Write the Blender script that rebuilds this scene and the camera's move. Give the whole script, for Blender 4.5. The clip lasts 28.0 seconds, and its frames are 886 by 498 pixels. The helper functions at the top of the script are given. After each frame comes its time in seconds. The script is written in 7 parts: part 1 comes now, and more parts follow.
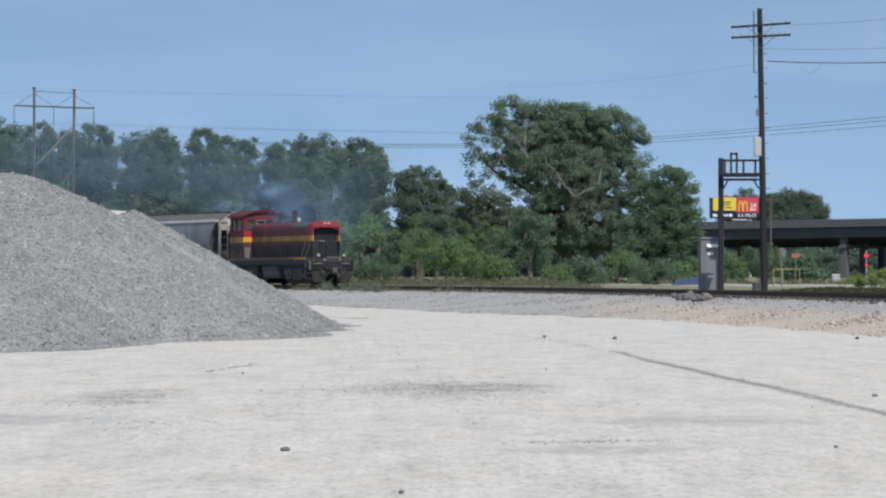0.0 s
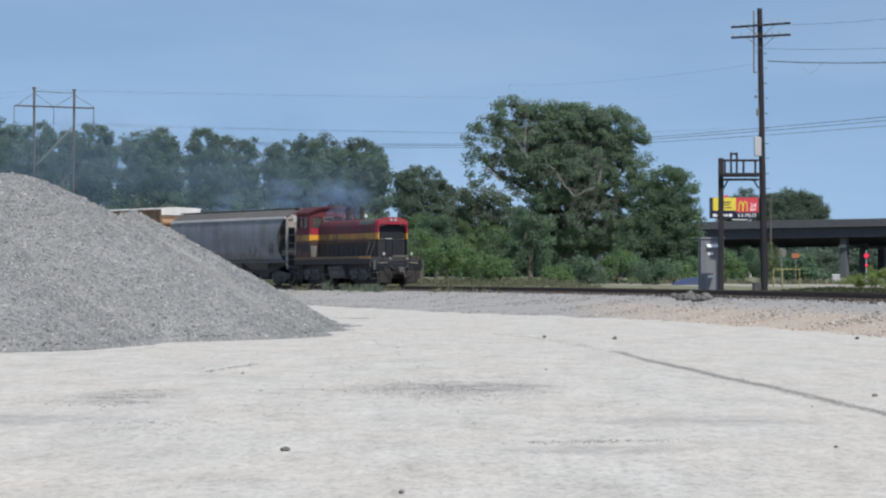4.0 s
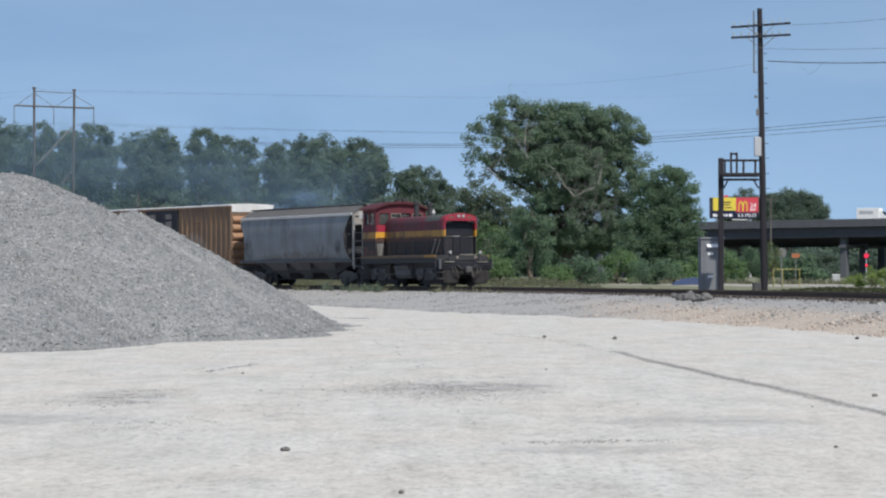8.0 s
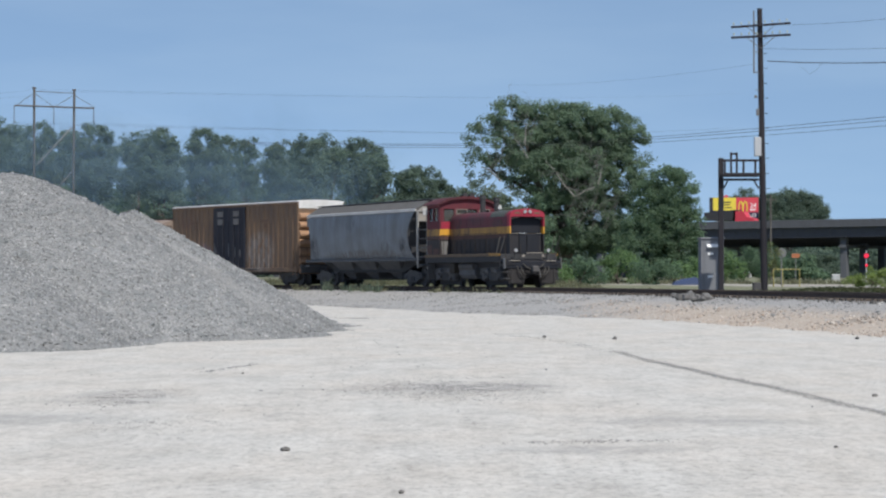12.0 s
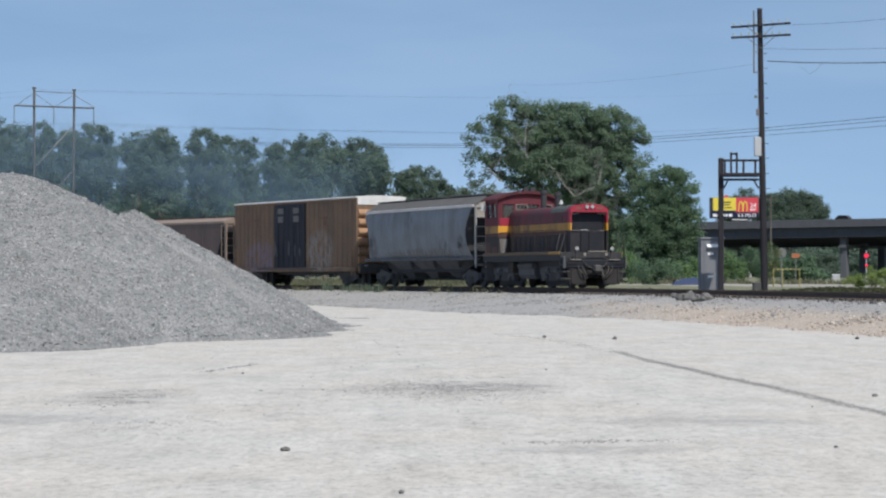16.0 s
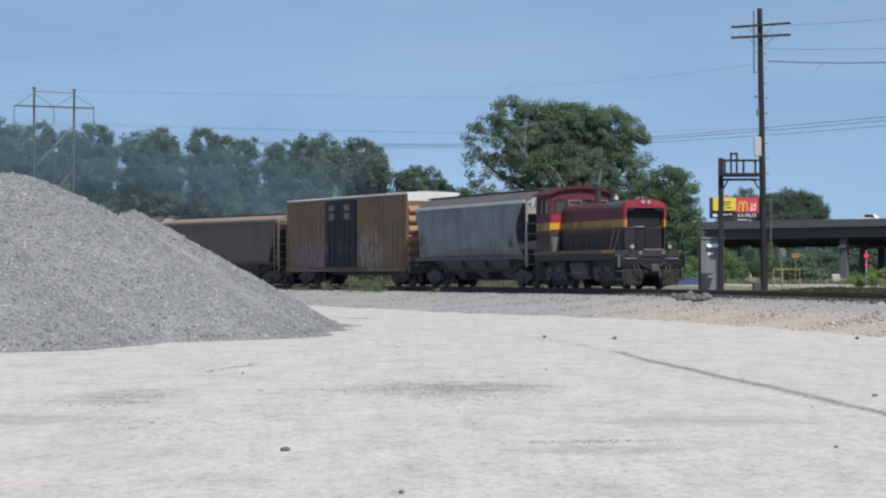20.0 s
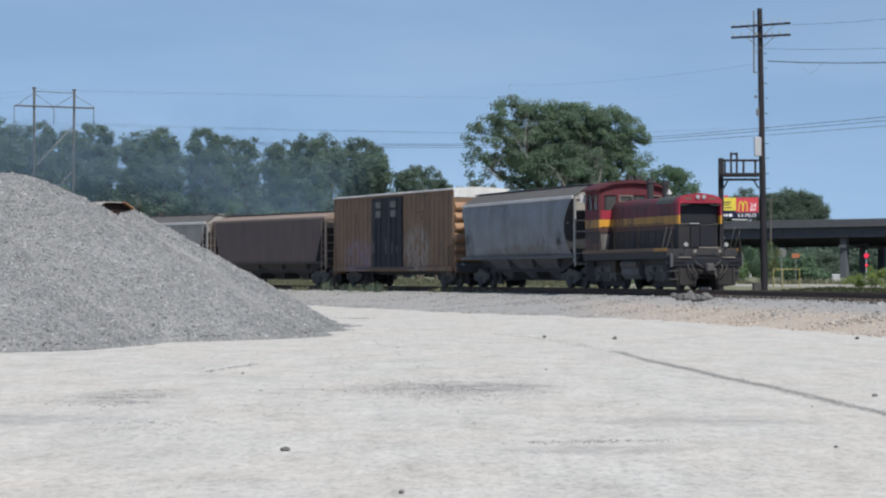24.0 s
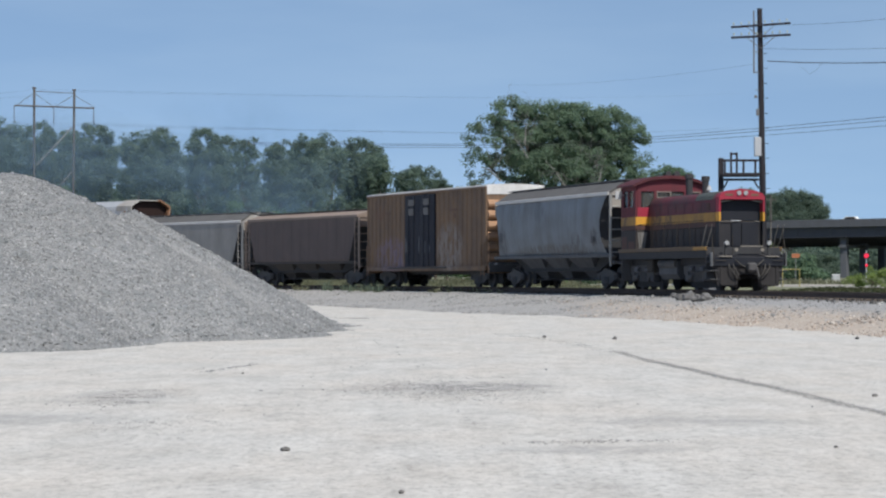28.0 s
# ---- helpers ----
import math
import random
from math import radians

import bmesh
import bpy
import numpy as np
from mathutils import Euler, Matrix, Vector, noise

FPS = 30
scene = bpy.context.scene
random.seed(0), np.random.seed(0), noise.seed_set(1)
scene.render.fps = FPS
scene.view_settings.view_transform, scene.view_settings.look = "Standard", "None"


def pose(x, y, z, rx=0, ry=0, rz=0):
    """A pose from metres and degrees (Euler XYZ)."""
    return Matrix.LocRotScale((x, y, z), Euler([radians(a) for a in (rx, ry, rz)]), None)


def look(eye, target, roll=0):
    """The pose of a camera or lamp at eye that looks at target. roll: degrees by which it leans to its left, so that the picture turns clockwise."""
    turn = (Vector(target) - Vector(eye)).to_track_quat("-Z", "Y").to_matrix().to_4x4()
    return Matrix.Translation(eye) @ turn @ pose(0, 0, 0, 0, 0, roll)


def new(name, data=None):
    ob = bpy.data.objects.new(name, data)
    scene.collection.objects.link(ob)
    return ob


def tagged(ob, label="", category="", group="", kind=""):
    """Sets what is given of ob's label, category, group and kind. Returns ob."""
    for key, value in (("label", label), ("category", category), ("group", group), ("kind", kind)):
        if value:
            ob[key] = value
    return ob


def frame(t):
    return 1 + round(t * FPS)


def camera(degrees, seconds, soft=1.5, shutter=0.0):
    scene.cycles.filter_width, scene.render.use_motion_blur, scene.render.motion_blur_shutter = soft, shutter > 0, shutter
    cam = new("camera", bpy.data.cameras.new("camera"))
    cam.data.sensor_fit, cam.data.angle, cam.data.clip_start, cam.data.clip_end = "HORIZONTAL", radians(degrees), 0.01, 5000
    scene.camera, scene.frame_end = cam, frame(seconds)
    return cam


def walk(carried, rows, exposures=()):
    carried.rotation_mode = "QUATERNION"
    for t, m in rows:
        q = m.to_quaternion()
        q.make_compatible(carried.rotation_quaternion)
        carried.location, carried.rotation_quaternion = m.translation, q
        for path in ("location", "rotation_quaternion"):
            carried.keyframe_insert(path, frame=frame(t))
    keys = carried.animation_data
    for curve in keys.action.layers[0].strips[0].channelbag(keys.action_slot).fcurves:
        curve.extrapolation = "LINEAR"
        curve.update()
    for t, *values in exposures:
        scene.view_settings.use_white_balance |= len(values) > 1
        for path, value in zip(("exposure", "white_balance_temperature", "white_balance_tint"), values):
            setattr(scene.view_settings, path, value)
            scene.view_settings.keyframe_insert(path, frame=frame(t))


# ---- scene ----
from math import sin, cos, pi, atan2, hypot

EYE = (0.0, 0.0, 1.6)
cam = camera(21.0, 28.0, 2.2)
VIEW = pose(0, 0, 1.6, 90.587, 0, 0)
walk(cam, [(0, VIEW), (28, VIEW)])

# ---- light ----
SUN_DIR = Vector((0.42, -0.76, 1.15)).normalized()
sun_data = bpy.data.lights.new("sun", "SUN")
sun_data.energy, sun_data.angle, sun_data.color = 4.8, radians(0.53), (1.0, 0.95, 0.87)
sun = new("sun", sun_data)
sun.matrix_world = look(SUN_DIR * 50, (0, 0, 0))
world = bpy.data.worlds.new("sky")
scene.world = world
world.use_nodes = True
wt = world.node_tree
sky = wt.nodes.new("ShaderNodeTexSky")
sky.sky_type, sky.sun_disc = "NISHITA", False
sky.sun_elevation = math.asin(SUN_DIR.z)
sky.sun_rotation = atan2(SUN_DIR.x, SUN_DIR.y)
sky.air_density, sky.dust_density, sky.ozone_density = 1.0, 0.5, 1.5
# the sky is read a little above each direction, for the clear blue down to the trees; thin streaks of high cloud
tc = wt.nodes.new("ShaderNodeTexCoord")
lift = wt.nodes.new("ShaderNodeVectorMath")
lift.operation, lift.inputs[1].default_value = "ADD", (0, 0, 0.22)
wt.links.new(tc.outputs["Generated"], lift.inputs[0])
wt.links.new(lift.outputs[0], sky.inputs["Vector"])
mp = wt.nodes.new("ShaderNodeMapping")
mp.inputs["Scale"].default_value, mp.inputs["Rotation"].default_value = (3.0, 3.0, 15.0), (0.0, 0.16, 0.0)
wt.links.new(tc.outputs["Generated"], mp.inputs["Vector"])
cn = wt.nodes.new("ShaderNodeTexNoise")
cn.inputs["Scale"].default_value, cn.inputs["Detail"].default_value = 1.6, 6.0
wt.links.new(mp.outputs["Vector"], cn.inputs["Vector"])
cr = wt.nodes.new("ShaderNodeMapRange")
cr.inputs["From Min"].default_value, cr.inputs["From Max"].default_value, cr.inputs["To Max"].default_value = 0.42, 0.9, 0.13
wt.links.new(cn.outputs["Fac"], cr.inputs["Value"])
cm = wt.nodes.new("ShaderNodeMix")
cm.data_type = "RGBA"
cm.inputs[7].default_value = (6.4, 7.5, 7.9, 1)
wt.links.new(cr.outputs[0], cm.inputs[0])
tint = wt.nodes.new("ShaderNodeMix")
tint.data_type, tint.blend_type = "RGBA", "MULTIPLY"
tint.inputs[0].default_value, tint.inputs[7].default_value = 1.0, (1.03, 1.035, 1.0, 1)
wt.links.new(sky.outputs["Color"], tint.inputs[6])
wt.links.new(tint.outputs[2], cm.inputs[6])
wt.nodes["Background"].inputs["Strength"].default_value = 0.147
wt.links.new(cm.outputs[2], wt.nodes["Background"].inputs["Color"])
scene.view_settings.exposure = 0.0

# ---- materials ----
def material(name, rough=0.8, metal=0.0):
    m = bpy.data.materials.new(name)
    m.use_nodes = True
    t = m.node_tree
    b = t.nodes["Principled BSDF"]
    b.inputs["Roughness"].default_value, b.inputs["Metallic"].default_value = rough, metal
    return m, t, b


def rgb(c):
    return (c[0], c[1], c[2], 1.0)


def noise_node(t, scale, detail=4.0, stretch=None, rough=0.6, coord="Object"):
    tc = t.nodes.new("ShaderNodeTexCoord")
    n = t.nodes.new("ShaderNodeTexNoise")
    n.inputs["Scale"].default_value, n.inputs["Detail"].default_value, n.inputs["Roughness"].default_value = scale, detail, rough
    if stretch:
        mp = t.nodes.new("ShaderNodeMapping")
        mp.inputs["Scale"].default_value = stretch
        t.links.new(tc.outputs[coord], mp.inputs["Vector"])
        t.links.new(mp.outputs["Vector"], n.inputs["Vector"])
    else:
        t.links.new(tc.outputs[coord], n.inputs["Vector"])
    return n.outputs["Fac"]


def ramp(t, fac, stops):
    r = t.nodes.new("ShaderNodeValToRGB")
    while len(r.color_ramp.elements) < len(stops):
        r.color_ramp.elements.new(0.5)
    for e, (p, c) in zip(r.color_ramp.elements, stops):
        e.position, e.color = p, (rgb(c) if hasattr(c, "__len__") else (c, c, c, 1))
    t.links.new(fac, r.inputs["Fac"])
    return r.outputs["Color"]


def mix(t, fac, a, b, mode="MIX"):
    n = t.nodes.new("ShaderNodeMix")
    n.data_type, n.blend_type = "RGBA", mode
    for sock, v in ((n.inputs[0], fac), (n.inputs[6], a), (n.inputs[7], b)):
        if isinstance(v, bpy.types.NodeSocket):
            t.links.new(v, sock)
        elif hasattr(v, "__len__"):
            sock.default_value = rgb(v)
        else:
            sock.default_value = v
    return n.outputs[2]


def bump(t, b, height, strength, dist):
    n = t.nodes.new("ShaderNodeBump")
    n.inputs["Strength"].default_value, n.inputs["Distance"].default_value = strength, dist
    t.links.new(height, n.inputs["Height"])
    t.links.new(n.outputs["Normal"], b.inputs["Normal"])


def painted(name, base, dirt, amount=0.45, rough=0.55, metal=0.0, streak=True, fine=9.0, sprays=()):
    """Worn paint: streaks running down, blotches and grain; dark grimy coats have little sheen."""
    m, t, b = material(name, rough, metal)
    if max(base) < 0.05:
        b.inputs["Specular IOR Level"].default_value = 0.22
    s1 = ramp(t, noise_node(t, 2.2, 5, (1.0, 1.0, 0.16) if streak else None), [(0.38, 0.0), (0.72, 1.0)])
    s2 = ramp(t, noise_node(t, 0.7, 4), [(0.35, 0.0), (0.75, 1.0)])
    f = mix(t, 0.5, s1, s2)
    f = mix(t, 1.0, f, (amount, amount, amount), "MULTIPLY")
    c = mix(t, f, base, dirt)
    for cx, cz, rx, rz, tone in sprays:
        tc, mp = t.nodes.new("ShaderNodeTexCoord"), t.nodes.new("ShaderNodeMapping")
        mp.inputs["Location"].default_value, mp.inputs["Scale"].default_value = (-cx / rx, 0, -cz / rz), (1 / rx, 0, 1 / rz)
        t.links.new(tc.outputs["Object"], mp.inputs["Vector"])
        gr = t.nodes.new("ShaderNodeTexGradient")
        gr.gradient_type = "SPHERICAL"
        t.links.new(mp.outputs["Vector"], gr.inputs["Vector"])
        edge = ramp(t, gr.outputs["Fac"], [(0.02, 0.0), (0.35, 1.0)])
        marks = ramp(t, noise_node(t, 4.2, 4, (1.5, 1.0, 0.45), 0.6), [(0.42, 0.05), (0.53, 0.92)])
        c = mix(t, mix(t, 1.0, edge, marks, "MULTIPLY"), c, tone)
    g = ramp(t, noise_node(t, fine * 3, 3), [(0.2, 0.82), (0.8, 1.12)])
    c = mix(t, 1.0, c, g, "MULTIPLY")
    t.links.new(c, b.inputs["Base Color"])
    bump(t, b, noise_node(t, fine, 3), 0.15, 0.02)
    return m


def leaf_material(name, dark, light, through_amount=0.62):
    m, t, b = material(name, 0.65)
    b.inputs["Specular IOR Level"].default_value = 0.22
    g = t.nodes.new("ShaderNodeNewGeometry")
    c = ramp(t, g.outputs["Random Per Island"], [(0.0, dark), (0.6, light), (1.0, [v * 1.12 for v in light])])
    big = ramp(t, noise_node(t, 0.35, 3), [(0.3, 0.84), (0.7, 1.10)])
    c = mix(t, 1.0, c, big, "MULTIPLY")
    t.links.new(c, b.inputs["Base Color"])
    tr = t.nodes.new("ShaderNodeBsdfTranslucent")
    t.links.new(c, tr.inputs["Color"])
    ms = t.nodes.new("ShaderNodeMixShader")
    ms.inputs[0].default_value = through_amount
    t.links.new(b.outputs[0], ms.inputs[1])
    t.links.new(tr.outputs[0], ms.inputs[2])
    t.links.new(ms.outputs[0], t.nodes["Material Output"].inputs["Surface"])
    return m


def stone_material(name, tones, scale=18.0, per_island=True, bumpy=0.5):
    m, t, b = material(name, 0.95)
    if per_island:
        g = t.nodes.new("ShaderNodeNewGeometry")
        src = g.outputs["Random Per Island"]
    else:
        v = t.nodes.new("ShaderNodeTexVoronoi")
        tc = t.nodes.new("ShaderNodeTexCoord")
        t.links.new(tc.outputs["Object"], v.inputs["Vector"])
        v.inputs["Scale"].default_value = scale
        sp = t.nodes.new("ShaderNodeSeparateColor")
        t.links.new(v.outputs["Color"], sp.inputs["Color"])
        src = sp.outputs["Red"]
    n = len(tones)
    c = ramp(t, src, [(i / max(1, n - 1), c) for i, c in enumerate(tones)])
    blot = ramp(t, noise_node(t, 0.5, 4), [(0.3, 0.88), (0.7, 1.08)])
    c = mix(t, 1.0, c, blot, "MULTIPLY")
    patch = ramp(t, noise_node(t, 3.2, 3), [(0.32, (0.83, 0.85, 0.85)), (0.5, (1.0, 0.99, 0.985)), (0.68, (1.14, 1.13, 1.11))])
    c = mix(t, 1.0, c, patch, "MULTIPLY")
    t.links.new(c, b.inputs["Base Color"])
    bump(t, b, noise_node(t, scale, 4), bumpy, 0.04)
    return m


def ground_material():
    m, t, b = material("ground", 0.95)
    at = t.nodes.new("ShaderNodeAttribute")
    at.attribute_name = "track_distance"
    dist = at.outputs["Fac"]
    tc = t.nodes.new("ShaderNodeTexCoord")
    sep = t.nodes.new("ShaderNodeSeparateXYZ")
    t.links.new(tc.outputs["Object"], sep.inputs[0])

    def math_node(op, a, c):
        n = t.nodes.new("ShaderNodeMath")
        n.operation = op
        for sock, v in zip(n.inputs, (a, c)):
            if isinstance(v, bpy.types.NodeSocket):
                t.links.new(v, sock)
            else:
                sock.default_value = v
        return n.outputs[0]

    def soft(v, lo, hi):
        n = t.nodes.new("ShaderNodeMapRange")
        n.inputs["From Min"].default_value, n.inputs["From Max"].default_value = lo, hi
        t.links.new(v, n.inputs["Value"])
        return n.outputs[0]

    wob = math_node("MULTIPLY", math_node("SUBTRACT", noise_node(t, 0.6, 5), 0.5), 1.6)
    dn = math_node("ADD", dist, wob)
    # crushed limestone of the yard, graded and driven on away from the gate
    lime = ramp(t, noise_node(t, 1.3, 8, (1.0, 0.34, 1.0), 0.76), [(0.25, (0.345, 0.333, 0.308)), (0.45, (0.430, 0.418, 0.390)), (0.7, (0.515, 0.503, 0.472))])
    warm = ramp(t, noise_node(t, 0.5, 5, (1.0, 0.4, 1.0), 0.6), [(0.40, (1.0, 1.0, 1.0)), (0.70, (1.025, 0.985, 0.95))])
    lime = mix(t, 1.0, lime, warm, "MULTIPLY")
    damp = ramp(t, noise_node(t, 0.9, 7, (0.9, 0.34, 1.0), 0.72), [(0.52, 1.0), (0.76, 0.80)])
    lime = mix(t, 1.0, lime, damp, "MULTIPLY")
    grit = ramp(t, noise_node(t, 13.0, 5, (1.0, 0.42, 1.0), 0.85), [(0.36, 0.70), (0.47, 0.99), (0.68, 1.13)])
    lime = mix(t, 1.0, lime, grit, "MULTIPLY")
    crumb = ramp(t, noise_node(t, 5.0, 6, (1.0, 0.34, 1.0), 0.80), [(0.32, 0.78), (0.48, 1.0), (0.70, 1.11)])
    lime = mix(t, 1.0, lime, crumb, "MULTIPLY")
    # old stains, each with its own shape
    for cx, cy, rx, ry in ((-0.1, 33.2, 1.9, 2.6), (0.7, 33.8, 1.4, 1.0), (-4.25, 31.0, 0.9, 2.4), (-4.6, 26.2, 1.6, 1.5), (1.4, 21.6, 1.1, 0.7), (2.6, 26.0, 1.6, 1.2)):
        mp = t.nodes.new("ShaderNodeMapping")
        mp.inputs["Location"].default_value, mp.inputs["Scale"].default_value = (-cx / rx, -cy / ry, 0), (1 / rx, 1 / ry, 0)
        t.links.new(tc.outputs["Object"], mp.inputs["Vector"])
        gr = t.nodes.new("ShaderNodeTexGradient")
        gr.gradient_type = "SPHERICAL"
        t.links.new(mp.outputs["Vector"], gr.inputs["Vector"])
        spot_f = math_node("MULTIPLY", gr.outputs["Fac"], soft(noise_node(t, 3.6, 7, (1.0, 0.34, 1.0), 0.9), 0.42, 0.58))
        lime = mix(t, math_node("MINIMUM", math_node("MULTIPLY", spot_f, 1.1), 0.42), lime, (0.215, 0.215, 0.214))
    # stone of the bank: grey one end, tan the other
    grey = ramp(t, noise_node(t, 7.0, 5, None, 0.8), [(0.3, (0.20, 0.198, 0.192)), (0.6, (0.32, 0.315, 0.305)), (0.8, (0.43, 0.42, 0.405))])
    tan = ramp(t, noise_node(t, 7.0, 5, None, 0.8), [(0.3, (0.27, 0.225, 0.18)), (0.55, (0.40, 0.345, 0.288)), (0.8, (0.53, 0.48, 0.42))])
    tn = soft(math_node("ADD", math_node("MULTIPLY", sep.outputs["X"], 1.0), math_node("MULTIPLY", wob, 3.0)), 4.5, 8.5)
    low = soft(dn, 3.0, 5.2)
    bank = mix(t, math_node("MULTIPLY", tn, low), grey, tan)
    ballast = ramp(t, noise_node(t, 6.0, 5, None, 0.8), [(0.3, (0.10, 0.095, 0.09)), (0.7, (0.26, 0.25, 0.24))])
    bank = mix(t, soft(dn, 1.3, 2.2), ballast, bank)
    c = mix(t, soft(dn, 8.75, 9.15), bank, lime)
    # rough grass beyond the track
    grass = ramp(t, noise_node(t, 1.5, 6, None, 0.75), [(0.25, (0.090, 0.100, 0.055)), (0.5, (0.140, 0.145, 0.085)), (0.75, (0.23, 0.22, 0.145))])
    lane = soft(math_node("ABSOLUTE", math_node("ADD", math_node("SUBTRACT", dist, -29.0), math_node("MULTIPLY", wob, 3.0)), 0.0), 13.0, 9.5)
    lane = math_node("MULTIPLY", lane, soft(sep.outputs["X"], 8.0, 14.0))
    pale = ramp(t, noise_node(t, 2.0, 4), [(0.3, (0.19, 0.178, 0.15)), (0.7, (0.36, 0.34, 0.30))])
    grass = mix(t, lane, grass, pale)
    c = mix(t, soft(dn, -4.5, -1.8), grass, c)
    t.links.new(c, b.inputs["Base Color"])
    hgt = mix(t, 0.5, noise_node(t, 14.0, 4), noise_node(t, 3.0, 5))
    bump(t, b, hgt, 0.8, 0.05)
    return m


M_GROUND = ground_material()
M_PILE = stone_material("pile_gravel", [(0.152, 0.157, 0.159), (0.190, 0.196, 0.198), (0.213, 0.219, 0.221), (0.268, 0.274, 0.275)], 22.0, False, 0.9)
M_STONE = stone_material("loose_gravel", [(0.140, 0.146, 0.149), (0.195, 0.203, 0.206), (0.245, 0.250, 0.250), (0.41, 0.412, 0.410)])
M_FINEGRAVEL = stone_material("fine_lit_gravel", [(0.222, 0.228, 0.231), (0.265, 0.270, 0.272), (0.32, 0.323, 0.323)])
M_BANKSTONE = stone_material("bank_gravel", [(0.21, 0.213, 0.213), (0.26, 0.26, 0.257), (0.30, 0.297, 0.29), (0.38, 0.375, 0.365)])
M_TANSTONE = stone_material("tan_stone", [(0.32, 0.262, 0.215), (0.39, 0.330, 0.28), (0.38, 0.345, 0.31), (0.50, 0.445, 0.395)])
M_DARKSTONE = stone_material("dark_stone", [(0.05, 0.05, 0.05), (0.12, 0.115, 0.11), (0.20, 0.19, 0.18)])
M_DULLGRIT = stone_material("dull_grit", [(0.14, 0.14, 0.14), (0.24, 0.24, 0.235), (0.34, 0.335, 0.33)])
M_ROCK = painted("grey_rock", (0.145, 0.142, 0.138), (0.065, 0.062, 0.06), 0.8, 0.9, 0.0, False)
M_RAIL = painted("rail_steel", (0.085, 0.06, 0.048), (0.15, 0.095, 0.065), 0.6, 0.7, 0.4)
M_TIE = painted("tie_wood", (0.06, 0.045, 0.035), (0.14, 0.12, 0.10), 0.6, 0.9)
M_POLE = painted("creosoted_wood", (0.022, 0.021, 0.026), (0.050, 0.046, 0.050), 0.6, 0.9)
M_GREYWOOD = painted("grey_wood", (0.085, 0.078, 0.072), (0.14, 0.13, 0.12), 0.6, 0.9)
M_PALEWOOD = painted("pale_wood", (0.26, 0.25, 0.235), (0.17, 0.16, 0.15), 0.5, 0.85)
M_GALV = painted("galvanised", (0.50, 0.51, 0.52), (0.34, 0.33, 0.31), 0.4, 0.45, 0.3)
M_ALUM = painted("bare_aluminium", (0.37, 0.385, 0.405), (0.27, 0.275, 0.28), 0.5, 0.62, 0.15)
M_CABINET = painted("grey_cabinet_zinc", (0.160, 0.168, 0.184), (0.125, 0.130, 0.140), 0.5, 0.7)
M_WHITE = painted("white_paint", (0.78, 0.78, 0.77), (0.52, 0.50, 0.46), 0.35, 0.5)
M_RED = painted("red_paint", (0.30, 0.011, 0.034), (0.12, 0.018, 0.030), 0.5, 0.6)
# red toned down for the shaded cab sides; M_RED is the lit copy
M_SHADERED = painted("dull_shaded_red_paint", (0.115, 0.013, 0.023), (0.052, 0.016, 0.021), 0.8, 0.8)
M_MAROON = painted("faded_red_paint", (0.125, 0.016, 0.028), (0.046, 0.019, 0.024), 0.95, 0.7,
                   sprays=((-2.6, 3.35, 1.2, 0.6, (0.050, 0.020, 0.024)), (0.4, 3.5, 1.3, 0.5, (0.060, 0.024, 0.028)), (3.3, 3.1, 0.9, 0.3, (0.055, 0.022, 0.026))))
# worn yellow, also toned down for shaded sides; M_YELLOW is the lit copy
M_SHADEYEL = painted("worn_shaded_yellow_paint", (0.40, 0.215, 0.040), (0.10, 0.062, 0.036), 0.95, 0.7,
                     sprays=((-2.4, 2.75, 0.8, 0.5, (0.075, 0.048, 0.032)), (-0.9, 2.70, 0.5, 0.4, (0.10, 0.06, 0.035)), (-4.6, 2.70, 0.6, 0.4, (0.10, 0.06, 0.035))))
M_SILLYEL = painted("grimy_yellow_paint", (0.132, 0.092, 0.056), (0.070, 0.050, 0.038), 0.9, 0.8)
M_BROWNBLACK = painted("grimy_black_paint", (0.029, 0.029, 0.032), (0.075, 0.053, 0.044), 0.8, 0.7)
M_YELLOW = painted("yellow_paint", (0.60, 0.29, 0.022), (0.24, 0.15, 0.05), 0.6, 0.6)
M_DULLRAIL = painted("worn_handrail_paint", (0.040, 0.034, 0.028), (0.028, 0.024, 0.02), 0.5, 0.75)
M_HOSE = painted("rubber_hose", (0.05, 0.047, 0.043), (0.09, 0.08, 0.07), 0.5, 0.8)
M_STENCIL = painted("worn_stencil", (0.16, 0.155, 0.15), (0.09, 0.085, 0.08), 0.7, 0.8)
M_ROOFRED = painted("sooty_red_paint", (0.078, 0.010, 0.016), (0.032, 0.012, 0.014), 0.7, 0.8)
M_DUSTY = painted("road_dust", (0.040, 0.037, 0.037), (0.016, 0.016, 0.017), 0.95, 0.9)
M_TANK = painted("dusty_tank_paint", (0.095, 0.098, 0.108), (0.045, 0.043, 0.043), 0.8, 0.8)
M_RUSTBAND = painted("rust_streaked_paint", (0.085, 0.038, 0.030), (0.034, 0.026, 0.025), 0.85, 0.8)
M_SHUTTER = painted("grey_green_shutter", (0.066, 0.078, 0.072), (0.042, 0.046, 0.044), 0.6, 0.75)
M_BELL = painted("pale_bell_metal", (0.42, 0.43, 0.42), (0.25, 0.25, 0.24), 0.4, 0.5)
# body paints darkened for the shaded bays; the running boards use them too
M_HOPLOW = painted("grimy_shaded_hopper_paint", (0.100, 0.105, 0.114), (0.034, 0.032, 0.033), 0.9, 0.75)
M_BROWNLOW = painted("grimy_shaded_brown_paint", (0.060, 0.052, 0.049), (0.032, 0.030, 0.029), 0.8, 0.85)
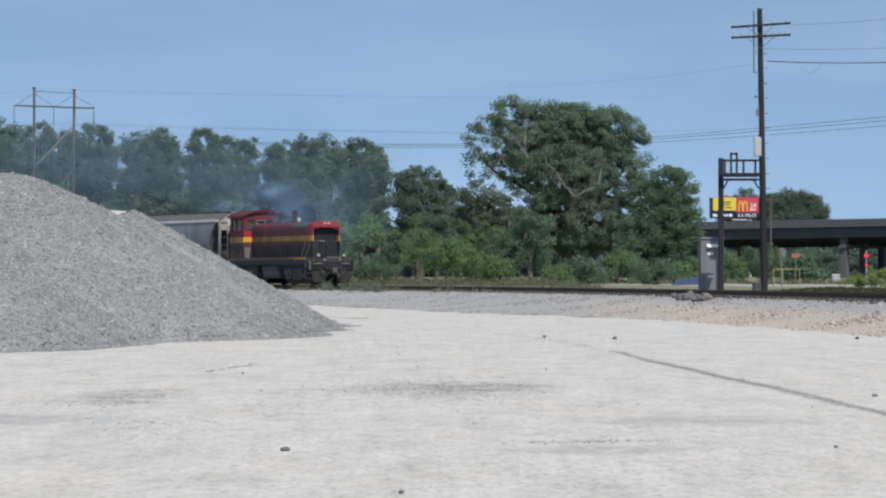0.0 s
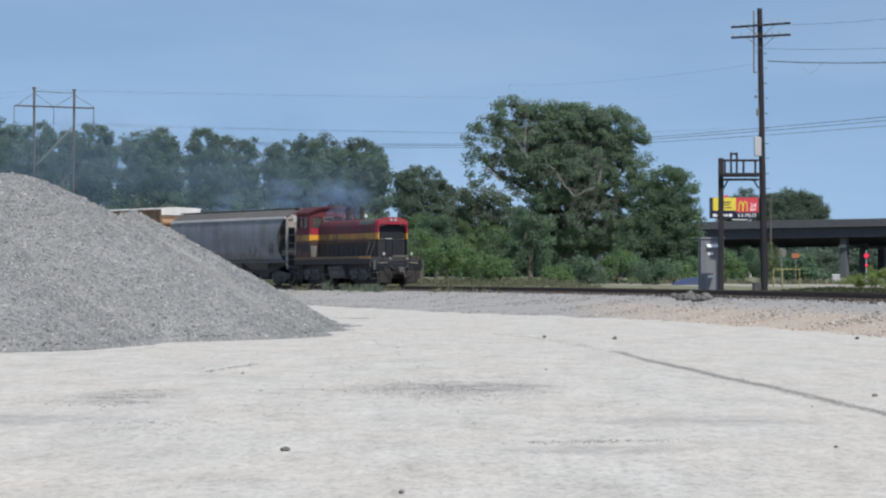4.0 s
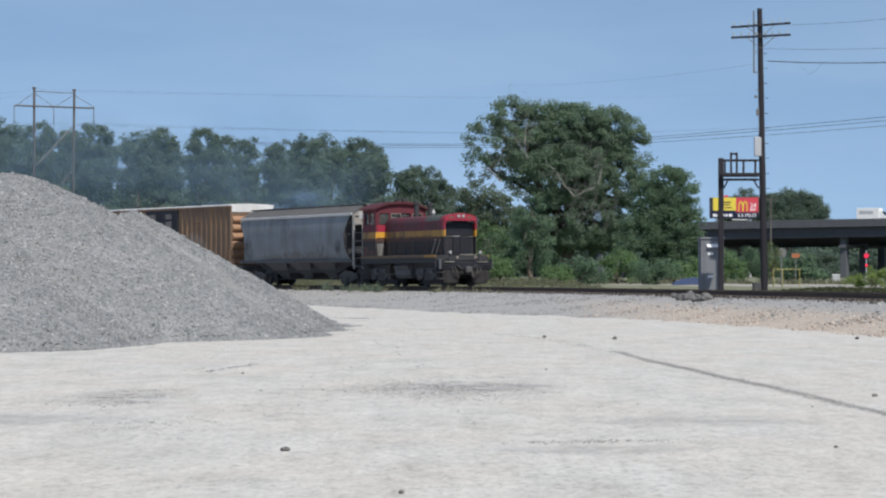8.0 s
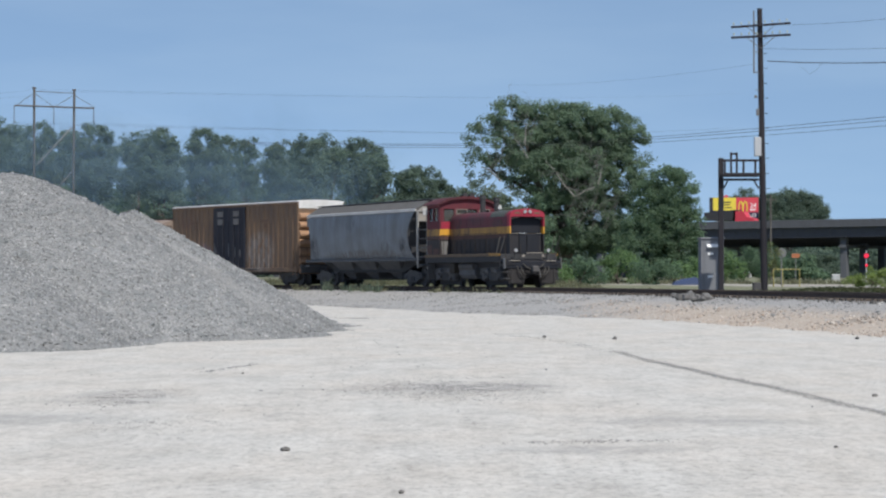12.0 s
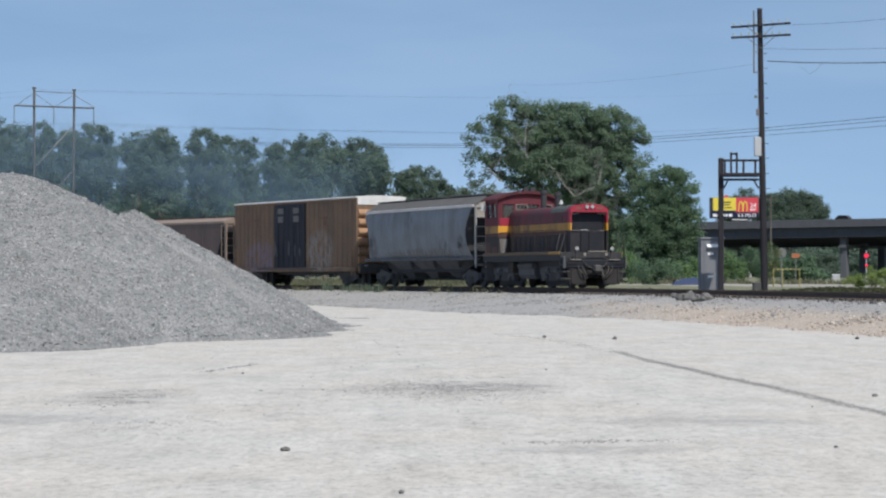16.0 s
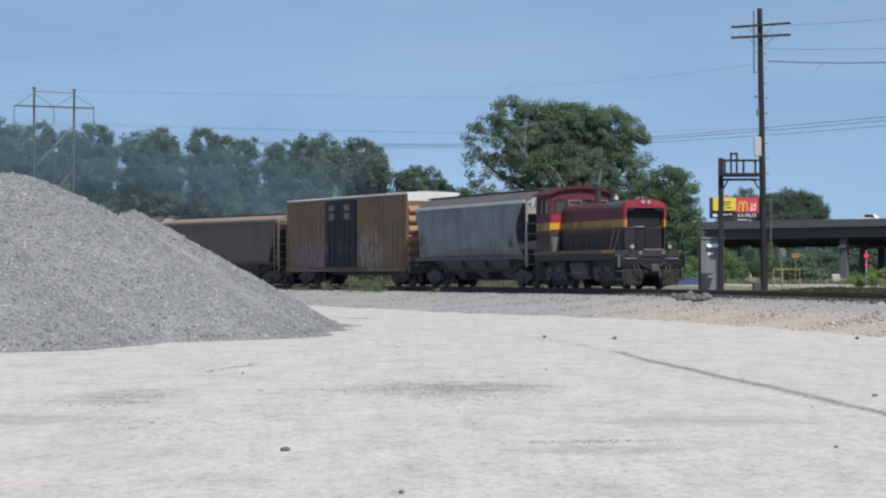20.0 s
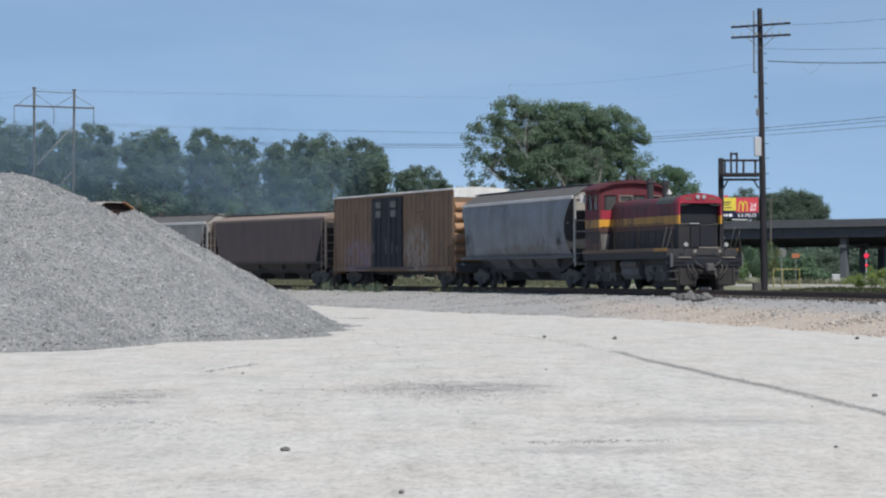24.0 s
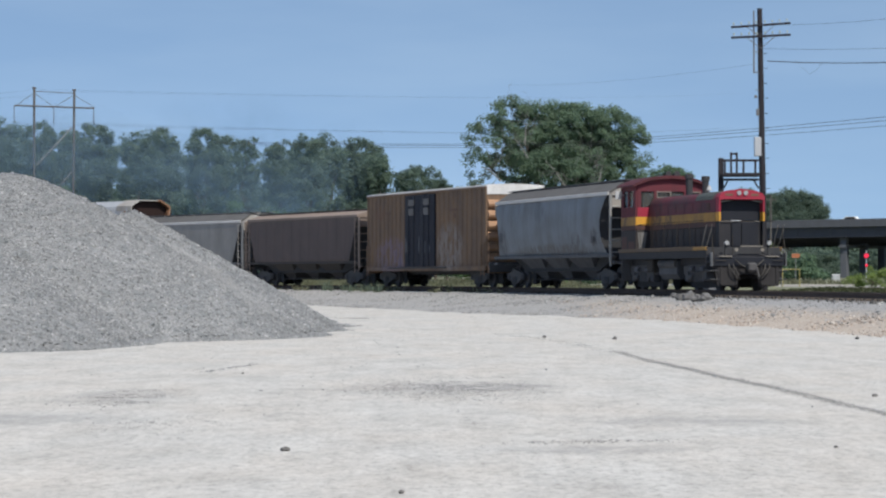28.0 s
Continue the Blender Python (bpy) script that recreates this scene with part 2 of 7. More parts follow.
M_DULLBLUE = painted("dull_blue_grey", (0.085, 0.088, 0.098), (0.06, 0.058, 0.058), 0.7, 0.8)
M_OLDSTENCIL = painted("old_stencil", (0.15, 0.085, 0.055), (0.09, 0.06, 0.045), 0.7, 0.8)
M_ROOFWHITE = painted("chalky_white_paint", (0.64, 0.64, 0.63), (0.36, 0.34, 0.31), 0.6, 0.7)
M_STANCHION = painted("chalky_handrail_paint", (0.22, 0.20, 0.17), (0.12, 0.10, 0.085), 0.6, 0.7)
M_TANROOF = painted("tan_roof_paint", (0.25, 0.195, 0.16), (0.14, 0.105, 0.085), 0.7, 0.8)
M_LOCOBLACK = painted("black_paint", (0.021, 0.022, 0.027), (0.050, 0.044, 0.042), 0.6, 0.65)
M_GRIME = painted("underframe_grime", (0.060, 0.061, 0.065), (0.104, 0.093, 0.085), 0.7, 0.9)
M_DARK = painted("dark_metal", (0.040, 0.041, 0.045), (0.065, 0.063, 0.062), 0.5, 0.8)
M_SCREEN = painted("radiator_screen", (0.014, 0.016, 0.022), (0.032, 0.033, 0.039), 0.5, 0.65, 0.1)
M_CABGLASS, _t, _b = material("cab_window_glass", 0.06)
_b.inputs["Base Color"].default_value = (0.05, 0.055, 0.055, 1)
_b.inputs["Alpha"].default_value = 0.42
_b.inputs["Specular IOR Level"].default_value = 0.2
M_GLASS, _t, _b = material("cab_glass", 0.08)
_b.inputs["Base Color"].default_value = (0.015, 0.018, 0.02, 1)
_b.inputs["Specular IOR Level"].default_value = 0.12
M_LAMP, _t, _b = material("lamp_lens", 0.15)
_b.inputs["Base Color"].default_value = (0.29, 0.29, 0.29, 1)
M_HOPPER = painted("grey_hopper_paint", (0.190, 0.215, 0.238), (0.088, 0.084, 0.083), 0.95, 0.65,
                   sprays=((-6.6, 2.15, 0.9, 0.8, (0.078, 0.082, 0.092)), (3.6, 1.9, 0.9, 0.6, (0.080, 0.080, 0.084)), (5.9, 2.1, 0.6, 0.6, (0.075, 0.076, 0.080)), (-1.2, 3.55, 0.8, 0.7, (0.105, 0.115, 0.130)), (0.5, 1.55, 6.5, 0.5, (0.10, 0.093, 0.088))))
M_HOPROOF = painted("pale_roof_paint", (0.34, 0.325, 0.30), (0.17, 0.145, 0.12), 0.75, 0.75)
M_BROWN = painted("brown_hopper_paint", (0.110, 0.078, 0.070), (0.060, 0.049, 0.046), 0.85, 0.75)
M_DARKROOF = painted("dark_roof_paint", (0.100, 0.098, 0.095), (0.062, 0.058, 0.055), 0.8, 0.9)
M_EAVE = painted("pale_eave_paint", (0.58, 0.57, 0.55), (0.34, 0.32, 0.30), 0.6, 0.7)
M_PALELADDER = painted("pale_ladder_paint", (0.30, 0.295, 0.28), (0.18, 0.17, 0.16), 0.6, 0.7)
M_PALEHOP = painted("pale_hopper_paint", (0.245, 0.240, 0.228), (0.13, 0.12, 0.115), 0.8, 0.7)
M_ORANGE = painted("orange_boxcar_paint", (0.192, 0.115, 0.062), (0.086, 0.060, 0.048), 0.95, 0.7,
                   sprays=((3.6, 1.9, 2.1, 1.5, (0.240, 0.200, 0.172)), (-4.7, 1.6, 2.6, 1.2, (0.182, 0.134, 0.168)), (-6.4, 3.9, 1.2, 0.5, (0.15, 0.085, 0.055))))
# the boxcar orange again, brightened for the sunlit ends
M_ORANGELIT = painted("sunlit_orange_paint", (0.33, 0.19, 0.105), (0.20, 0.115, 0.07), 0.7, 0.7)
M_DOORBLUE = painted("dark_blue_door", (0.016, 0.019, 0.030), (0.045, 0.040, 0.042), 0.6, 0.65)
M_RUST = painted("rust", (0.25, 0.125, 0.065), (0.15, 0.08, 0.05), 0.6, 0.85)
M_SHADERUST = painted("shaded_dark_rust", (0.024, 0.013, 0.011), (0.012, 0.009, 0.008), 0.6, 0.85)
M_CONCRETE = painted("concrete", (0.30, 0.29, 0.275), (0.17, 0.165, 0.155), 0.6, 0.9)
M_GIRDER = painted("girder_steel", (0.050, 0.054, 0.068), (0.034, 0.036, 0.042), 0.5, 0.7)
M_DECK = painted("weathered_parapet", (0.078, 0.084, 0.096), (0.052, 0.054, 0.060), 0.6, 0.9)
M_PIER = painted("dark_concrete", (0.095, 0.102, 0.115), (0.066, 0.069, 0.076), 0.6, 0.9)
M_LEAF_A = leaf_material("cottonwood_leaves", (0.116, 0.183, 0.118), (0.160, 0.241, 0.148))
M_LEAF_BIG = leaf_material("great_cottonwood_leaves", (0.144, 0.209, 0.144), (0.195, 0.277, 0.184))
# two paler, bluer leaf tones with distance haze mixed into the colour
M_LEAF_B = leaf_material("haze_tinted_far_leaves", (0.136, 0.197, 0.151), (0.180, 0.246, 0.183))
M_LEAF_FAR = leaf_material("haze_tinted_leaves", (0.123, 0.176, 0.138), (0.161, 0.222, 0.170))
M_LEAF_C = leaf_material("shrub_leaves", (0.129, 0.210, 0.100), (0.195, 0.299, 0.132))
M_LEAF_D = leaf_material("dull_leaves", (0.130, 0.172, 0.130), (0.202, 0.254, 0.179))
M_WEED = leaf_material("weed_blades", (0.10, 0.135, 0.055), (0.20, 0.225, 0.10))
M_DRYGRASS = leaf_material("dry_grass", (0.155, 0.165, 0.098), (0.265, 0.265, 0.168))
M_WEEDSHADE = leaf_material("shaded_weed_blades", (0.045, 0.06, 0.03), (0.11, 0.12, 0.06))
M_BUSH = leaf_material("fresh_leaves", (0.16, 0.23, 0.065), (0.28, 0.36, 0.12))
M_DULLGALV = painted("dull_zinc", (0.14, 0.145, 0.15), (0.10, 0.10, 0.10), 0.5, 0.6)
M_BARK = painted("bark", (0.10, 0.082, 0.065), (0.19, 0.165, 0.14), 0.6, 0.95)
M_TWIG = painted("grey_twig_bark", (0.15, 0.145, 0.138), (0.10, 0.095, 0.09), 0.5, 0.9)
M_DEADWOOD = painted("bare_dead_wood", (0.26, 0.25, 0.23), (0.18, 0.17, 0.155), 0.5, 0.9)
M_WIRE = painted("cable_sheath", (0.03, 0.03, 0.032), (0.05, 0.05, 0.05), 0.5, 0.6)
M_GLASSBLUE = painted("insulator_glass", (0.35, 0.42, 0.42), (0.25, 0.27, 0.27), 0.3, 0.2)
M_TYRE = painted("tyre_rubber", (0.02, 0.02, 0.02), (0.05, 0.05, 0.045), 0.5, 0.85)
M_BLUECAR = painted("blue_car_paint", (0.05, 0.075, 0.16), (0.06, 0.065, 0.09), 0.3, 0.35)
M_NAVY = painted("navy_print", (0.012, 0.016, 0.045), (0.02, 0.02, 0.04), 0.3, 0.6)
M_SIGNYEL = painted("yellow_print", (0.66, 0.53, 0.05), (0.55, 0.42, 0.07), 0.2, 0.5)
M_SIGNRED = painted("red_print", (0.56, 0.045, 0.070), (0.45, 0.06, 0.07), 0.2, 0.5)
M_ORSIGN = painted("orange_sign", (0.34, 0.12, 0.05), (0.22, 0.10, 0.05), 0.3, 0.5)
M_SAFEYEL = painted("safety_yellow", (0.36, 0.31, 0.09), (0.22, 0.20, 0.09), 0.4, 0.5)
M_BROWNLOAD = painted("brown_freight", (0.14, 0.085, 0.06), (0.08, 0.05, 0.04), 0.6, 0.8)
M_REDLAMP, _t, _b = material("red_lamp", 0.4)
_b.inputs["Base Color"].default_value = (0.5, 0.01, 0.03, 1)
_b.inputs["Emission Color"].default_value = (1.0, 0.03, 0.10, 1)
_b.inputs["Emission Strength"].default_value = 0.6


# ---- mesh helpers ----
class Solid:
    """Gathers vertices and faces of one part."""

    def __init__(self):
        self.v, self.f = [], []

    def add(self, verts, faces):
        n = len(self.v)
        self.v += [tuple(p) for p in verts]
        self.f += [tuple(i + n for i in f) for f in faces]
        return self

    def box(self, x0, x1, y0, y1, z0, z1, b=0.015):
        """A box with chamfered edges."""
        lo, hi = (min(x0, x1), min(y0, y1), min(z0, z1)), (max(x0, x1), max(y0, y1), max(z0, z1))
        b = min(b, *[(h - l) * 0.3 for l, h in zip(lo, hi)])
        verts, idx = [], {}
        for c in range(8):
            s = [(c >> k) & 1 for k in range(3)]
            for a in range(3):
                p = [hi[k] - (0 if k == a else b) if s[k] else lo[k] + (0 if k == a else b) for k in range(3)]
                idx[c, a] = len(verts)
                verts.append(p)
        faces = []
        for a in range(3):
            p, q = 1 << ((a + 1) % 3), 1 << ((a + 2) % 3)
            for s in (0, 1):
                base = (1 << a) * s
                faces.append([idx[base + k, a] for k in (0, p, p + q, q)][::1 if s else -1])
                eb = (1 << ((a + 1) % 3)) * s
                for s2 in (0, 1):
                    e = eb + (1 << ((a + 2) % 3)) * s2
                    a1, a2 = (a + 1) % 3, (a + 2) % 3
                    faces.append([idx[e, a1], idx[e + (1 << a), a1], idx[e + (1 << a), a2], idx[e, a2]][::1 if s == s2 else -1])
        for c in range(8):
            odd = bin(c).count("1") % 2
            faces.append([idx[c, k] for k in (0, 1, 2)][::1 if odd else -1])
        return self.add(verts, faces)

    def tube(self, p, q, r0, r1=None, n=10):
        p, q = Vector(p), Vector(q)
        r1 = r0 if r1 is None else r1
        d = (q - p).normalized()
        a = d.orthogonal().normalized()
        c = d.cross(a)
        verts = [e + (a * cos(2 * pi * i / n) + c * sin(2 * pi * i / n)) * r for e, r in ((p, r0), (q, r1)) for i in range(n)]
        faces = [(i, (i + 1) % n, n + (i + 1) % n, n + i) for i in range(n)]
        return self.add(verts, faces + [tuple(range(n))[::-1], tuple(range(n, 2 * n))])

    def sweep(self, pts, r, n=6):
        """A bent round bar through the points, in one piece."""
        pts = [Vector(p) for p in pts]
        verts, m = [], len(pts)
        for i, p in enumerate(pts):
            d = (pts[min(i + 1, m - 1)] - pts[max(i - 1, 0)]).normalized()
            up = Vector((0, 0, 1)) if abs(d.z) < 0.9 else Vector((1, 0, 0))
            a = d.cross(up).normalized()
            c = a.cross(d)
            verts += [p + (a * cos(2 * pi * k / n) + c * sin(2 * pi * k / n)) * r for k in range(n)]
        faces = [(i * n + k, i * n + (k + 1) % n, (i + 1) * n + (k + 1) % n, (i + 1) * n + k) for i in range(m - 1) for k in range(n)]
        return self.add(verts, faces + [tuple(range(n))[::-1], tuple(range((m - 1) * n, m * n))])

    def prism(self, profile, x0, x1, axis=0):
        """A polygon swept straight: profile in the other two axes, in order."""
        n = len(profile)
        verts = []
        for x in (x0, x1):
            for u, w in profile:
                p = [u, w]
                p.insert(axis, x)
                verts.append(p)
        faces = [(i, (i + 1) % n, n + (i + 1) % n, n + i) for i in range(n)]
        return self.add(verts, faces + [tuple(range(n))[::-1], tuple(range(n, 2 * n))])

    def ball(self, c, r, squash=(1, 1, 1), u=10, w=6):
        verts = [(c[0], c[1], c[2] - r * squash[2])]
        for j in range(1, w):
            for i in range(u):
                a, e = 2 * pi * i / u, pi * j / w
                verts.append((c[0] + r * squash[0] * sin(e) * cos(a), c[1] + r * squash[1] * sin(e) * sin(a), c[2] - r * squash[2] * cos(e)))
        verts.append((c[0], c[1], c[2] + r * squash[2]))
        faces = [(0, 1 + (i + 1) % u, 1 + i) for i in range(u)]
        for j in range(w - 2):
            for i in range(u):
                a, c2 = 1 + j * u, 1 + (j + 1) * u
                faces.append((a + i, a + (i + 1) % u, c2 + (i + 1) % u, c2 + i))
        last = len(verts) - 1
        a = 1 + (w - 2) * u
        faces += [(a + i, a + (i + 1) % u, last) for i in range(u)]
        return self.add(verts, faces)

    def mesh(self, name, fix=True):
        me = bpy.data.meshes.new(name)
        me.from_pydata(self.v, [], self.f)
        if fix:
            bm = bmesh.new()
            bm.from_mesh(me)
            bmesh.ops.recalc_face_normals(bm, faces=bm.faces)
            bm.to_mesh(me)
            bm.free()
        me.update()
        return me


def smooth(ob, angle=40):
    ob.data.polygons.foreach_set("use_smooth", [True] * len(ob.data.polygons))
    ob.data.set_sharp_from_angle(angle=radians(angle))
    return ob


def part(name, solid, mat, parent=None, label="", soft=False, fix=True):
    me = solid if isinstance(solid, bpy.types.Mesh) else solid.mesh(name, fix)
    if not me.materials:
        me.materials.append(mat)
    ob = new(name, me)
    if parent:
        ob.parent = parent
    if label:
        ob["label"] = label
    if soft:
        smooth(ob)
    return ob


def thing(name, m, label, category, group="", kind=""):
    ob = new(name)
    ob.matrix_world = m
    return tagged(ob, label, category, group, kind)


def bulk_mesh(name, verts, faces):
    """A mesh out of numpy arrays of points and equal-sided faces."""
    me = bpy.data.meshes.new(name)
    verts, faces = np.asarray(verts, dtype=np.float32), np.asarray(faces, dtype=np.int32)
    k = faces.shape[1]
    me.vertices.add(len(verts))
    me.vertices.foreach_set("co", verts.ravel())
    me.loops.add(faces.size)
    me.loops.foreach_set("vertex_index", faces.ravel())
    me.polygons.add(len(faces))
    me.polygons.foreach_set("loop_start", np.arange(0, faces.size, k, dtype=np.int32))
    me.update(calc_edges=True)
    return me


def pebbles(name, places, sizes, seed):
    """Many small angular stones in one mesh."""
    rng = np.random.default_rng(seed)
    n = len(places)
    base = np.array([(1, 0, 0), (-1, 0, 0), (0, 1, 0), (0, -1, 0), (0, 0, 1), (0, 0, -1)], dtype=float)
    tri = np.array([(0, 2, 4), (2, 1, 4), (1, 3, 4), (3, 0, 4), (2, 0, 5), (1, 2, 5), (3, 1, 5), (0, 3, 5)])
    v = base[None] * (0.6 + 0.7 * rng.random((n, 6, 1))) + rng.normal(0, 0.22, (n, 6, 3))
    a = rng.random(n) * 6.283
    c, s = np.cos(a)[:, None], np.sin(a)[:, None]
    v = np.stack([v[..., 0] * c - v[..., 1] * s, v[..., 0] * s + v[..., 1] * c, v[..., 2] * 0.75], -1)
    v = v * np.asarray(sizes)[:, None, None] + np.asarray(places)[:, None, :]
    f = (tri[None] + (np.arange(n) * 6)[:, None, None]).reshape(-1, 3)
    return bulk_mesh(name, v.reshape(-1, 3), f)


# ---- the railway line ----
CREST = 0.92


def heading(s):
    """Turn of the line at s metres along it, in radians to the right of the picture's plane."""
    q = min(max(s, -30.0), 45.0)
    return 1.17959 + 0.005859 * q - 3.756e-5 * q * q + (0.0050 * (max(s, -75.0) + 30.0) if s < -30 else 0.0) + (0.0025 * (s - 45.0) if s > 45 else 0.0)


def build_line():
    pts, step = {}, 0.5
    x, y = 0.0, 126.08
    pts[0] = (x, y)
    for i in range(1, 260):
        a = heading((i - 0.5) * step)
        x, y = x + cos(a) * step, y - sin(a) * step
        pts[i] = (x, y)
    x, y = 0.0, 126.08
    for i in range(-1, -420, -1):
        a = heading((i + 0.5) * step)
        x, y = x - cos(a) * step, y + sin(a) * step
        pts[i] = (x, y)
    return pts


LINE = build_line()


def line_at(s):
    """x, y, z of the rail head's centre line."""
    i = math.floor(s * 2)
    f = s * 2 - i
    (ax, ay), (bx, by) = LINE[i], LINE[i + 1]
    return Vector((ax + (bx - ax) * f, ay + (by - ay) * f, CREST + 0.0011 * s))


def beside(s, d, z=0.0):
    """A point d metres towards the camera's side of the line, z over the rail head."""
    a = heading(s)
    p = line_at(s)
    return Vector((p.x - d * sin(a), p.y - d * cos(a), p.z + z))


LINE_XY = np.array([LINE[i] for i in range(-400, 258)])
LINE_S = np.arange(-400, 258) * 0.5
LINE_N = np.array([(-sin(heading(s)), -cos(heading(s))) for s in LINE_S])


def track_distance(x, y):
    x, y = np.asarray(x, float).ravel(), np.asarray(y, float).ravel()
    out, at = np.empty(len(x)), np.empty(len(x))
    for k in range(0, len(x), 4000):
        dx, dy = x[k:k + 4000, None] - LINE_XY[None, :, 0], y[k:k + 4000, None] - LINE_XY[None, :, 1]
        i = np.argmin(dx * dx + dy * dy, 1)
        r = np.arange(len(i))
        side = np.sign(dx[r, i] * LINE_N[i, 0] + dy[r, i] * LINE_N[i, 1])
        out[k:k + 4000], at[k:k + 4000] = side * np.hypot(dx[r, i], dy[r, i]), LINE_S[i]
    return out, at


def bank_foot(s):
    """Distance from the line at which its stone bank ends on the yard."""
    return np.interp(s, (26.0, 46.0), (8.8, 5.5))


def ground_height(d, s):
    zr = CREST + 0.0011 * np.clip(s, -60, 60)
    top = zr - 0.24
    t = np.clip((d - 1.9) / (bank_foot(s) - 1.9), 0, 1)
    near = top * (1 - t) ** 1.25
    return np.where(d > 1.9, near, np.where(d < -2.2, top + np.clip((-d - 2.2) / 4, 0, 1) * 0.20, top))


def ground_z(x, y):
    d, s = track_distance([x], [y])
    return float(ground_height(d, s)[0])


# ---- ground, piles, track ----
def spread(lo, hi, step, out_lo, out_hi, grow=1.35):
    a = list(np.arange(lo, hi + step / 2, step))
    d = step
    while a[-1] < out_hi:
        d *= grow
        a.append(min(a[-1] + d, out_hi))
    d = step
    while a[0] > out_lo:
        d *= grow
        a.insert(0, max(a[0] - d, out_lo))
    return np.array(a)


def build_ground():
    xs, ys = spread(-24, 28, 0.5, -4200, 4200), spread(14, 150, 0.5, -300, 4600)
    gx, gy = np.meshgrid(xs, ys)
    d, s = track_distance(gx, gy)
    z = ground_height(d, s)
    fine = np.array([noise.noise((x * 0.35, y * 0.35, 0)) + 0.5 * noise.noise((x * 1.1, y * 1.1, 3)) for x, y in zip(gx.ravel(), gy.ravel())])
    far = np.clip((np.abs(gx.ravel()) - 60) / 60, 0, 1)
    amp = np.where(d > bank_foot(s), 0.018, np.where(d > 1.9, 0.035, np.where(d > -2.2, 0.01, 0.06)))
    z = z + fine * amp * (1 - far)
    ny, nx = gx.shape
    idx = np.arange(nx * ny).reshape(ny, nx)
    faces = np.stack([idx[:-1, :-1], idx[:-1, 1:], idx[1:, 1:], idx[1:, :-1]], -1).reshape(-1, 4)
    me = bulk_mesh("ground", np.stack([gx.ravel(), gy.ravel(), z], -1), faces)
    at = me.attributes.new("track_distance", "FLOAT", "POINT")
    even = np.where(d > 2, 2 + (d - 2) * 7 / (bank_foot(s) - 2), d)
    at.data.foreach_set("value", even.astype(np.float32))
    me.materials.append(M_GROUND)
    me.polygons.foreach_set("use_smooth", np.ones(len(faces), dtype=bool))
    ob = new("ground", me)
    tagged(ob, "pale crushed-limestone yard rising to a stone bank and rough grass", "ground", kind="structure")


build_ground()


# the gravel heap's cones: centre x, y, top, slope, roundness of the top
CONES = ((-11.5, 62.7, 4.22, 0.575, 1.3), (-14.6, 54.5, 4.0, 0.56, 1.2), (-8.75, 67.2, 3.36, 0.568, 0.18), (-6.75, 72.6, 0.88, 0.24, 0.4))


def heap_height(x, y):
    best = None
    for k, (cx, cy, top, slope, soft_top) in enumerate(CONES):
        r, a = np.hypot(x - cx, y - cy), np.arctan2(y - cy, x - cx)
        r = r * (1 + 0.02 * np.sin(3 * a + k) + 0.012 * np.sin(7 * a + 2 * k))
        h = top - slope * (np.sqrt(r * r + soft_top ** 2) - soft_top)
        best = h if best is None else np.logaddexp(best * 45, h * 45) / 45
    foot = 0.12
    h = np.where(best > foot, best, foot * np.exp(np.clip((best - foot) / foot, -9, 0)) - 0.05)
    rough = np.array([noise.noise((p * 0.7, q * 0.7, 9)) * 0.05 + noise.noise((p * 2.5, q * 2.5, 5)) * 0.03 for p, q in zip(np.ravel(x), np.ravel(y))]).reshape(np.shape(h))
    return h + rough * np.clip(h * 2, 0, 1)


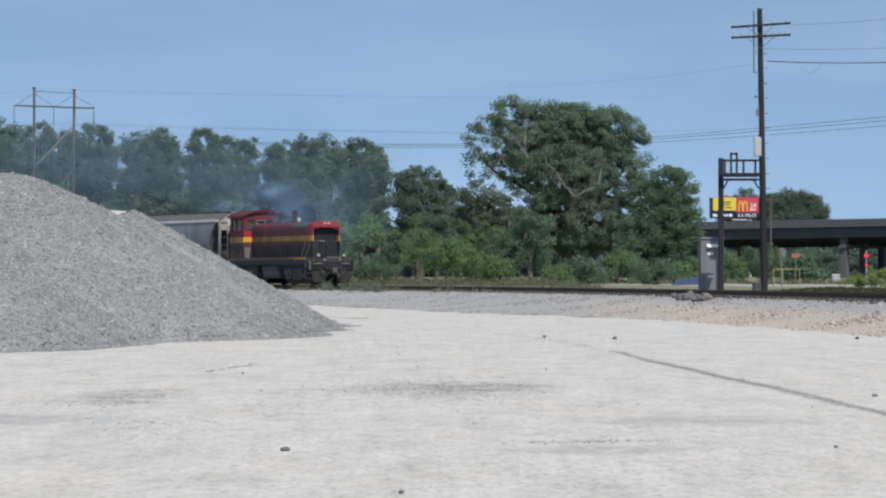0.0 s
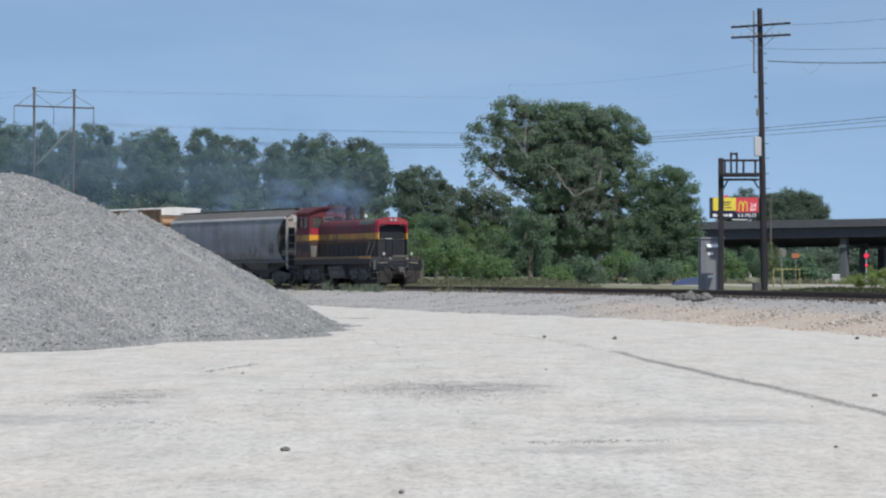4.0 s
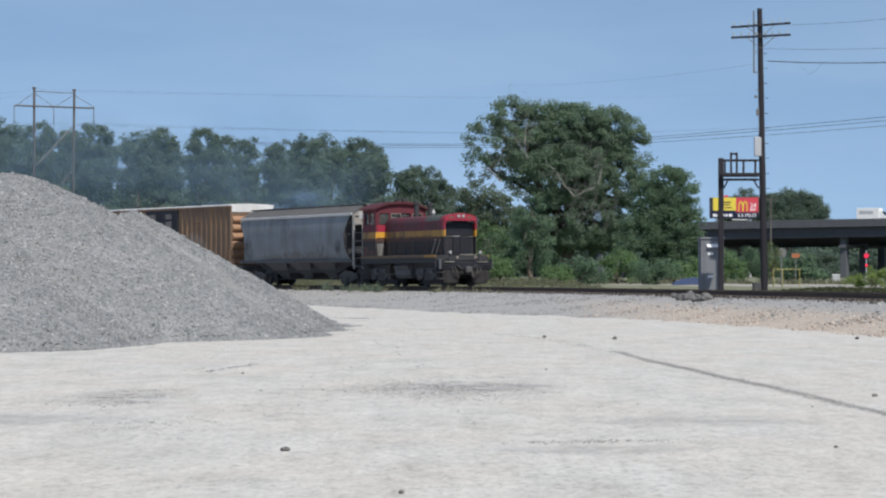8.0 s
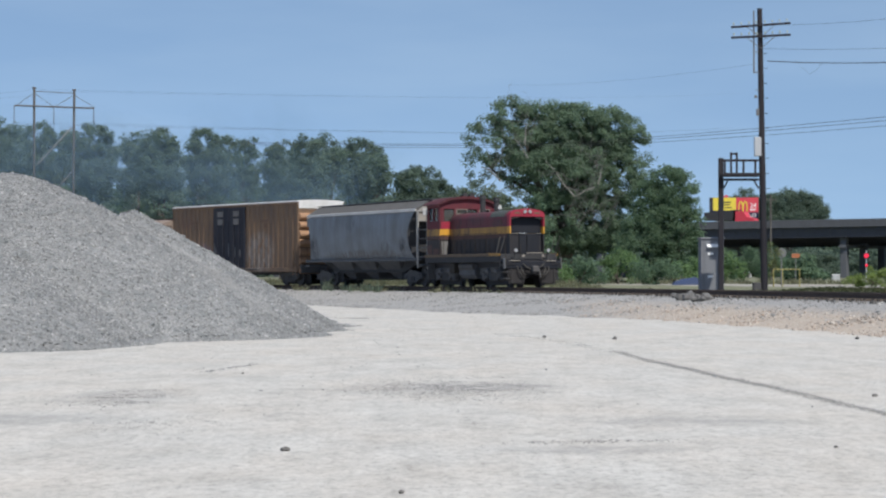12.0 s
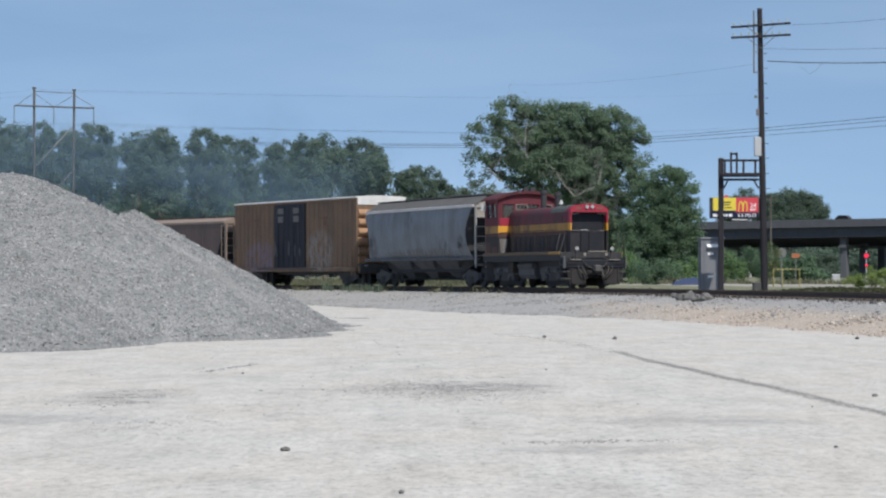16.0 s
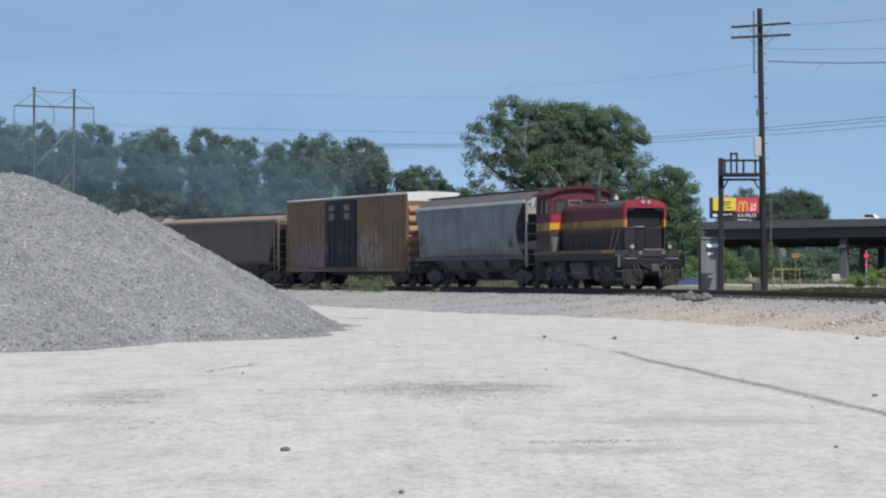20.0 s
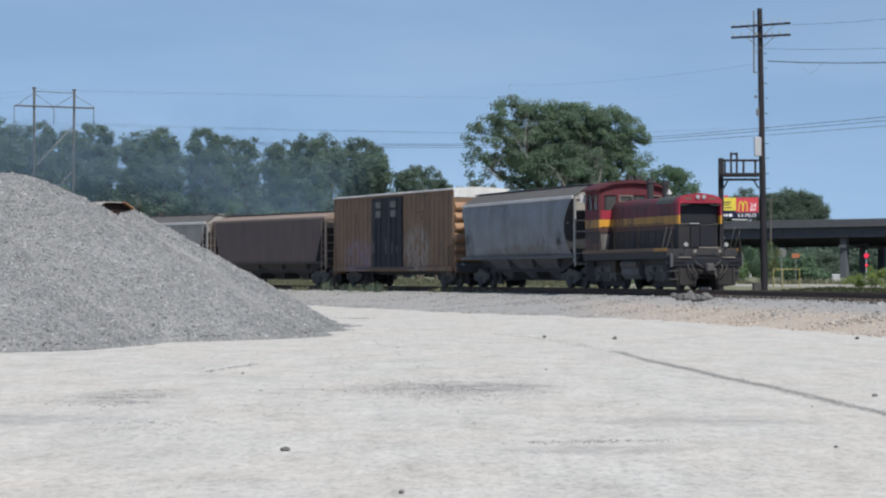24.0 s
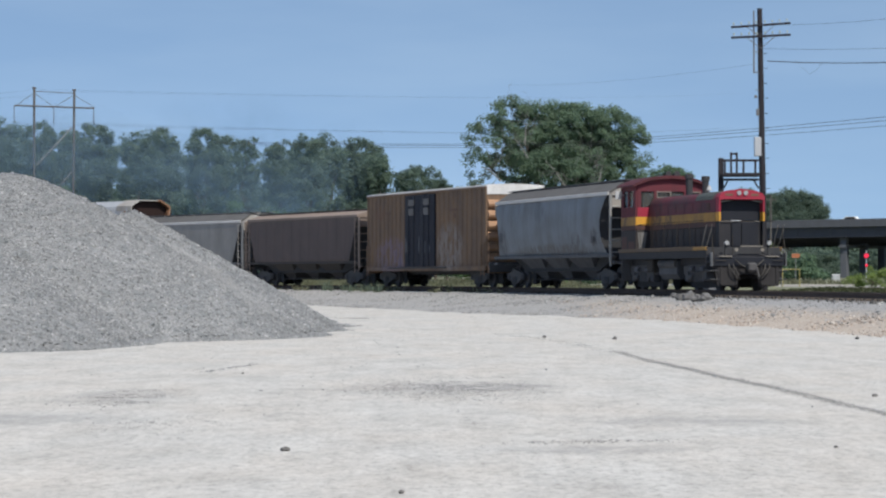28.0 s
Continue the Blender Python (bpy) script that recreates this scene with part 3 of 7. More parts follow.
def build_heap():
    cx, cy = -11.0, 61.5
    xs, ys = np.arange(-22, 0, 0.16), np.arange(44, 80, 0.16)
    gx, gy = np.meshgrid(xs, ys)
    z = heap_height(gx, gy)
    idx = np.arange(z.size).reshape(z.shape)
    q = np.stack([idx[:-1, :-1], idx[:-1, 1:], idx[1:, 1:], idx[1:, :-1]], -1).reshape(-1, 4)
    q = q[(z.ravel()[q] > -0.03).any(1)]
    base = thing("gravel_heap", pose(cx, cy, 0), "big grey two-humped heap of crushed stone on the pale yard", "gravel heap")
    me = bulk_mesh("slope", np.stack([gx.ravel() - cx, gy.ravel() - cy, z.ravel()], -1), q)
    me.polygons.foreach_set("use_smooth", np.ones(len(q), dtype=bool))
    part("slope", me, M_PILE, base)
    rng = np.random.default_rng(40)
    m = 125000
    px, py = rng.uniform(-14.5, -1.0, m), rng.uniform(46, 78, m)
    # the side that faces away from the yard needs no loose stones
    keep = (0.94 * px - 0.33 * py > -32.5) & (px > -0.19 * py - 1.0)
    px, py = px[keep], py[keep]
    pz = heap_height(px, py)
    ok = pz > -0.035
    px, py, pz = px[ok], py[ok], pz[ok]
    # a run of finer stones, paled to give the lit edge between the humps
    run_a, run_b = np.array((-8.35, 63.3)), np.array((-4.1, 59.7))
    along = (run_b - run_a) / np.linalg.norm(run_b - run_a)
    u, w = (px - run_a[0]) * along[0] + (py - run_a[1]) * along[1], (px - run_a[0]) * -along[1] + (py - run_a[1]) * along[0]
    coarse = (u < -0.3) | (u > 5.2) | (np.abs(w) > 0.42) | (rng.random(len(px)) < 0.12)
    px, py, pz = px[coarse], py[coarse], pz[coarse]
    m = 9500
    u, w = rng.beta(1.1, 1.25, m) * 5.9 - 0.4, rng.normal(0, 0.32, m) * (0.8 + 0.5 * rng.random(m))
    fx, fy = run_a[0] + u * along[0] - w * along[1], run_a[1] + u * along[1] + w * along[0]
    me = pebbles("fine_gravel", np.stack([fx - cx, fy - cy, heap_height(fx, fy) + 0.003], -1), rng.uniform(0.012, 0.026, m), 71)
    tagged(part("fine_gravel", me, M_FINEGRAVEL, base), kind="stuff")
    size = np.clip(rng.lognormal(-3.9, 0.42, len(px)), 0.012, 0.075)
    me = pebbles("loose_stone", np.stack([px - cx, py - cy, pz + 0.002], -1), size, 70)
    tagged(part("loose_stone", me, M_STONE, base), kind="stuff")


build_heap()


def scatter_stones(name, n, s_range, d_range, sizes, mat, label, seed, cond=None):
    rng = np.random.default_rng(seed)
    s, d = rng.uniform(*s_range, n), rng.uniform(*d_range, n)
    pts = np.array([beside(a, b) for a, b in zip(s, d)])
    dd, ss = track_distance(pts[:, 0], pts[:, 1])
    pts[:, 2] = ground_height(dd, ss)
    if cond:
        pts = pts[cond(pts, dd, rng) & (dd < bank_foot(ss) + 0.25 * rng.random(len(pts)))]
    size = np.clip(rng.lognormal(math.log(sizes[0]), 0.4, len(pts)), sizes[0] * 0.4, sizes[1])
    tagged(part(name, pebbles(name, pts, size, seed + 1), mat), label, "gravel", kind="stuff")


scatter_stones("bank_gravel", 18000, (-28, 84), (2.0, 8.8), (0.030, 0.09), M_BANKSTONE, "grey crushed stone lying loose on the bank", 11, lambda p, d, r: (p[:, 0] < 5.5 + 3 * r.random(len(p))) | (d < 3.6 + 0.8 * r.random(len(p))))
scatter_stones("tan_gravel", 19000, (5, 84), (2.6, 8.6), (0.035, 0.10), M_TANSTONE, "tan and pinkish crushed stone lying loose on the bank", 12, lambda p, d, r: (p[:, 0] > 4.5 + 4 * r.random(len(p))) & (d > 3.0 + 1.0 * r.random(len(p))))
scatter_stones("track_ballast", 7000, (-28, 66), (-2.0, 2.1), (0.035, 0.08), M_DARKSTONE, "dark oily ballast stones between the ties", 13)
scatter_stones("yard_grit", 7000, (-10, 100), (9.0, 45.0), (0.008, 0.035), M_STONE, "small grey stones strewn on the limestone yard", 14)


def grit_patch(name, label, path, width, n, size, seed, mat):
    """Fine grit lying along a path of x, y points, thinning to its edges."""
    rng = np.random.default_rng(seed)
    path = np.array(path, float)
    seg = rng.integers(0, len(path) - 1, n)
    f = rng.random(n)[:, None]
    p = path[seg] * (1 - f) + path[seg + 1] * f + rng.normal(0, 1, (n, 2)) * np.array(width)
    wob = np.array([noise.noise((x * 1.3, y * 1.3, seed)) for x, y in p])
    p = p[wob > (-0.25 if n < 5000 else -2.0)]
    rise = np.array([0.018 * (noise.noise((x * 0.35, y * 0.35, 0)) + 0.5 * noise.noise((x * 1.1, y * 1.1, 3))) + 0.005 for x, y in p])
    pts = np.concatenate([p, rise[:, None]], 1)
    sz = np.clip(rng.lognormal(math.log(size), 0.4, len(p)), size * 0.4, size * 3)
    tagged(part(name, pebbles(name, pts, sz, seed), mat), label, "gravel", kind="stuff")


grit_patch("grit_line", "long thin line of dark grit across the yard", [(3.55, 48.5), (3.79, 43.8), (3.99, 40.6), (4.26, 37.6), (4.58, 34.3), (4.79, 30.6), (5.04, 27.2), (5.25, 23)], (0.07, 0.10), 9800, 0.0046, 51, M_DULLGRIT)
grit_patch("grit_line", "faint end of the long line of grit", [(1.4, 63.2), (2.3, 59.1), (2.82, 55.2), (3.2, 52.0), (3.58, 48.2)], (0.15, 0.35), 800, 0.0060, 57, M_DULLGRIT)
grit_patch("grit_line", "short thin smear of grit beyond the heap", [(-3.6, 86), (-2.8, 85)], (0.25, 0.3), 700, 0.008, 58, M_DULLGRIT)
grit_patch("grit_patch", "thin spread of grey grit on the yard", [(-0.9, 33.5), (0.2, 33), (0.9, 33.6)], (0.38, 1.6), 4900, 0.0045, 52, M_DULLGRIT)
grit_patch("grit_patch", "thin spread of grey grit on the yard", [(-4.6, 30.5), (-4.0, 31.5), (-3.9, 30)], (0.3, 1.0), 1900, 0.0045, 53, M_DULLGRIT)
grit_patch("grit_patch", "thin spread of grey grit on the yard", [(-3.4, 25.2), (-2.6, 25.5)], (0.4, 0.8), 500, 0.004, 54, M_DULLGRIT)
grit_patch("grit_patch", "thin spread of grey grit on the yard", [(-3.9, 39), (-3.3, 42)], (0.06, 0.3), 160, 0.008, 55, M_STONE)
grit_patch("grit_patch", "thin smear of grey grit on the yard", [(0.9, 22.6), (2.1, 22.9)], (0.25, 0.12), 420, 0.0045, 56, M_DULLGRIT)


def yard_stone(x, y, r, seed):
    rng = random.Random(seed)
    b = thing("stone", pose(x, y, 0, 0, 0, rng.uniform(0, 180)), "single dark stone lying on the pale yard", "stone", "loose stones on the yard")
    sd = Solid().ball((0, 0, r * 0.55), r, (1.2, 0.9, 0.75), 9, 6)
    sd.v = [(a * rng.uniform(0.82, 1.18), c * rng.uniform(0.82, 1.18), max(e * rng.uniform(0.85, 1.15), -0.01)) for a, c, e in sd.v]
    part("body", sd, M_DARKSTONE, b)


for i, (sx, sy, sr) in enumerate(((-1.415, 21.45, 0.038), (4.15, 57.8, 0.060), (2.52, 59.5, 0.045), (5.6, 31.0, 0.032), (-3.2, 38.2, 0.02), (10.1, 58.3, 0.05), (-0.3, 17.4, 0.02), (3.6, 21.9, 0.02))):
    yard_stone(sx, sy, sr, 900 + i)


def build_track():
    track = thing("railway_track", pose(0, 0, 0), "rusty steel rails on dark wooden ties, curving past the yard", "railway track", kind="structure")
    prof = [(-0.07, -0.17), (0.07, -0.17), (0.07, -0.155), (0.012, -0.135), (0.012, -0.045), (0.036, -0.035), (0.036, -0.004), (0.028, 0.0),
            (-0.028, 0.0), (-0.036, -0.004), (-0.036, -0.035), (-0.012, -0.045), (-0.012, -0.135), (-0.07, -0.155)]
    for side in (0.755, -0.755):
        sd = Solid()
        ss = np.arange(-95, 75, 1.0)
        for s in ss:
            sd.v += [tuple(beside(s, side + u, w)) for u, w in prof]
        n = len(prof)
        for i in range(len(ss) - 1):
            sd.f += [(i * n + j, i * n + (j + 1) % n, (i + 1) * n + (j + 1) % n, (i + 1) * n + j) for j in range(n)]
        part("rail", sd, M_RAIL, track)
    tie = Solid().box(-0.115, 0.115, -1.3, 1.3, -0.18, 0, 0.012).mesh("tie")
    tie.materials.append(M_TIE)
    rng = random.Random(3)
    for i in range(230):
        s = -62 + i * 0.56
        ob = new("tie", tie)
        p = beside(s, rng.uniform(-0.04, 0.04), -0.172)
        ob.matrix_world = pose(p.x, p.y, p.z, 0, 0, math.degrees(-heading(s)) + rng.uniform(-1.5, 1.5))
        ob.parent = track


build_track()


# ---- the train ----
def wheelset(parent, x, r, mat=None):
    ws = Solid()
    for y in (-0.755, 0.755):
        sgn = 1 if y > 0 else -1
        ws.tube((0, y - 0.065, 0), (0, y + 0.065, 0), r, r, 24)
        ws.tube((0, y - sgn * 0.06, 0), (0, y - sgn * 0.09, 0), r + 0.028, r + 0.028, 24)
        ws.tube((0, y + sgn * 0.06, 0), (0, y + sgn * 0.12, 0), 0.17, 0.14, 12)
        for k in range(6):
            a = k * pi / 3
            ws.tube((cos(a) * r * 0.35, y + sgn * 0.062, sin(a) * r * 0.35), (cos(a) * r * 0.85, y + sgn * 0.066, sin(a) * r * 0.85), 0.03, 0.03, 6)
    ws.tube((0, -0.95, 0), (0, 0.95, 0), 0.075, 0.075, 10)
    ob = part("wheelset", ws, M_GRIME, parent)
    ob.location = (x, 0, r)
    WHEELS.append((ob, x, r))
    return ob


WHEELS = []


def freight_truck(car, x):
    """A three-piece bogie: two side frames, bolster, springs, two wheelsets."""
    tr = Solid()
    tr.box(x - 0.22, x + 0.22, -1.05, 1.05, 0.42, 0.66, 0.03)
    ob = part("bogie", tr, M_GRIME, car)
    for y in (-1.0, 1.0):
        sf = Solid()
        prof = [(x - 1.15, 0.40), (x - 1.15, 0.66), (x - 0.75, 0.72), (x - 0.35, 0.82), (x + 0.35, 0.82), (x + 0.75, 0.72), (x + 1.15, 0.66), (x + 1.15, 0.40), (x + 0.85, 0.40),
                (x + 0.45, 0.20), (x - 0.45, 0.20), (x - 0.85, 0.40)]
        sf.prism([(a, c) for a, c in prof], y - 0.07, y + 0.07, 1)
        for k in (-0.16, 0.0, 0.16):
            sf.tube((x + k, y * 1.09, 0.26), (x + k, y * 1.09, 0.52), 0.06, 0.06, 8)
        for k in (-0.89, 0.89):
            sf.box(x + k - 0.13, x + k + 0.13, y - 0.12, y + 0.12, 0.34, 0.60, 0.03)
        part("side_frame", sf, M_GRIME, ob)
        # dark plates fill the wheel gaps, for brake gear and shade alike
        part("brake_shade_plate", Solid().prism([(x - 0.62, 0.62), (x + 0.62, 0.62), (x + 0.50, 0.07), (x - 0.50, 0.07)], y * 0.62 - 0.05, y * 0.62 + 0.05, 1), M_DARK, ob)
        for k in (x - 1.54, x + 1.54):
            part("brake_shade_panel", Solid().box(k - 0.24, k + 0.24, y * 0.6 - 0.04, y * 0.6 + 0.04, 0.16, 0.95, 0.02), M_DARK, ob)
    for k in (-0.89, 0.89):
        wheelset(car, x + k, 0.46)


def coupler(car, x, sgn):
    c = Solid()
    c.box(x - 0.35, x + 0.15, -0.09, 0.09, 0.78, 0.98, 0.02)
    c.box(x + sgn * 0.10, x + sgn * 0.36, -0.16, 0.16, 0.72, 1.04, 0.05)
    c.tube((x, 0.30, 0.86), (x + sgn * 0.3, 0.26, 0.5), 0.03, 0.03, 8)
    part("coupler", c, M_GRIME, car)


def ladder(car, name, x0, y0, x1, y1, z0, z1, n, mat, r=0.022):
    ld = Solid()
    for x, y in ((x0, y0), (x1, y1)):
        ld.box(x - r, x + r, y - r, y + r, z0, z1, 0.006)
    for i in range(n):
        z = z0 + 0.12 + (z1 - z0 - 0.2) * i / (n - 1)
        ld.tube((x0, y0, z), (x1, y1, z), 0.018 if r < 0.03 else 0.026, None, 6)
    part(name, ld, mat, car)


def bars(car, name, mat, y, boxes, label=""):
    for x0, x1, z0, z1 in boxes:
        part(name, Solid().box(x0, x1, y - 0.004, y + 0.004, z0, z1, 0.003), mat, car, label)


def locomotive():
    loco = thing("locomotive", pose(0, 0, 0), "weathered red, yellow and black end-cab diesel switching locomotive", "locomotive")
    # frame, walkways, end platforms
    fr = Solid()
    fr.box(-5.6, 5.3, -1.46, 1.46, 1.22, 1.36, 0.02)
    fr.box(-5.2, 5.2, -1.1, 1.1, 0.95, 1.24, 0.03)
    part("frame", fr, M_LOCOBLACK, loco)
    for y in (-1.49, 1.49):
        part("sill_stripe", Solid().box(-5.6, 5.0, y - 0.03, y + 0.03, 1.50, 1.65, 0.01), M_SILLYEL, loco, "grimy yellow walkway sill")
        part("side_skirt", Solid().box(-5.6, 5.0, y * 0.985 - 0.02, y * 0.985 + 0.02, 1.22, 1.50, 0.01), M_DARK, loco, "black frame side")
    part("walkway", Solid().box(-5.6, 5.0, -1.45, 1.45, 1.36, 1.62, 0.01), M_DARK, loco)
    # long hood in colour bands, rounded shoulders
    w = 0.92
    x0, x1 = -3.32, 4.46
    part("lower_hood", Solid().box(x0, x1, -w, w, 1.60, 2.40, 0.02), M_BROWNBLACK, loco, "grimy black lower hood")
    part("rust_band", Solid().box(x0, x1, -w - 0.002, w + 0.002, 2.40, 2.60, 0.006), M_RUSTBAND, loco, "rust-brown streaks under the stripe")
    # the stripe takes the shaded yellow of the cab sides
    part("hood_stripe", Solid().box(x0, x1, -w - 0.004, w + 0.004, 2.60, 2.94, 0.006), M_SHADEYEL, loco, "worn yellow band in a shaded tone")
    prof = [(-w, 2.94), (w, 2.94), (w, 3.40), (w - 0.05, 3.54), (w - 0.16, 3.65), (w - 0.36, 3.72), (0, 3.77), (-w + 0.36, 3.72), (-w + 0.16, 3.65), (-w + 0.05, 3.54), (-w, 3.40)]
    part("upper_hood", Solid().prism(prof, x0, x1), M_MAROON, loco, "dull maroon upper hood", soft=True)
    for i in range(11):
        dx = x0 + 0.35 + i * 0.66
        for y in (-w - 0.012, w + 0.012):
            d = Solid().box(dx, dx + 0.61, y - 0.010, y + 0.010, 1.66, 2.37, 0.008)
            d.box(dx + 0.52, dx + 0.55, y - 0.024, y + 0.024, 1.95, 2.10, 0.006)
            part("hood_door", d, M_BROWNBLACK, loco)
    for i in range(6):
        dx = x0 + 0.5 + i * 0.98
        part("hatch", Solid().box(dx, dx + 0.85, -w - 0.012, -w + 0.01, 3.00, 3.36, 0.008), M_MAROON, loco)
    part("vent_door", Solid().box(3.55, 3.85, -w - 0.02, -w + 0.01, 3.02, 3.30, 0.008), M_RUSTBAND, loco, "small dark vent door")
    # roof gear: stacks, shutters on the shoulder, bell
    part("exhaust_stack", Solid().tube((0.55, 0.1, 3.68), (0.55, 0.1, 4.30), 0.13, 0.13, 14).tube((0.55, 0.1, 4.28), (0.55, 0.1, 4.46), 0.17, 0.16, 14), M_DARK, loco, "round black exhaust stack")
    part("exhaust_stack", Solid().tube((-1.35, 0.1, 3.68), (-1.35, 0.1, 4.46), 0.14, 0.14, 14).tube((-1.35, 0.1, 4.45), (-1.35, 0.1, 4.63), 0.18, 0.16, 14), M_DARK, loco, "round black exhaust stack")
    sh = Solid()
    for k in range(9):
        xa = 2.22 + k * 0.215
        sh.prism([(-w - 0.010, 3.43), (-w + 0.045, 3.58), (-w + 0.17, 3.69), (-w + 0.50, 3.76), (w - 0.50, 3.76), (w - 0.17, 3.69), (w - 0.045, 3.58), (w + 0.010, 3.43),
                  (w - 0.02, 3.42), (w - 0.09, 3.55), (w - 0.36, 3.69), (-w + 0.36, 3.69), (-w + 0.09, 3.55), (-w + 0.02, 3.42)], xa, xa + 0.185)
    part("radiator_shutter", sh, M_SHUTTER, loco, "grey-green radiator shutters over the hood shoulder")
    bell = Solid().tube((1.25, 0.0, 3.72), (1.25, 0.0, 3.90), 0.03, 0.03, 8).tube((1.25, 0, 3.88), (1.25, 0, 4.02), 0.115, 0.055, 14).ball((1.25, 0, 4.03), 0.055, (1, 1, 1), 8, 6)
    part("bell", bell, M_BELL, loco, "pale metal bell on the hood top")
    # nose: red visor with lamps over a recessed dark radiator
    nose = Solid().prism([(-w + 0.02, 3.36), (-w + 0.20, 3.42), (w - 0.20, 3.42), (w - 0.02, 3.36), (w - 0.02, 3.52), (w - 0.10, 3.64), (w - 0.34, 3.74), (0, 3.82), (-w + 0.34, 3.74), (-w + 0.10, 3.64), (-w + 0.02, 3.52)], 4.47, 4.84)
    nose_ob = part("visor", nose, M_RED, loco, "bright red visor over the radiator")
    for y in (-0.13, 0.13):
        part("headlight", Solid().tube((4.83, y, 3.66), (4.90, y, 3.66), 0.085, 0.085, 16), M_LAMP, nose_ob, "twin white headlight")
    for y in (-0.52, 0.50):
        part("number_board", Solid().box(4.835, 4.85, y - 0.15, y + 0.15, 3.55, 3.63, 0.004), M_OLDSTENCIL, nose_ob)
    part("radiator_screen", Solid().box(4.47, 4.52, -w + 0.09, w - 0.09, 2.62, 3.42, 0.01), M_SCREEN, loco, "dark recessed radiator screen")
    part("nose_panel", Solid().box(4.47, 4.60, -w + 0.09, w - 0.09, 1.62, 2.60, 0.015), M_LOCOBLACK, loco, "black lower nose panel")
    for y in (-w + 0.045, w - 0.045):
        part("corner_post", Solid().box(4.47, 4.82, y - 0.035, y + 0.035, 2.94, 3.40, 0.01), M_RED, loco)
        part("corner_stripe", Solid().box(4.47, 4.82, y - 0.036, y + 0.036, 2.60, 2.94, 0.01), M_YELLOW, loco)
        part("corner_base", Solid().box(4.47, 4.80, y - 0.035, y + 0.035, 1.62, 2.60, 0.01), M_LOCOBLACK, loco)
        s1 = 1 if y > 0 else -1
        part("inner_lamp", Solid().prism([(y - s1 * 0.05, 3.30), (y - s1 * 0.42, 3.36), (y - s1 * 0.42, 3.39), (y - s1 * 0.05, 3.35)], 4.70, 4.76), M_STANCHION, loco, "pale angled strip under the visor")
    nd = Solid().box(4.60, 4.63, -0.36, 0.02, 1.66, 2.56, 0.01).box(4.60, 4.63, 0.05, 0.72, 1.66, 2.56, 0.01)
    nd.box(4.63, 4.66, -0.345, -0.32, 1.7, 2.5, 0.004).box(4.63, 4.66, 0.06, 0.085, 1.7, 2.5, 0.004)
    part("nose_door", nd, M_SCREEN, loco)
    part("door_handle", Solid().box(4.60, 4.68, -0.37, 0.00, 2.60, 2.635, 0.005), M_GALV, loco)
    for a, c in ((-w + 0.1, -0.40), (0.55, w - 0.1)):
        part("nose_rung", Solid().tube((4.66, a, 2.60), (4.66, c, 2.60), 0.012, 0.012, 6), M_STANCHION, loco)
    for y in (-0.82, 0.86):
        part("ditch_light", Solid().tube((5.30, y, 1.78), (5.42, y, 1.78), 0.07, 0.088, 14), M_LAMP, loco, "round white ditch light")
        part("lamp_bracket", Solid().box(5.26, 5.34, y - 0.05, y + 0.05, 1.3, 1.70), M_DARK, loco)
    for y in (-0.50, 0.52):
        part("marker_light", Solid().tube((5.50, y, 1.52), (5.58, y, 1.52), 0.06, 0.068, 12), M_STANCHION, loco)
    for y in (-1.12, 1.12):
        part("grab_iron", Solid().tube((5.60, y - 0.2, 1.12), (5.60, y + 0.2, 1.12), 0.014, 0.014, 6), M_DULLRAIL, loco)
    # cab: sides in shaded copies of the red and yellow, front in lit ones
    cy = 1.50
    ca, cb = -5.25, -3.35
    part("cab_base", Solid().box(ca, cb, -cy, cy, 1.62, 2.42, 0.03), M_BROWNBLACK, loco, "grimy black lower cab wall")
    part("rust_band", Solid().box(ca, cb, -cy - 0.003, cy + 0.003, 2.42, 2.60, 0.006), M_RUSTBAND, loco)
    part("cab_stripe", Solid().box(ca, cb, -cy - 0.004, cy + 0.004, 2.60, 2.95, 0.008), M_SHADEYEL, loco, "worn yellow cab band in a shaded tone")
    part("cab_stripe", Solid().box(cb + 0.002, cb + 0.012, -cy + 0.01, cy - 0.01, 2.61, 2.94, 0.003), M_YELLOW, loco, "yellow band across the cab front, brightened as sunlit")
    for k, (a, c, z0, z1) in enumerate(((ca + 0.1, ca + 0.75, 1.66, 2.15), (ca + 0.95, cb - 0.15, 1.66, 1.95))):
        part("rust_patch", Solid().box(a, c, -cy - 0.006, -cy + 0.01, z0, z1, 0.004), M_RUSTBAND, loco, "rust-brown patch on the cab wall")
    cabw, cabl = Solid(), Solid()
    # walls with window openings: sides
    for y in (-cy, cy):
        s = 0.08 if y < 0 else -0.08
        cabw.box(ca, cb, y, y + s, 2.95, 3.36, 0.005)
        cabw.box(ca, cb, y, y + s, 4.02, 4.22, 0.005)
        for a, c in ((ca, ca + 0.30), (ca + 0.88, ca + 1.02), (cb - 0.30, cb)):
            cabw.box(a, c, y, y + s, 3.36, 4.02, 0.005)
    # front and rear walls with arched tops
    for x, s in ((cb, -0.08), (ca, 0.08)):
        cabl.box(x, x + s, -cy + 0.09, cy - 0.09, 2.95, 3.34, 0.005)
        cabw.prism([(-cy + 0.09, 3.99), (cy - 0.09, 3.99), (cy - 0.09, 4.26), (cy - 0.5, 4.42), (0.5, 4.56), (-0.5, 4.56), (-cy + 0.5, 4.42), (-cy + 0.09, 4.26)], x, x + s)
        for a, c in ((-cy + 0.09, -1.26), (-0.70, -0.58), (0.58, 0.70), (1.26, cy - 0.09)):
            cabw.box(x, x + s, a, c, 3.34, 3.99, 0.005)
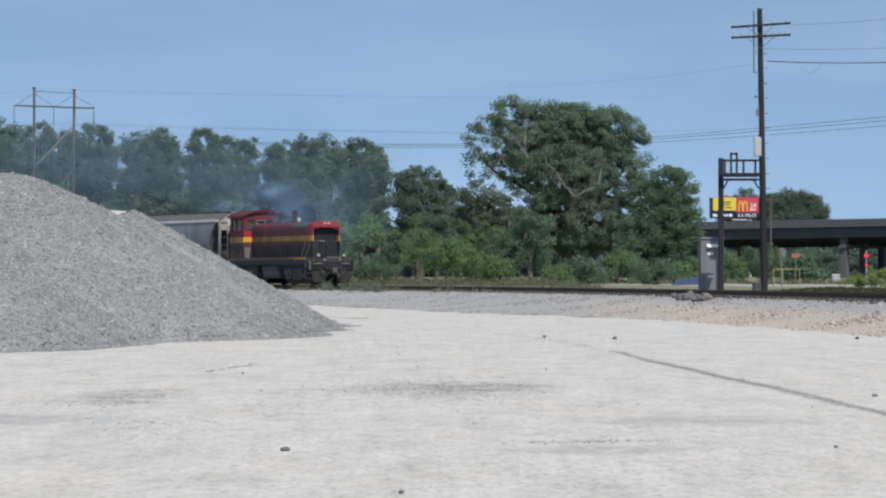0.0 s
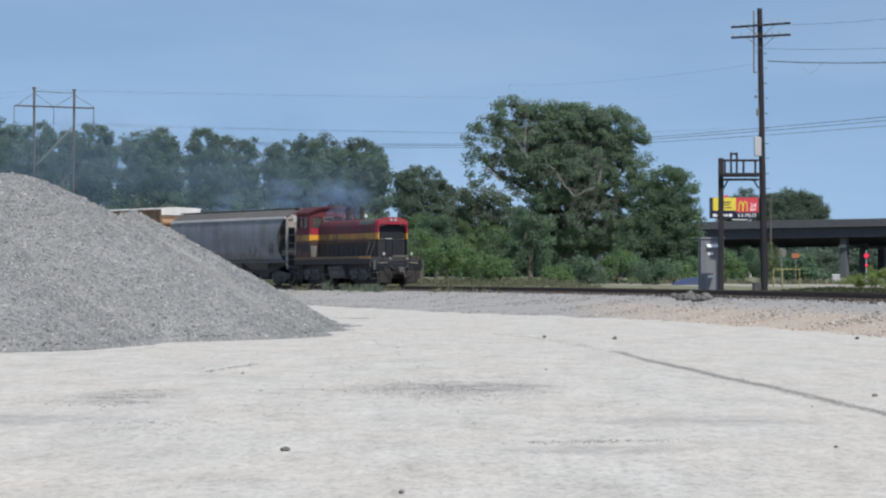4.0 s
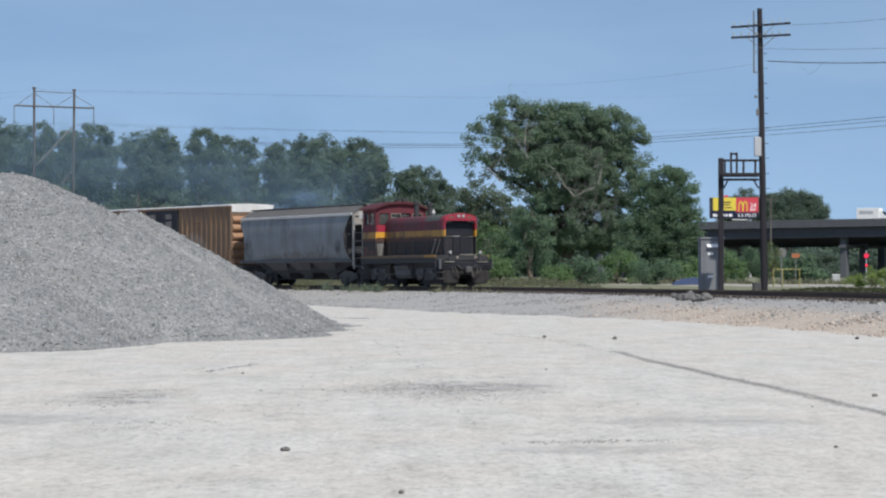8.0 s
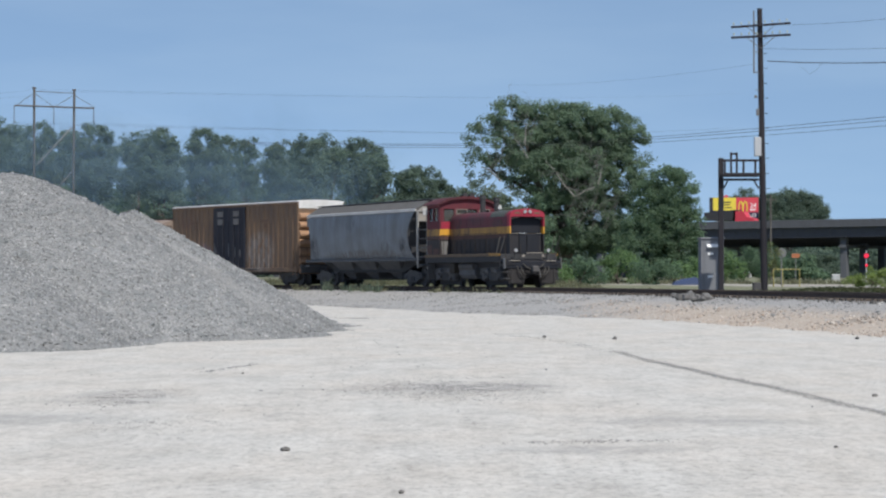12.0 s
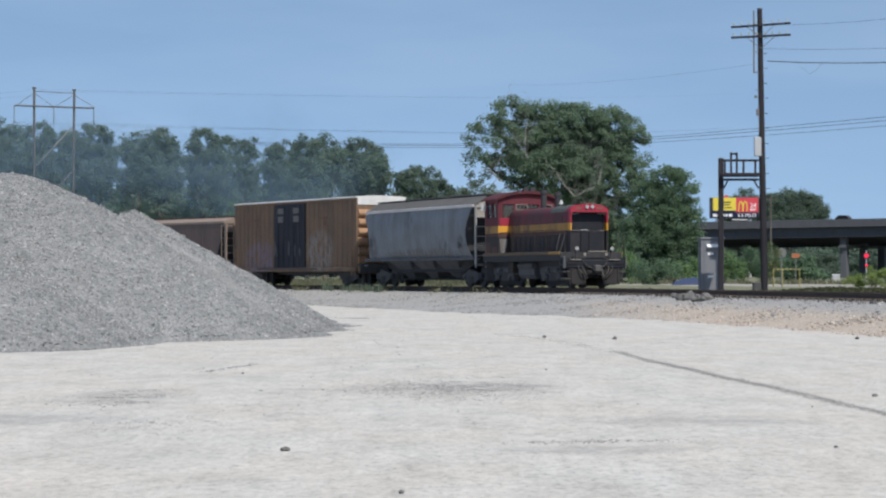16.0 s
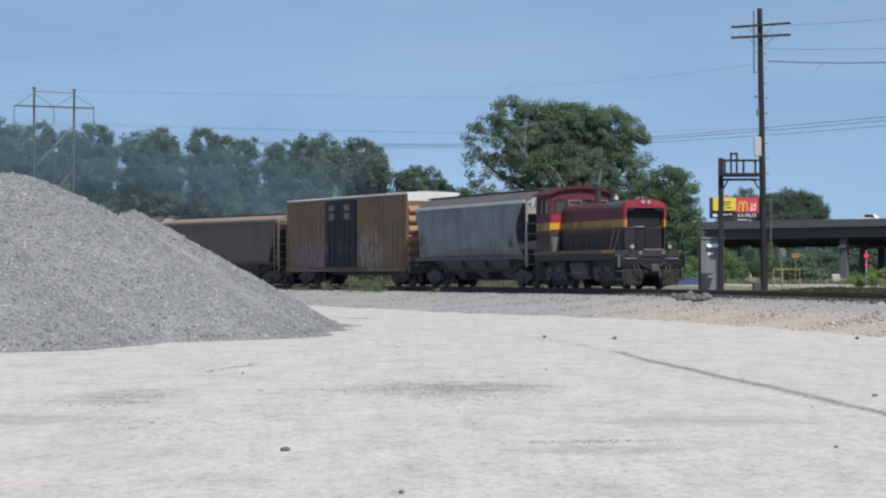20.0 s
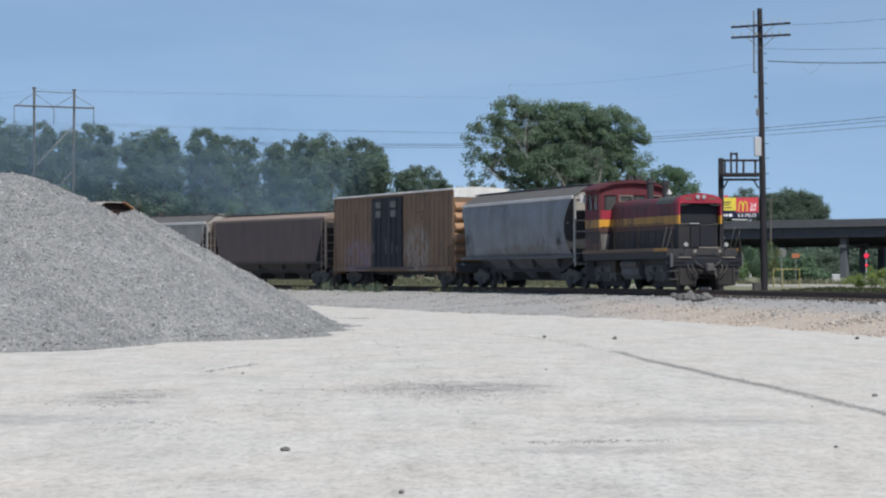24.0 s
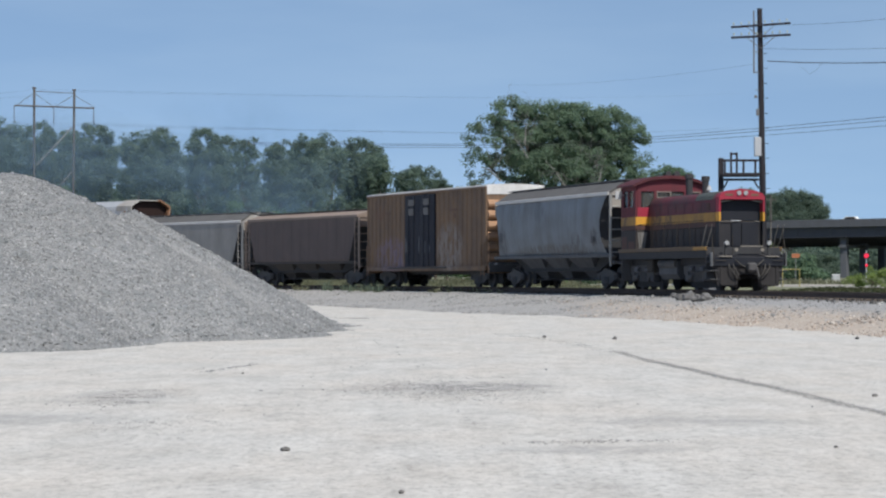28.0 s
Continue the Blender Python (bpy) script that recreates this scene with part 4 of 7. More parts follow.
    part("cab_wall", cabw, M_SHADERED, loco, "dull red cab wall with windows, in a shaded tone")
    part("cab_wall", cabl, M_RED, loco, "red wall below the windows, brightened as sunlit")
    part("control_stand", Solid().box(ca + 0.3, ca + 0.9, -0.5, 0.9, 1.65, 3.45, 0.05), M_DARK, loco, "dark control stand inside the cab")
    for a, c in ((ca + 0.30, ca + 0.88), (ca + 1.02, cb - 0.30)):
        for y in (-cy + 0.05, cy - 0.05):
            part("cab_window", Solid().box(a, c, y - 0.006, y + 0.006, 3.36, 4.02, 0.003), M_CABGLASS, loco)
    for x in (cb - 0.05, ca + 0.05):
        for a, c in ((-1.26, -0.70), (-0.58, 0.58), (0.70, 1.26)):
            part("cab_window", Solid().box(x - 0.006, x + 0.006, a, c, 3.34, 3.99, 0.003), M_CABGLASS, loco)
    for a, c in ((-0.58, 0.0), (0.70, 1.26)):
        wf = Solid()
        for z in (3.74, 3.97):
            wf.box(cb, cb + 0.03, a - 0.02, c + 0.02, z - 0.02, z + 0.02, 0.005)
        for y in (a, c):
            wf.box(cb, cb + 0.03, y - 0.02, y + 0.02, 3.74, 3.97, 0.005)
        part("window_frame", wf, M_STANCHION, loco, "pale window frame")
    roof = [(-1.66, 4.17), (-1.50, 4.22), (-1.12, 4.37), (-0.78, 4.46), (0, 4.52), (0.78, 4.46), (1.12, 4.37), (1.50, 4.22), (1.66, 4.17), (1.64, 4.24), (1.46, 4.35), (1.12, 4.49), (0.78, 4.585), (0.3, 4.64), (-0.3, 4.64), (-0.78, 4.585), (-1.12, 4.49), (-1.46, 4.35), (-1.64, 4.24)]
    part("cab_roof", Solid().prism(roof, ca - 0.15, cb + 0.16), M_ROOFRED, loco, "arched dull maroon cab roof")
    for y in (-0.05, 0.32):
        hn = Solid().tube((-3.95, y, 4.70), (-3.42, y, 4.71), 0.04, 0.13, 14).box(-3.95, -3.85, y - 0.03, y + 0.03, 4.60, 4.72)
        part("horn", hn, M_DARK, loco)
    part("grab_panel", Solid().prism([(-cy + 0.08, 2.32), (-1.02, 2.32), (-1.12, 1.64), (-cy + 0.14, 1.64)], cb + 0.005, cb + 0.03), M_STENCIL, loco, "bare grey panel low on the cab front")
    mirror = Solid().box(-4.9, -4.86, -1.86, -1.60, 3.7, 4.05, 0.01).tube((-4.88, -1.5, 3.9), (-4.88, -1.72, 3.9), 0.015, 0.015, 6)
    part("mirror", mirror, M_GALV, loco)
    # handrails
    hr = Solid()
    for y in (-1.42, 1.42):
        hr.tube((4.5, y, 2.62), (-3.3, y, 2.62), 0.014, 0.014, 6)
        for i in range(5):
            hr.tube((3.0 - i * 1.5, y, 1.60), (3.0 - i * 1.5, y, 2.62), 0.012, 0.012, 6)
        part("step_rail", Solid().sweep([(5.34, y, 1.85), (5.44, y, 1.90), (5.60, y, 1.4), (5.62, y, 0.95)], 0.018, 6), M_DULLRAIL, loco)
        part("stanchion", Solid().sweep([(5.44, y, 2.46), (5.36, y, 2.25), (5.10, y, 1.95), (4.82, y, 1.62)], 0.024, 6), M_STANCHION, loco, "bent pale handrail post")
        part("stanchion", Solid().tube((4.85, y, 2.45), (4.32, y, 1.62), 0.024, 0.024, 6), M_STANCHION, loco, "pale handrail post")
    for y in (-1.4, -0.6, 0.6, 1.4):
        hr.tube((5.42, y, 1.3), (5.42, y, 2.1), 0.014, 0.014, 6)
    part("handrail", hr, M_DULLRAIL, loco)
    # pilot, steps, buffer beam
    bb = Solid().box(5.35, 5.55, -1.45, 1.45, 0.90, 1.26, 0.03)
    pl = Solid().prism([(-1.35, 0.98), (1.35, 0.98), (1.2, 0.18), (0.45, 0.12), (0.35, 0.6), (-0.35, 0.6), (-0.45, 0.12), (-1.2, 0.18)], 5.38, 5.46)
    for y in (-0.8, 0.8):
        pl.prism([(y - 0.42, 0.90), (y + 0.42, 0.90), (y + 0.34, 0.20), (y - 0.34, 0.20)], 5.46, 5.50)
        for k in (-0.3, 0.3):
            pl.box(5.46, 5.54, y + k - 0.03, y + k + 0.03, 0.22, 0.92, 0.01)
    part("buffer_beam", bb, M_SCREEN, loco, "black buffer beam")
    part("pilot", pl, M_DUSTY, loco, "dusty snow pilot")
    part("draft_step", Solid().box(5.44, 5.54, -0.32, 0.56, 1.63, 1.675, 0.008), M_STANCHION, loco, "worn pale foot board")
    for y in (-1.49, 1.49):
        part("sill_end", Solid().box(3.6, 5.0, y - 0.034, y + 0.034, 1.505, 1.645, 0.01), M_SHADEYEL, loco, "yellow sill end")
        part("corner_plate", Solid().box(5.40, 5.58, y * 0.97 - 0.04, y * 0.97 + 0.04, 0.9, 1.42, 0.01), M_DULLGALV, loco, "scuffed pale corner plate")
    for y in (-0.92, 0.92):
        part("beam_top", Solid().box(5.36, 5.60, y - 0.27, y + 0.25, 1.25, 1.295, 0.01), M_STANCHION, loco, "worn pale step edge")
    for y in (-1, 1):
        sp = Solid()
        for k, z in enumerate((0.40, 0.72, 1.04)):
            sp.box(5.05, 5.5, y * 1.12, y * 1.52, z, z + 0.04, 0.008)
        sp.box(5.02, 5.06, y * 1.12, y * 1.52, 0.36, 1.3, 0.01)
        part("front_steps", sp, M_GRIME, loco)
        sp2 = Solid()
        for z in (0.40, 0.72, 1.04):
            sp2.box(-5.6, -5.1, y * 1.12, y * 1.52, z, z + 0.04, 0.008)
        sp2.box(-5.1, -5.06, y * 1.12, y * 1.52, 0.36, 1.3, 0.01)
        part("rear_steps", sp2, M_GRIME, loco)
    for y in (-0.8, -0.62, 0.62, 0.8):
        part("brake_hose", Solid().sweep([(5.55, y, 1.0)] + [(5.6 + 0.07 * sin(k), y * (1 - 0.1 * k), 0.98 - 0.11 * (k + 1)) for k in range(5)], 0.024, 7), M_HOSE, loco, "hanging air hose")
    part("brake_hose", Solid().sweep([(5.64, -0.55 + k * 0.11, 1.15 - 0.30 * (1 - ((k - 5) / 5) ** 2)) for k in range(11)], 0.026, 7), M_HOSE, loco, "looped air hose")
    coupler(loco, 5.6, 1)
    coupler(loco, -5.65, -1)
    ft = Solid().prism([(-1.1, 0.42), (1.1, 0.42), (1.25, 0.62), (1.25, 1.15), (-1.25, 1.15), (-1.25, 0.62)], -1.15, 1.05)
    part("fuel_tank", ft, M_TANK, loco, "dusty grey fuel tank")
    for y in (-1.2, 1.2):
        part("air_reservoir", Solid().tube((-1.0, y, 1.02), (1.0, y, 1.02), 0.17, 0.17, 12), M_GRIME, loco)
        part("battery_box", Solid().box(-2.2, -1.5, y - 0.2, y + 0.2, 0.7, 1.2, 0.03), M_DULLRAIL, loco, "dusty battery box")
    for tx in (3.3, -3.3):
        tr = Solid().box(tx - 0.3, tx + 0.3, -1.0, 1.0, 0.5, 0.85, 0.04)
        ob = part("bogie", tr, M_GRIME, loco)
        for y in (-1.08, 1.08):
            sf = Solid().prism([(tx - 1.75, 0.62), (tx - 1.75, 0.92), (tx - 0.9, 0.98), (tx + 0.9, 0.98), (tx + 1.75, 0.92), (tx + 1.75, 0.62), (tx + 0.8, 0.55), (tx + 0.5, 0.32), (tx - 0.5, 0.32), (tx - 0.8, 0.55)], y - 0.08, y + 0.08, 1)
            for k in (-1.2, 1.2):
                sf.box(tx + k - 0.2, tx + k + 0.2, y - 0.15, y + 0.15, 0.32, 0.75, 0.04)
            for k in (-0.25, 0.0, 0.25):
                sf.tube((tx + k, y * 1.06, 0.36), (tx + k, y * 1.06, 0.72), 0.08, 0.08, 8)
            sf.tube((tx - 0.95, y * 1.08, 0.5), (tx - 0.55, y * 1.08, 0.5), 0.11, 0.11, 10)
            part("side_frame", sf, M_GRIME, ob)
            for k in (-0.62, 0.62):
                part("brake_cylinder", Solid().tube((tx + k - 0.2, y * 1.1, 0.80), (tx + k + 0.2, y * 1.1, 0.80), 0.12, 0.12, 10), M_TANK, ob)
            # one dark plate for the rigging and the shade between the wheels
            part("brake_shade_strip", Solid().box(tx - 1.6, tx + 1.6, y * 0.80 - 0.03, y * 0.80 + 0.03, 0.10, 0.60, 0.02), M_DARK, ob)
        for k in (-1.2, 1.2):
            wheelset(loco, tx + k, 0.51)
    return loco


def covered_hopper(half, body, low_mat, roof_mat, label, curved=True, ribs=False, bays=3):
    """A covered hopper with bulging or straight sides, sloping ends, a dark underside fill, outlet bays, end cages and
    a running board.
    """
    car = thing("covered_hopper", pose(0, 0, 0), label, "hopper car", "freight cars of the train")
    sill = 1.42 if curved else 1.34
    if curved:
        side = [(1.36, sill), (1.46, 1.7), (1.54, 2.05), (1.60, 2.5), (1.62, 2.9), (1.61, 3.3), (1.57, 3.75), (1.51, 4.00)]
        prof = [(-y, z) for y, z in side] + side[::-1]
    else:
        prof = [(-1.50, sill), (-1.56, 1.5), (-1.56, 3.90), (1.56, 3.90), (1.56, 1.5), (1.50, sill)]
    n = len(prof)
    # the body's ends slope inwards from the full length at the top to the bolster below
    sd = Solid()
    stations = [(-half, 1.0), (half, 1.0)]
    verts, faces = [], []
    for sx, _ in stations:
        for y, z in prof:
            pull = 0.0 if z > 3.15 else (3.15 - z) * 0.62
            if curved:
                pull = (0.20 if sx > 0 else -0.25) + 0.78 * max(0.0, sin(pi * min(max((3.95 - z) / 2.75, 0.0), 1.0))) ** 0.8
            verts.append((sx - math.copysign(pull, sx), y, z))
    faces = [(i, (i + 1) % n, n + (i + 1) % n, n + i) for i in range(n)] + [tuple(range(n)), tuple(range(n, 2 * n))]
    sd.add(verts, faces)
    me = sd.mesh("body")
    me.materials.append(body)
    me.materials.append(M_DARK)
    # end faces coloured dark for dirt and for the roof overhang's shade
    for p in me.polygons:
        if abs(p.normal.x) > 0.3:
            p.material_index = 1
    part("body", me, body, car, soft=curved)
    z0 = prof[n // 2 - 1][1]
    rise = 0.34 if ribs else 0.54
    rf = [(-1.52, z0 - 0.05), (1.52, z0 - 0.05), (1.54, z0 + 0.08), (0.95, z0 + rise - 0.08), (0.80, z0 + rise), (-0.80, z0 + rise), (-0.95, z0 + rise - 0.08), (-1.54, z0 + 0.08)]
    # roofs of cars without ribs are much darker than their eaves
    part("roof", Solid().prism(rf, -half - 0.02, half + 0.02), roof_mat if ribs else M_DARKROOF, car, "sloping sheet roof")
    for y in (-1.53, 1.53):
        part("side_plate", Solid().box(-half, half, y - 0.06, y + 0.05, z0 - 0.05, z0 + 0.09, 0.015), roof_mat if ribs else M_EAVE, car)
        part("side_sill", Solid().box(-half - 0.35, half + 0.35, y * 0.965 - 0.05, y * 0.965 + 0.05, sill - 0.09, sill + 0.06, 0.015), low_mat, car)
    rb = Solid()
    for y in (-0.62, 0.62):
        rb.box(-half - 0.25, half + 0.25, y - 0.22, y + 0.22, z0 + rise + 0.03, z0 + rise + 0.08, 0.01)
        for k in range(12):
            x = -half + 0.4 + k * (2 * half - 0.8) / 11
            rb.box(x - 0.02, x + 0.02, y - 0.22, y + 0.22, z0 + rise - 0.19, z0 + rise + 0.04, 0.005)
    part("running_board", rb, M_BROWNLOW if ribs else M_HOPLOW, car, "dark grated running board")
    for k in range(5):
        x = -half + 1.7 + k * (2 * half - 3.4) / 4
        part("roof_hatch", Solid().box(x - 1.0, x + 1.0, -0.3, 0.3, z0 + rise - 0.08, z0 + rise + 0.05, 0.03), roof_mat, car)
    # outlet bays, their shade put into grimy, darkened body paint
    span = 2 * half - 5.4
    for k in range(bays):
        xc = -span / 2 + span * (k + 0.5) / bays
        hw = span / bays / 2 - 0.04
        v = [(xc - hw, -1.34, sill), (xc + hw, -1.34, sill), (xc + hw, 1.34, sill), (xc - hw, 1.34, sill),
             (xc - 0.45, -0.5, 0.42), (xc + 0.45, -0.5, 0.42), (xc + 0.45, 0.5, 0.42), (xc - 0.45, 0.5, 0.42)]
        part("outlet_bay", Solid().add(v, [(0, 1, 2, 3), (4, 5, 6, 7), (0, 1, 5, 4), (1, 2, 6, 5), (2, 3, 7, 6), (3, 0, 4, 7)]), low_mat, car, "grimy sloping outlet bay, darkened with its shade")
        part("outlet_gate", Solid().box(xc - 0.5, xc + 0.5, -0.62, 0.62, 0.34, 0.44, 0.02).tube((xc, -1.1, 0.39), (xc, 1.1, 0.39), 0.03, 0.03, 6), M_GRIME, car)
    # centre sill, end platforms, cages and ladders
    part("centre_sill", Solid().box(-half - 0.35, half + 0.35, -0.2, 0.2, 0.9, 1.2, 0.02), M_GRIME, car)
    # dark block in place of the shade behind the bays
    part("shade_fill", Solid().prism([(-half + 0.5, sill), (half - 0.5, sill), (half - 2.9, 0.75), (-half + 2.9, 0.75)], -0.9, 0.9, 1), M_DARK, car, "dark block filling in the shaded underside")
    for sx in (-1, 1):
        ex = sx * (half + 0.22)
        pf = Solid().box(ex - 0.28, ex + 0.28, -1.5, 1.5, 1.08, 1.18, 0.02)
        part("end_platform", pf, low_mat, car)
        es = Solid()
        for y in ((-1.48, 1.48) if sx > 0 or not curved else ()):
            es.box(sx * half - 0.04, sx * half + 0.04, y - 0.04, y + 0.04, 1.15, z0, 0.01)
        es.box(sx * (half + 0.24) - 0.03, sx * (half + 0.24) + 0.03, -1.50, 1.50, z0 - 0.60, z0 + 0.02, 0.01)
        es.prism([(-1.50, z0 + 0.02), (1.50, z0 + 0.02), (0.9, z0 + rise - 0.1), (-0.9, z0 + rise - 0.1)], sx * (half + 0.21), sx * (half + 0.27))
        part("end_frame", es, roof_mat, car)
        for y in ((-1, 1) if sx > 0 or not curved else (1,)):
            ladder(car, "end_ladder", sx * (half + 0.32), y * 1.58, sx * (half + 0.32), y * 1.04, 0.95, z0 + 0.02, 7, roof_mat if ribs else M_PALELADDER, 0.036)
            if not curved:
                ladder(car, "side_ladder", sx * (half + 0.18), y * 1.55, sx * (half - 0.30), y * 1.57, 0.75, z0 - 0.1, 8, roof_mat)
        br = Solid().tube((ex, 0.9, 1.9), (ex + sx * 0.06, 0.9, 1.9), 0.28, 0.28, 16).box(sx * half - 0.6, ex, 0.6, 0.7, 1.2, 1.8)
        part("brake_wheel", br, M_GRIME, car)
        cyl = Solid().tube((sx * (half - 1.1), -0.6, 1.45), (sx * (half - 1.1), 0.6, 1.45), 0.22, 0.22, 12)
        part("air_reservoir", cyl, M_GRIME, car)
        coupler(car, sx * (half + 0.42), sx)
        freight_truck(car, sx * (half - 1.45))
    if ribs:
        for k in range(13):
            x = -half + 0.3 + k * (2 * half - 0.6) / 12
            for y in (-1.60, 1.60):
                part("side_post", Solid().box(x - 0.05, x + 0.05, y * 0.975 - 0.010, y * 0.975 + 0.010, 1.4, 3.85, 0.004), body, car)
    return car


def boxcar():
    half = 8.40
    car = thing("boxcar", pose(0, 0, 0), "rust-stained orange high boxcar with dark double doors and graffiti", "boxcar", "freight cars of the train")
    part("body", Solid().box(-half, half, -1.50, 1.50, 0.95, 4.92, 0.02), M_ORANGE, car)
    rf = [(-1.56, 4.92), (1.56, 4.92), (1.56, 4.98), (1.2, 5.03), (0, 5.07), (-1.2, 5.03), (-1.56, 4.98)]
    roof = part("roof", Solid().prism(rf, -half - 0.03, half + 0.03), M_ROOFWHITE, car, "white sheet roof")
    for k in range(15):
        x = -half + 0.5 + k * (2 * half - 1.0) / 14
        part("roof_rib", Solid().prism([(-1.5, 5.01), (-0.6, 5.07), (0, 5.09), (0.6, 5.07), (1.5, 5.01), (1.5, 4.97), (0, 5.04), (-1.5, 4.97)], x - 0.05, x + 0.05), M_ROOFWHITE, roof)
    # exterior posts
    for y in (-1.55, 1.55):
        s = -1 if y < 0 else 1
        posts = [-half + 0.1 + i * 0.61 for i in range(9)] + [half - 0.1 - i * 0.61 for i in range(11)] + [-half + 0.1 + 9 * 0.61]
        for x in posts:
            part("side_post", Solid().prism([(x - 0.10, s * 1.49), (x - 0.05, s * 1.548), (x + 0.05, s * 1.548), (x + 0.10, s * 1.49)], 1.0, 4.85, 2), M_ORANGE, car)
        part("side_sill", Solid().box(-half, half, y - 0.05, y + 0.05, 0.80, 1.05, 0.02), M_ORANGE, car)
        part("top_chord", Solid().box(-half, half, y - 0.04, y + 0.04, 4.82, 4.915, 0.02), M_ORANGE, car)
        # two plug doors
        for dx, hw in ((-1.45, 1.04), (0.67, 1.04)):
            d = Solid().box(dx - hw, dx + hw, s * 1.50, s * 1.60, 1.02, 4.78, 0.02)
            for z in (1.6, 2.4, 3.2, 4.0):
                d.box(dx - hw + 0.08, dx + hw - 0.08, s * 1.60, s * 1.625, z - 0.05, z + 0.05, 0.01)
            door = part("plug_door", d, M_DOORBLUE, car, "dark blue plug door")
            rods = Solid()
            for k in (-0.35, 0.35):
                rods.tube((dx + k, s * 1.65, 1.05), (dx + k, s * 1.65, 4.75), 0.025, 0.025, 6)
            part("lock_rod", rods, M_DOORBLUE, door)
            part("placard", Solid().box(dx - 0.42, dx + 0.42, s * 1.655, s * 1.662, 4.22, 4.55, 0.003).box(dx - 0.40, dx + 0.40, s * 1.655, s * 1.662, 3.72, 4.08, 0.003), M_STENCIL, door, "worn pale stencil patches")
        for z in (2.95, 3.95):
            part("panel_seam", Solid().box(-half + 0.05, -2.52, s * 1.50, s * 1.512, z - 0.03, z + 0.03, 0.004), M_ORANGE, car)
            part("panel_seam", Solid().box(1.75, half - 0.05, s * 1.50, s * 1.512, z - 0.03, z + 0.03, 0.004), M_ORANGE, car)
        part("door_track", Solid().box(-4.8, 3.4, s * 1.58, s * 1.68, 0.93, 1.0, 0.01), M_GRIME, car)
    # ribbed ends in a sunlit copy of the side orange, with a white top band
    for sx in (-1, 1):
        for k in range(7):
            z = 0.93 + k * 0.525
            part("end_rib", Solid().prism([(sx * half, z - 0.24), (sx * (half + 0.15), z - 0.12), (sx * (half + 0.17), z - 0.03), (sx * (half + 0.10), z + 0.10), (sx * half, z + 0.20)], -1.46, 1.46, 1), M_ORANGELIT, car)
        part("end_band", Solid().box(sx * half, sx * (half + 0.03), -1.5, 1.5, 4.54, 4.92, 0.006), M_ROOFWHITE, car, "white band along the top of the end")
        for y in (-1, 1):
            ladder(car, "end_ladder", sx * (half + 0.14), y * 1.42, sx * (half + 0.14), y * 1.0, 0.85, 2.2, 4, M_ORANGE)
            ladder(car, "side_ladder", sx * (half - 0.1), y * 1.60, sx * (half - 0.55), y * 1.60, 0.55, 2.2, 5, M_ORANGE)
        part("end_sill", Solid().box(sx * (half + 0.004), sx * (half + 0.22), -1.45, 1.45, 0.72, 1.22, 0.03), M_GRIME, car, "grimy end sill")
        coupler(car, sx * (half + 0.35), sx)
        freight_truck(car, sx * (half - 1.9))
    part("underframe", Solid().box(-half, half, -0.35, 0.35, 0.62, 0.95, 0.03).box(-6, 6, -1.3, 1.3, 0.86, 0.96, 0.02), M_GRIME, car)
    for k, x in enumerate((-2.40, -2.2, -1.95, -0.45, 0.4, 1.05)):
        face = -1.628 - 0.002 * (k % 3)
        part("scrawl", Solid().prism([(x, 1.75 + 0.2 * (k % 2)), (x + 0.13, 1.7), (x + 0.17, 2.55 - 0.25 * (k % 3)), (x + 0.05, 2.6 - 0.2 * (k % 3))], face - 0.003, face + 0.03, 1), M_DULLBLUE, car, "pale sprayed stroke on the door")
    bars(car, "stencil", M_OLDSTENCIL, -1.552, [(3.7, 4.7, 3.82, 3.94), (4.2, 4.5, 3.45, 3.74), (-5.5, -4.7, 3.85, 3.97), (-5.2, -4.9, 3.5, 3.7)], "dark worn stencil")
    return car


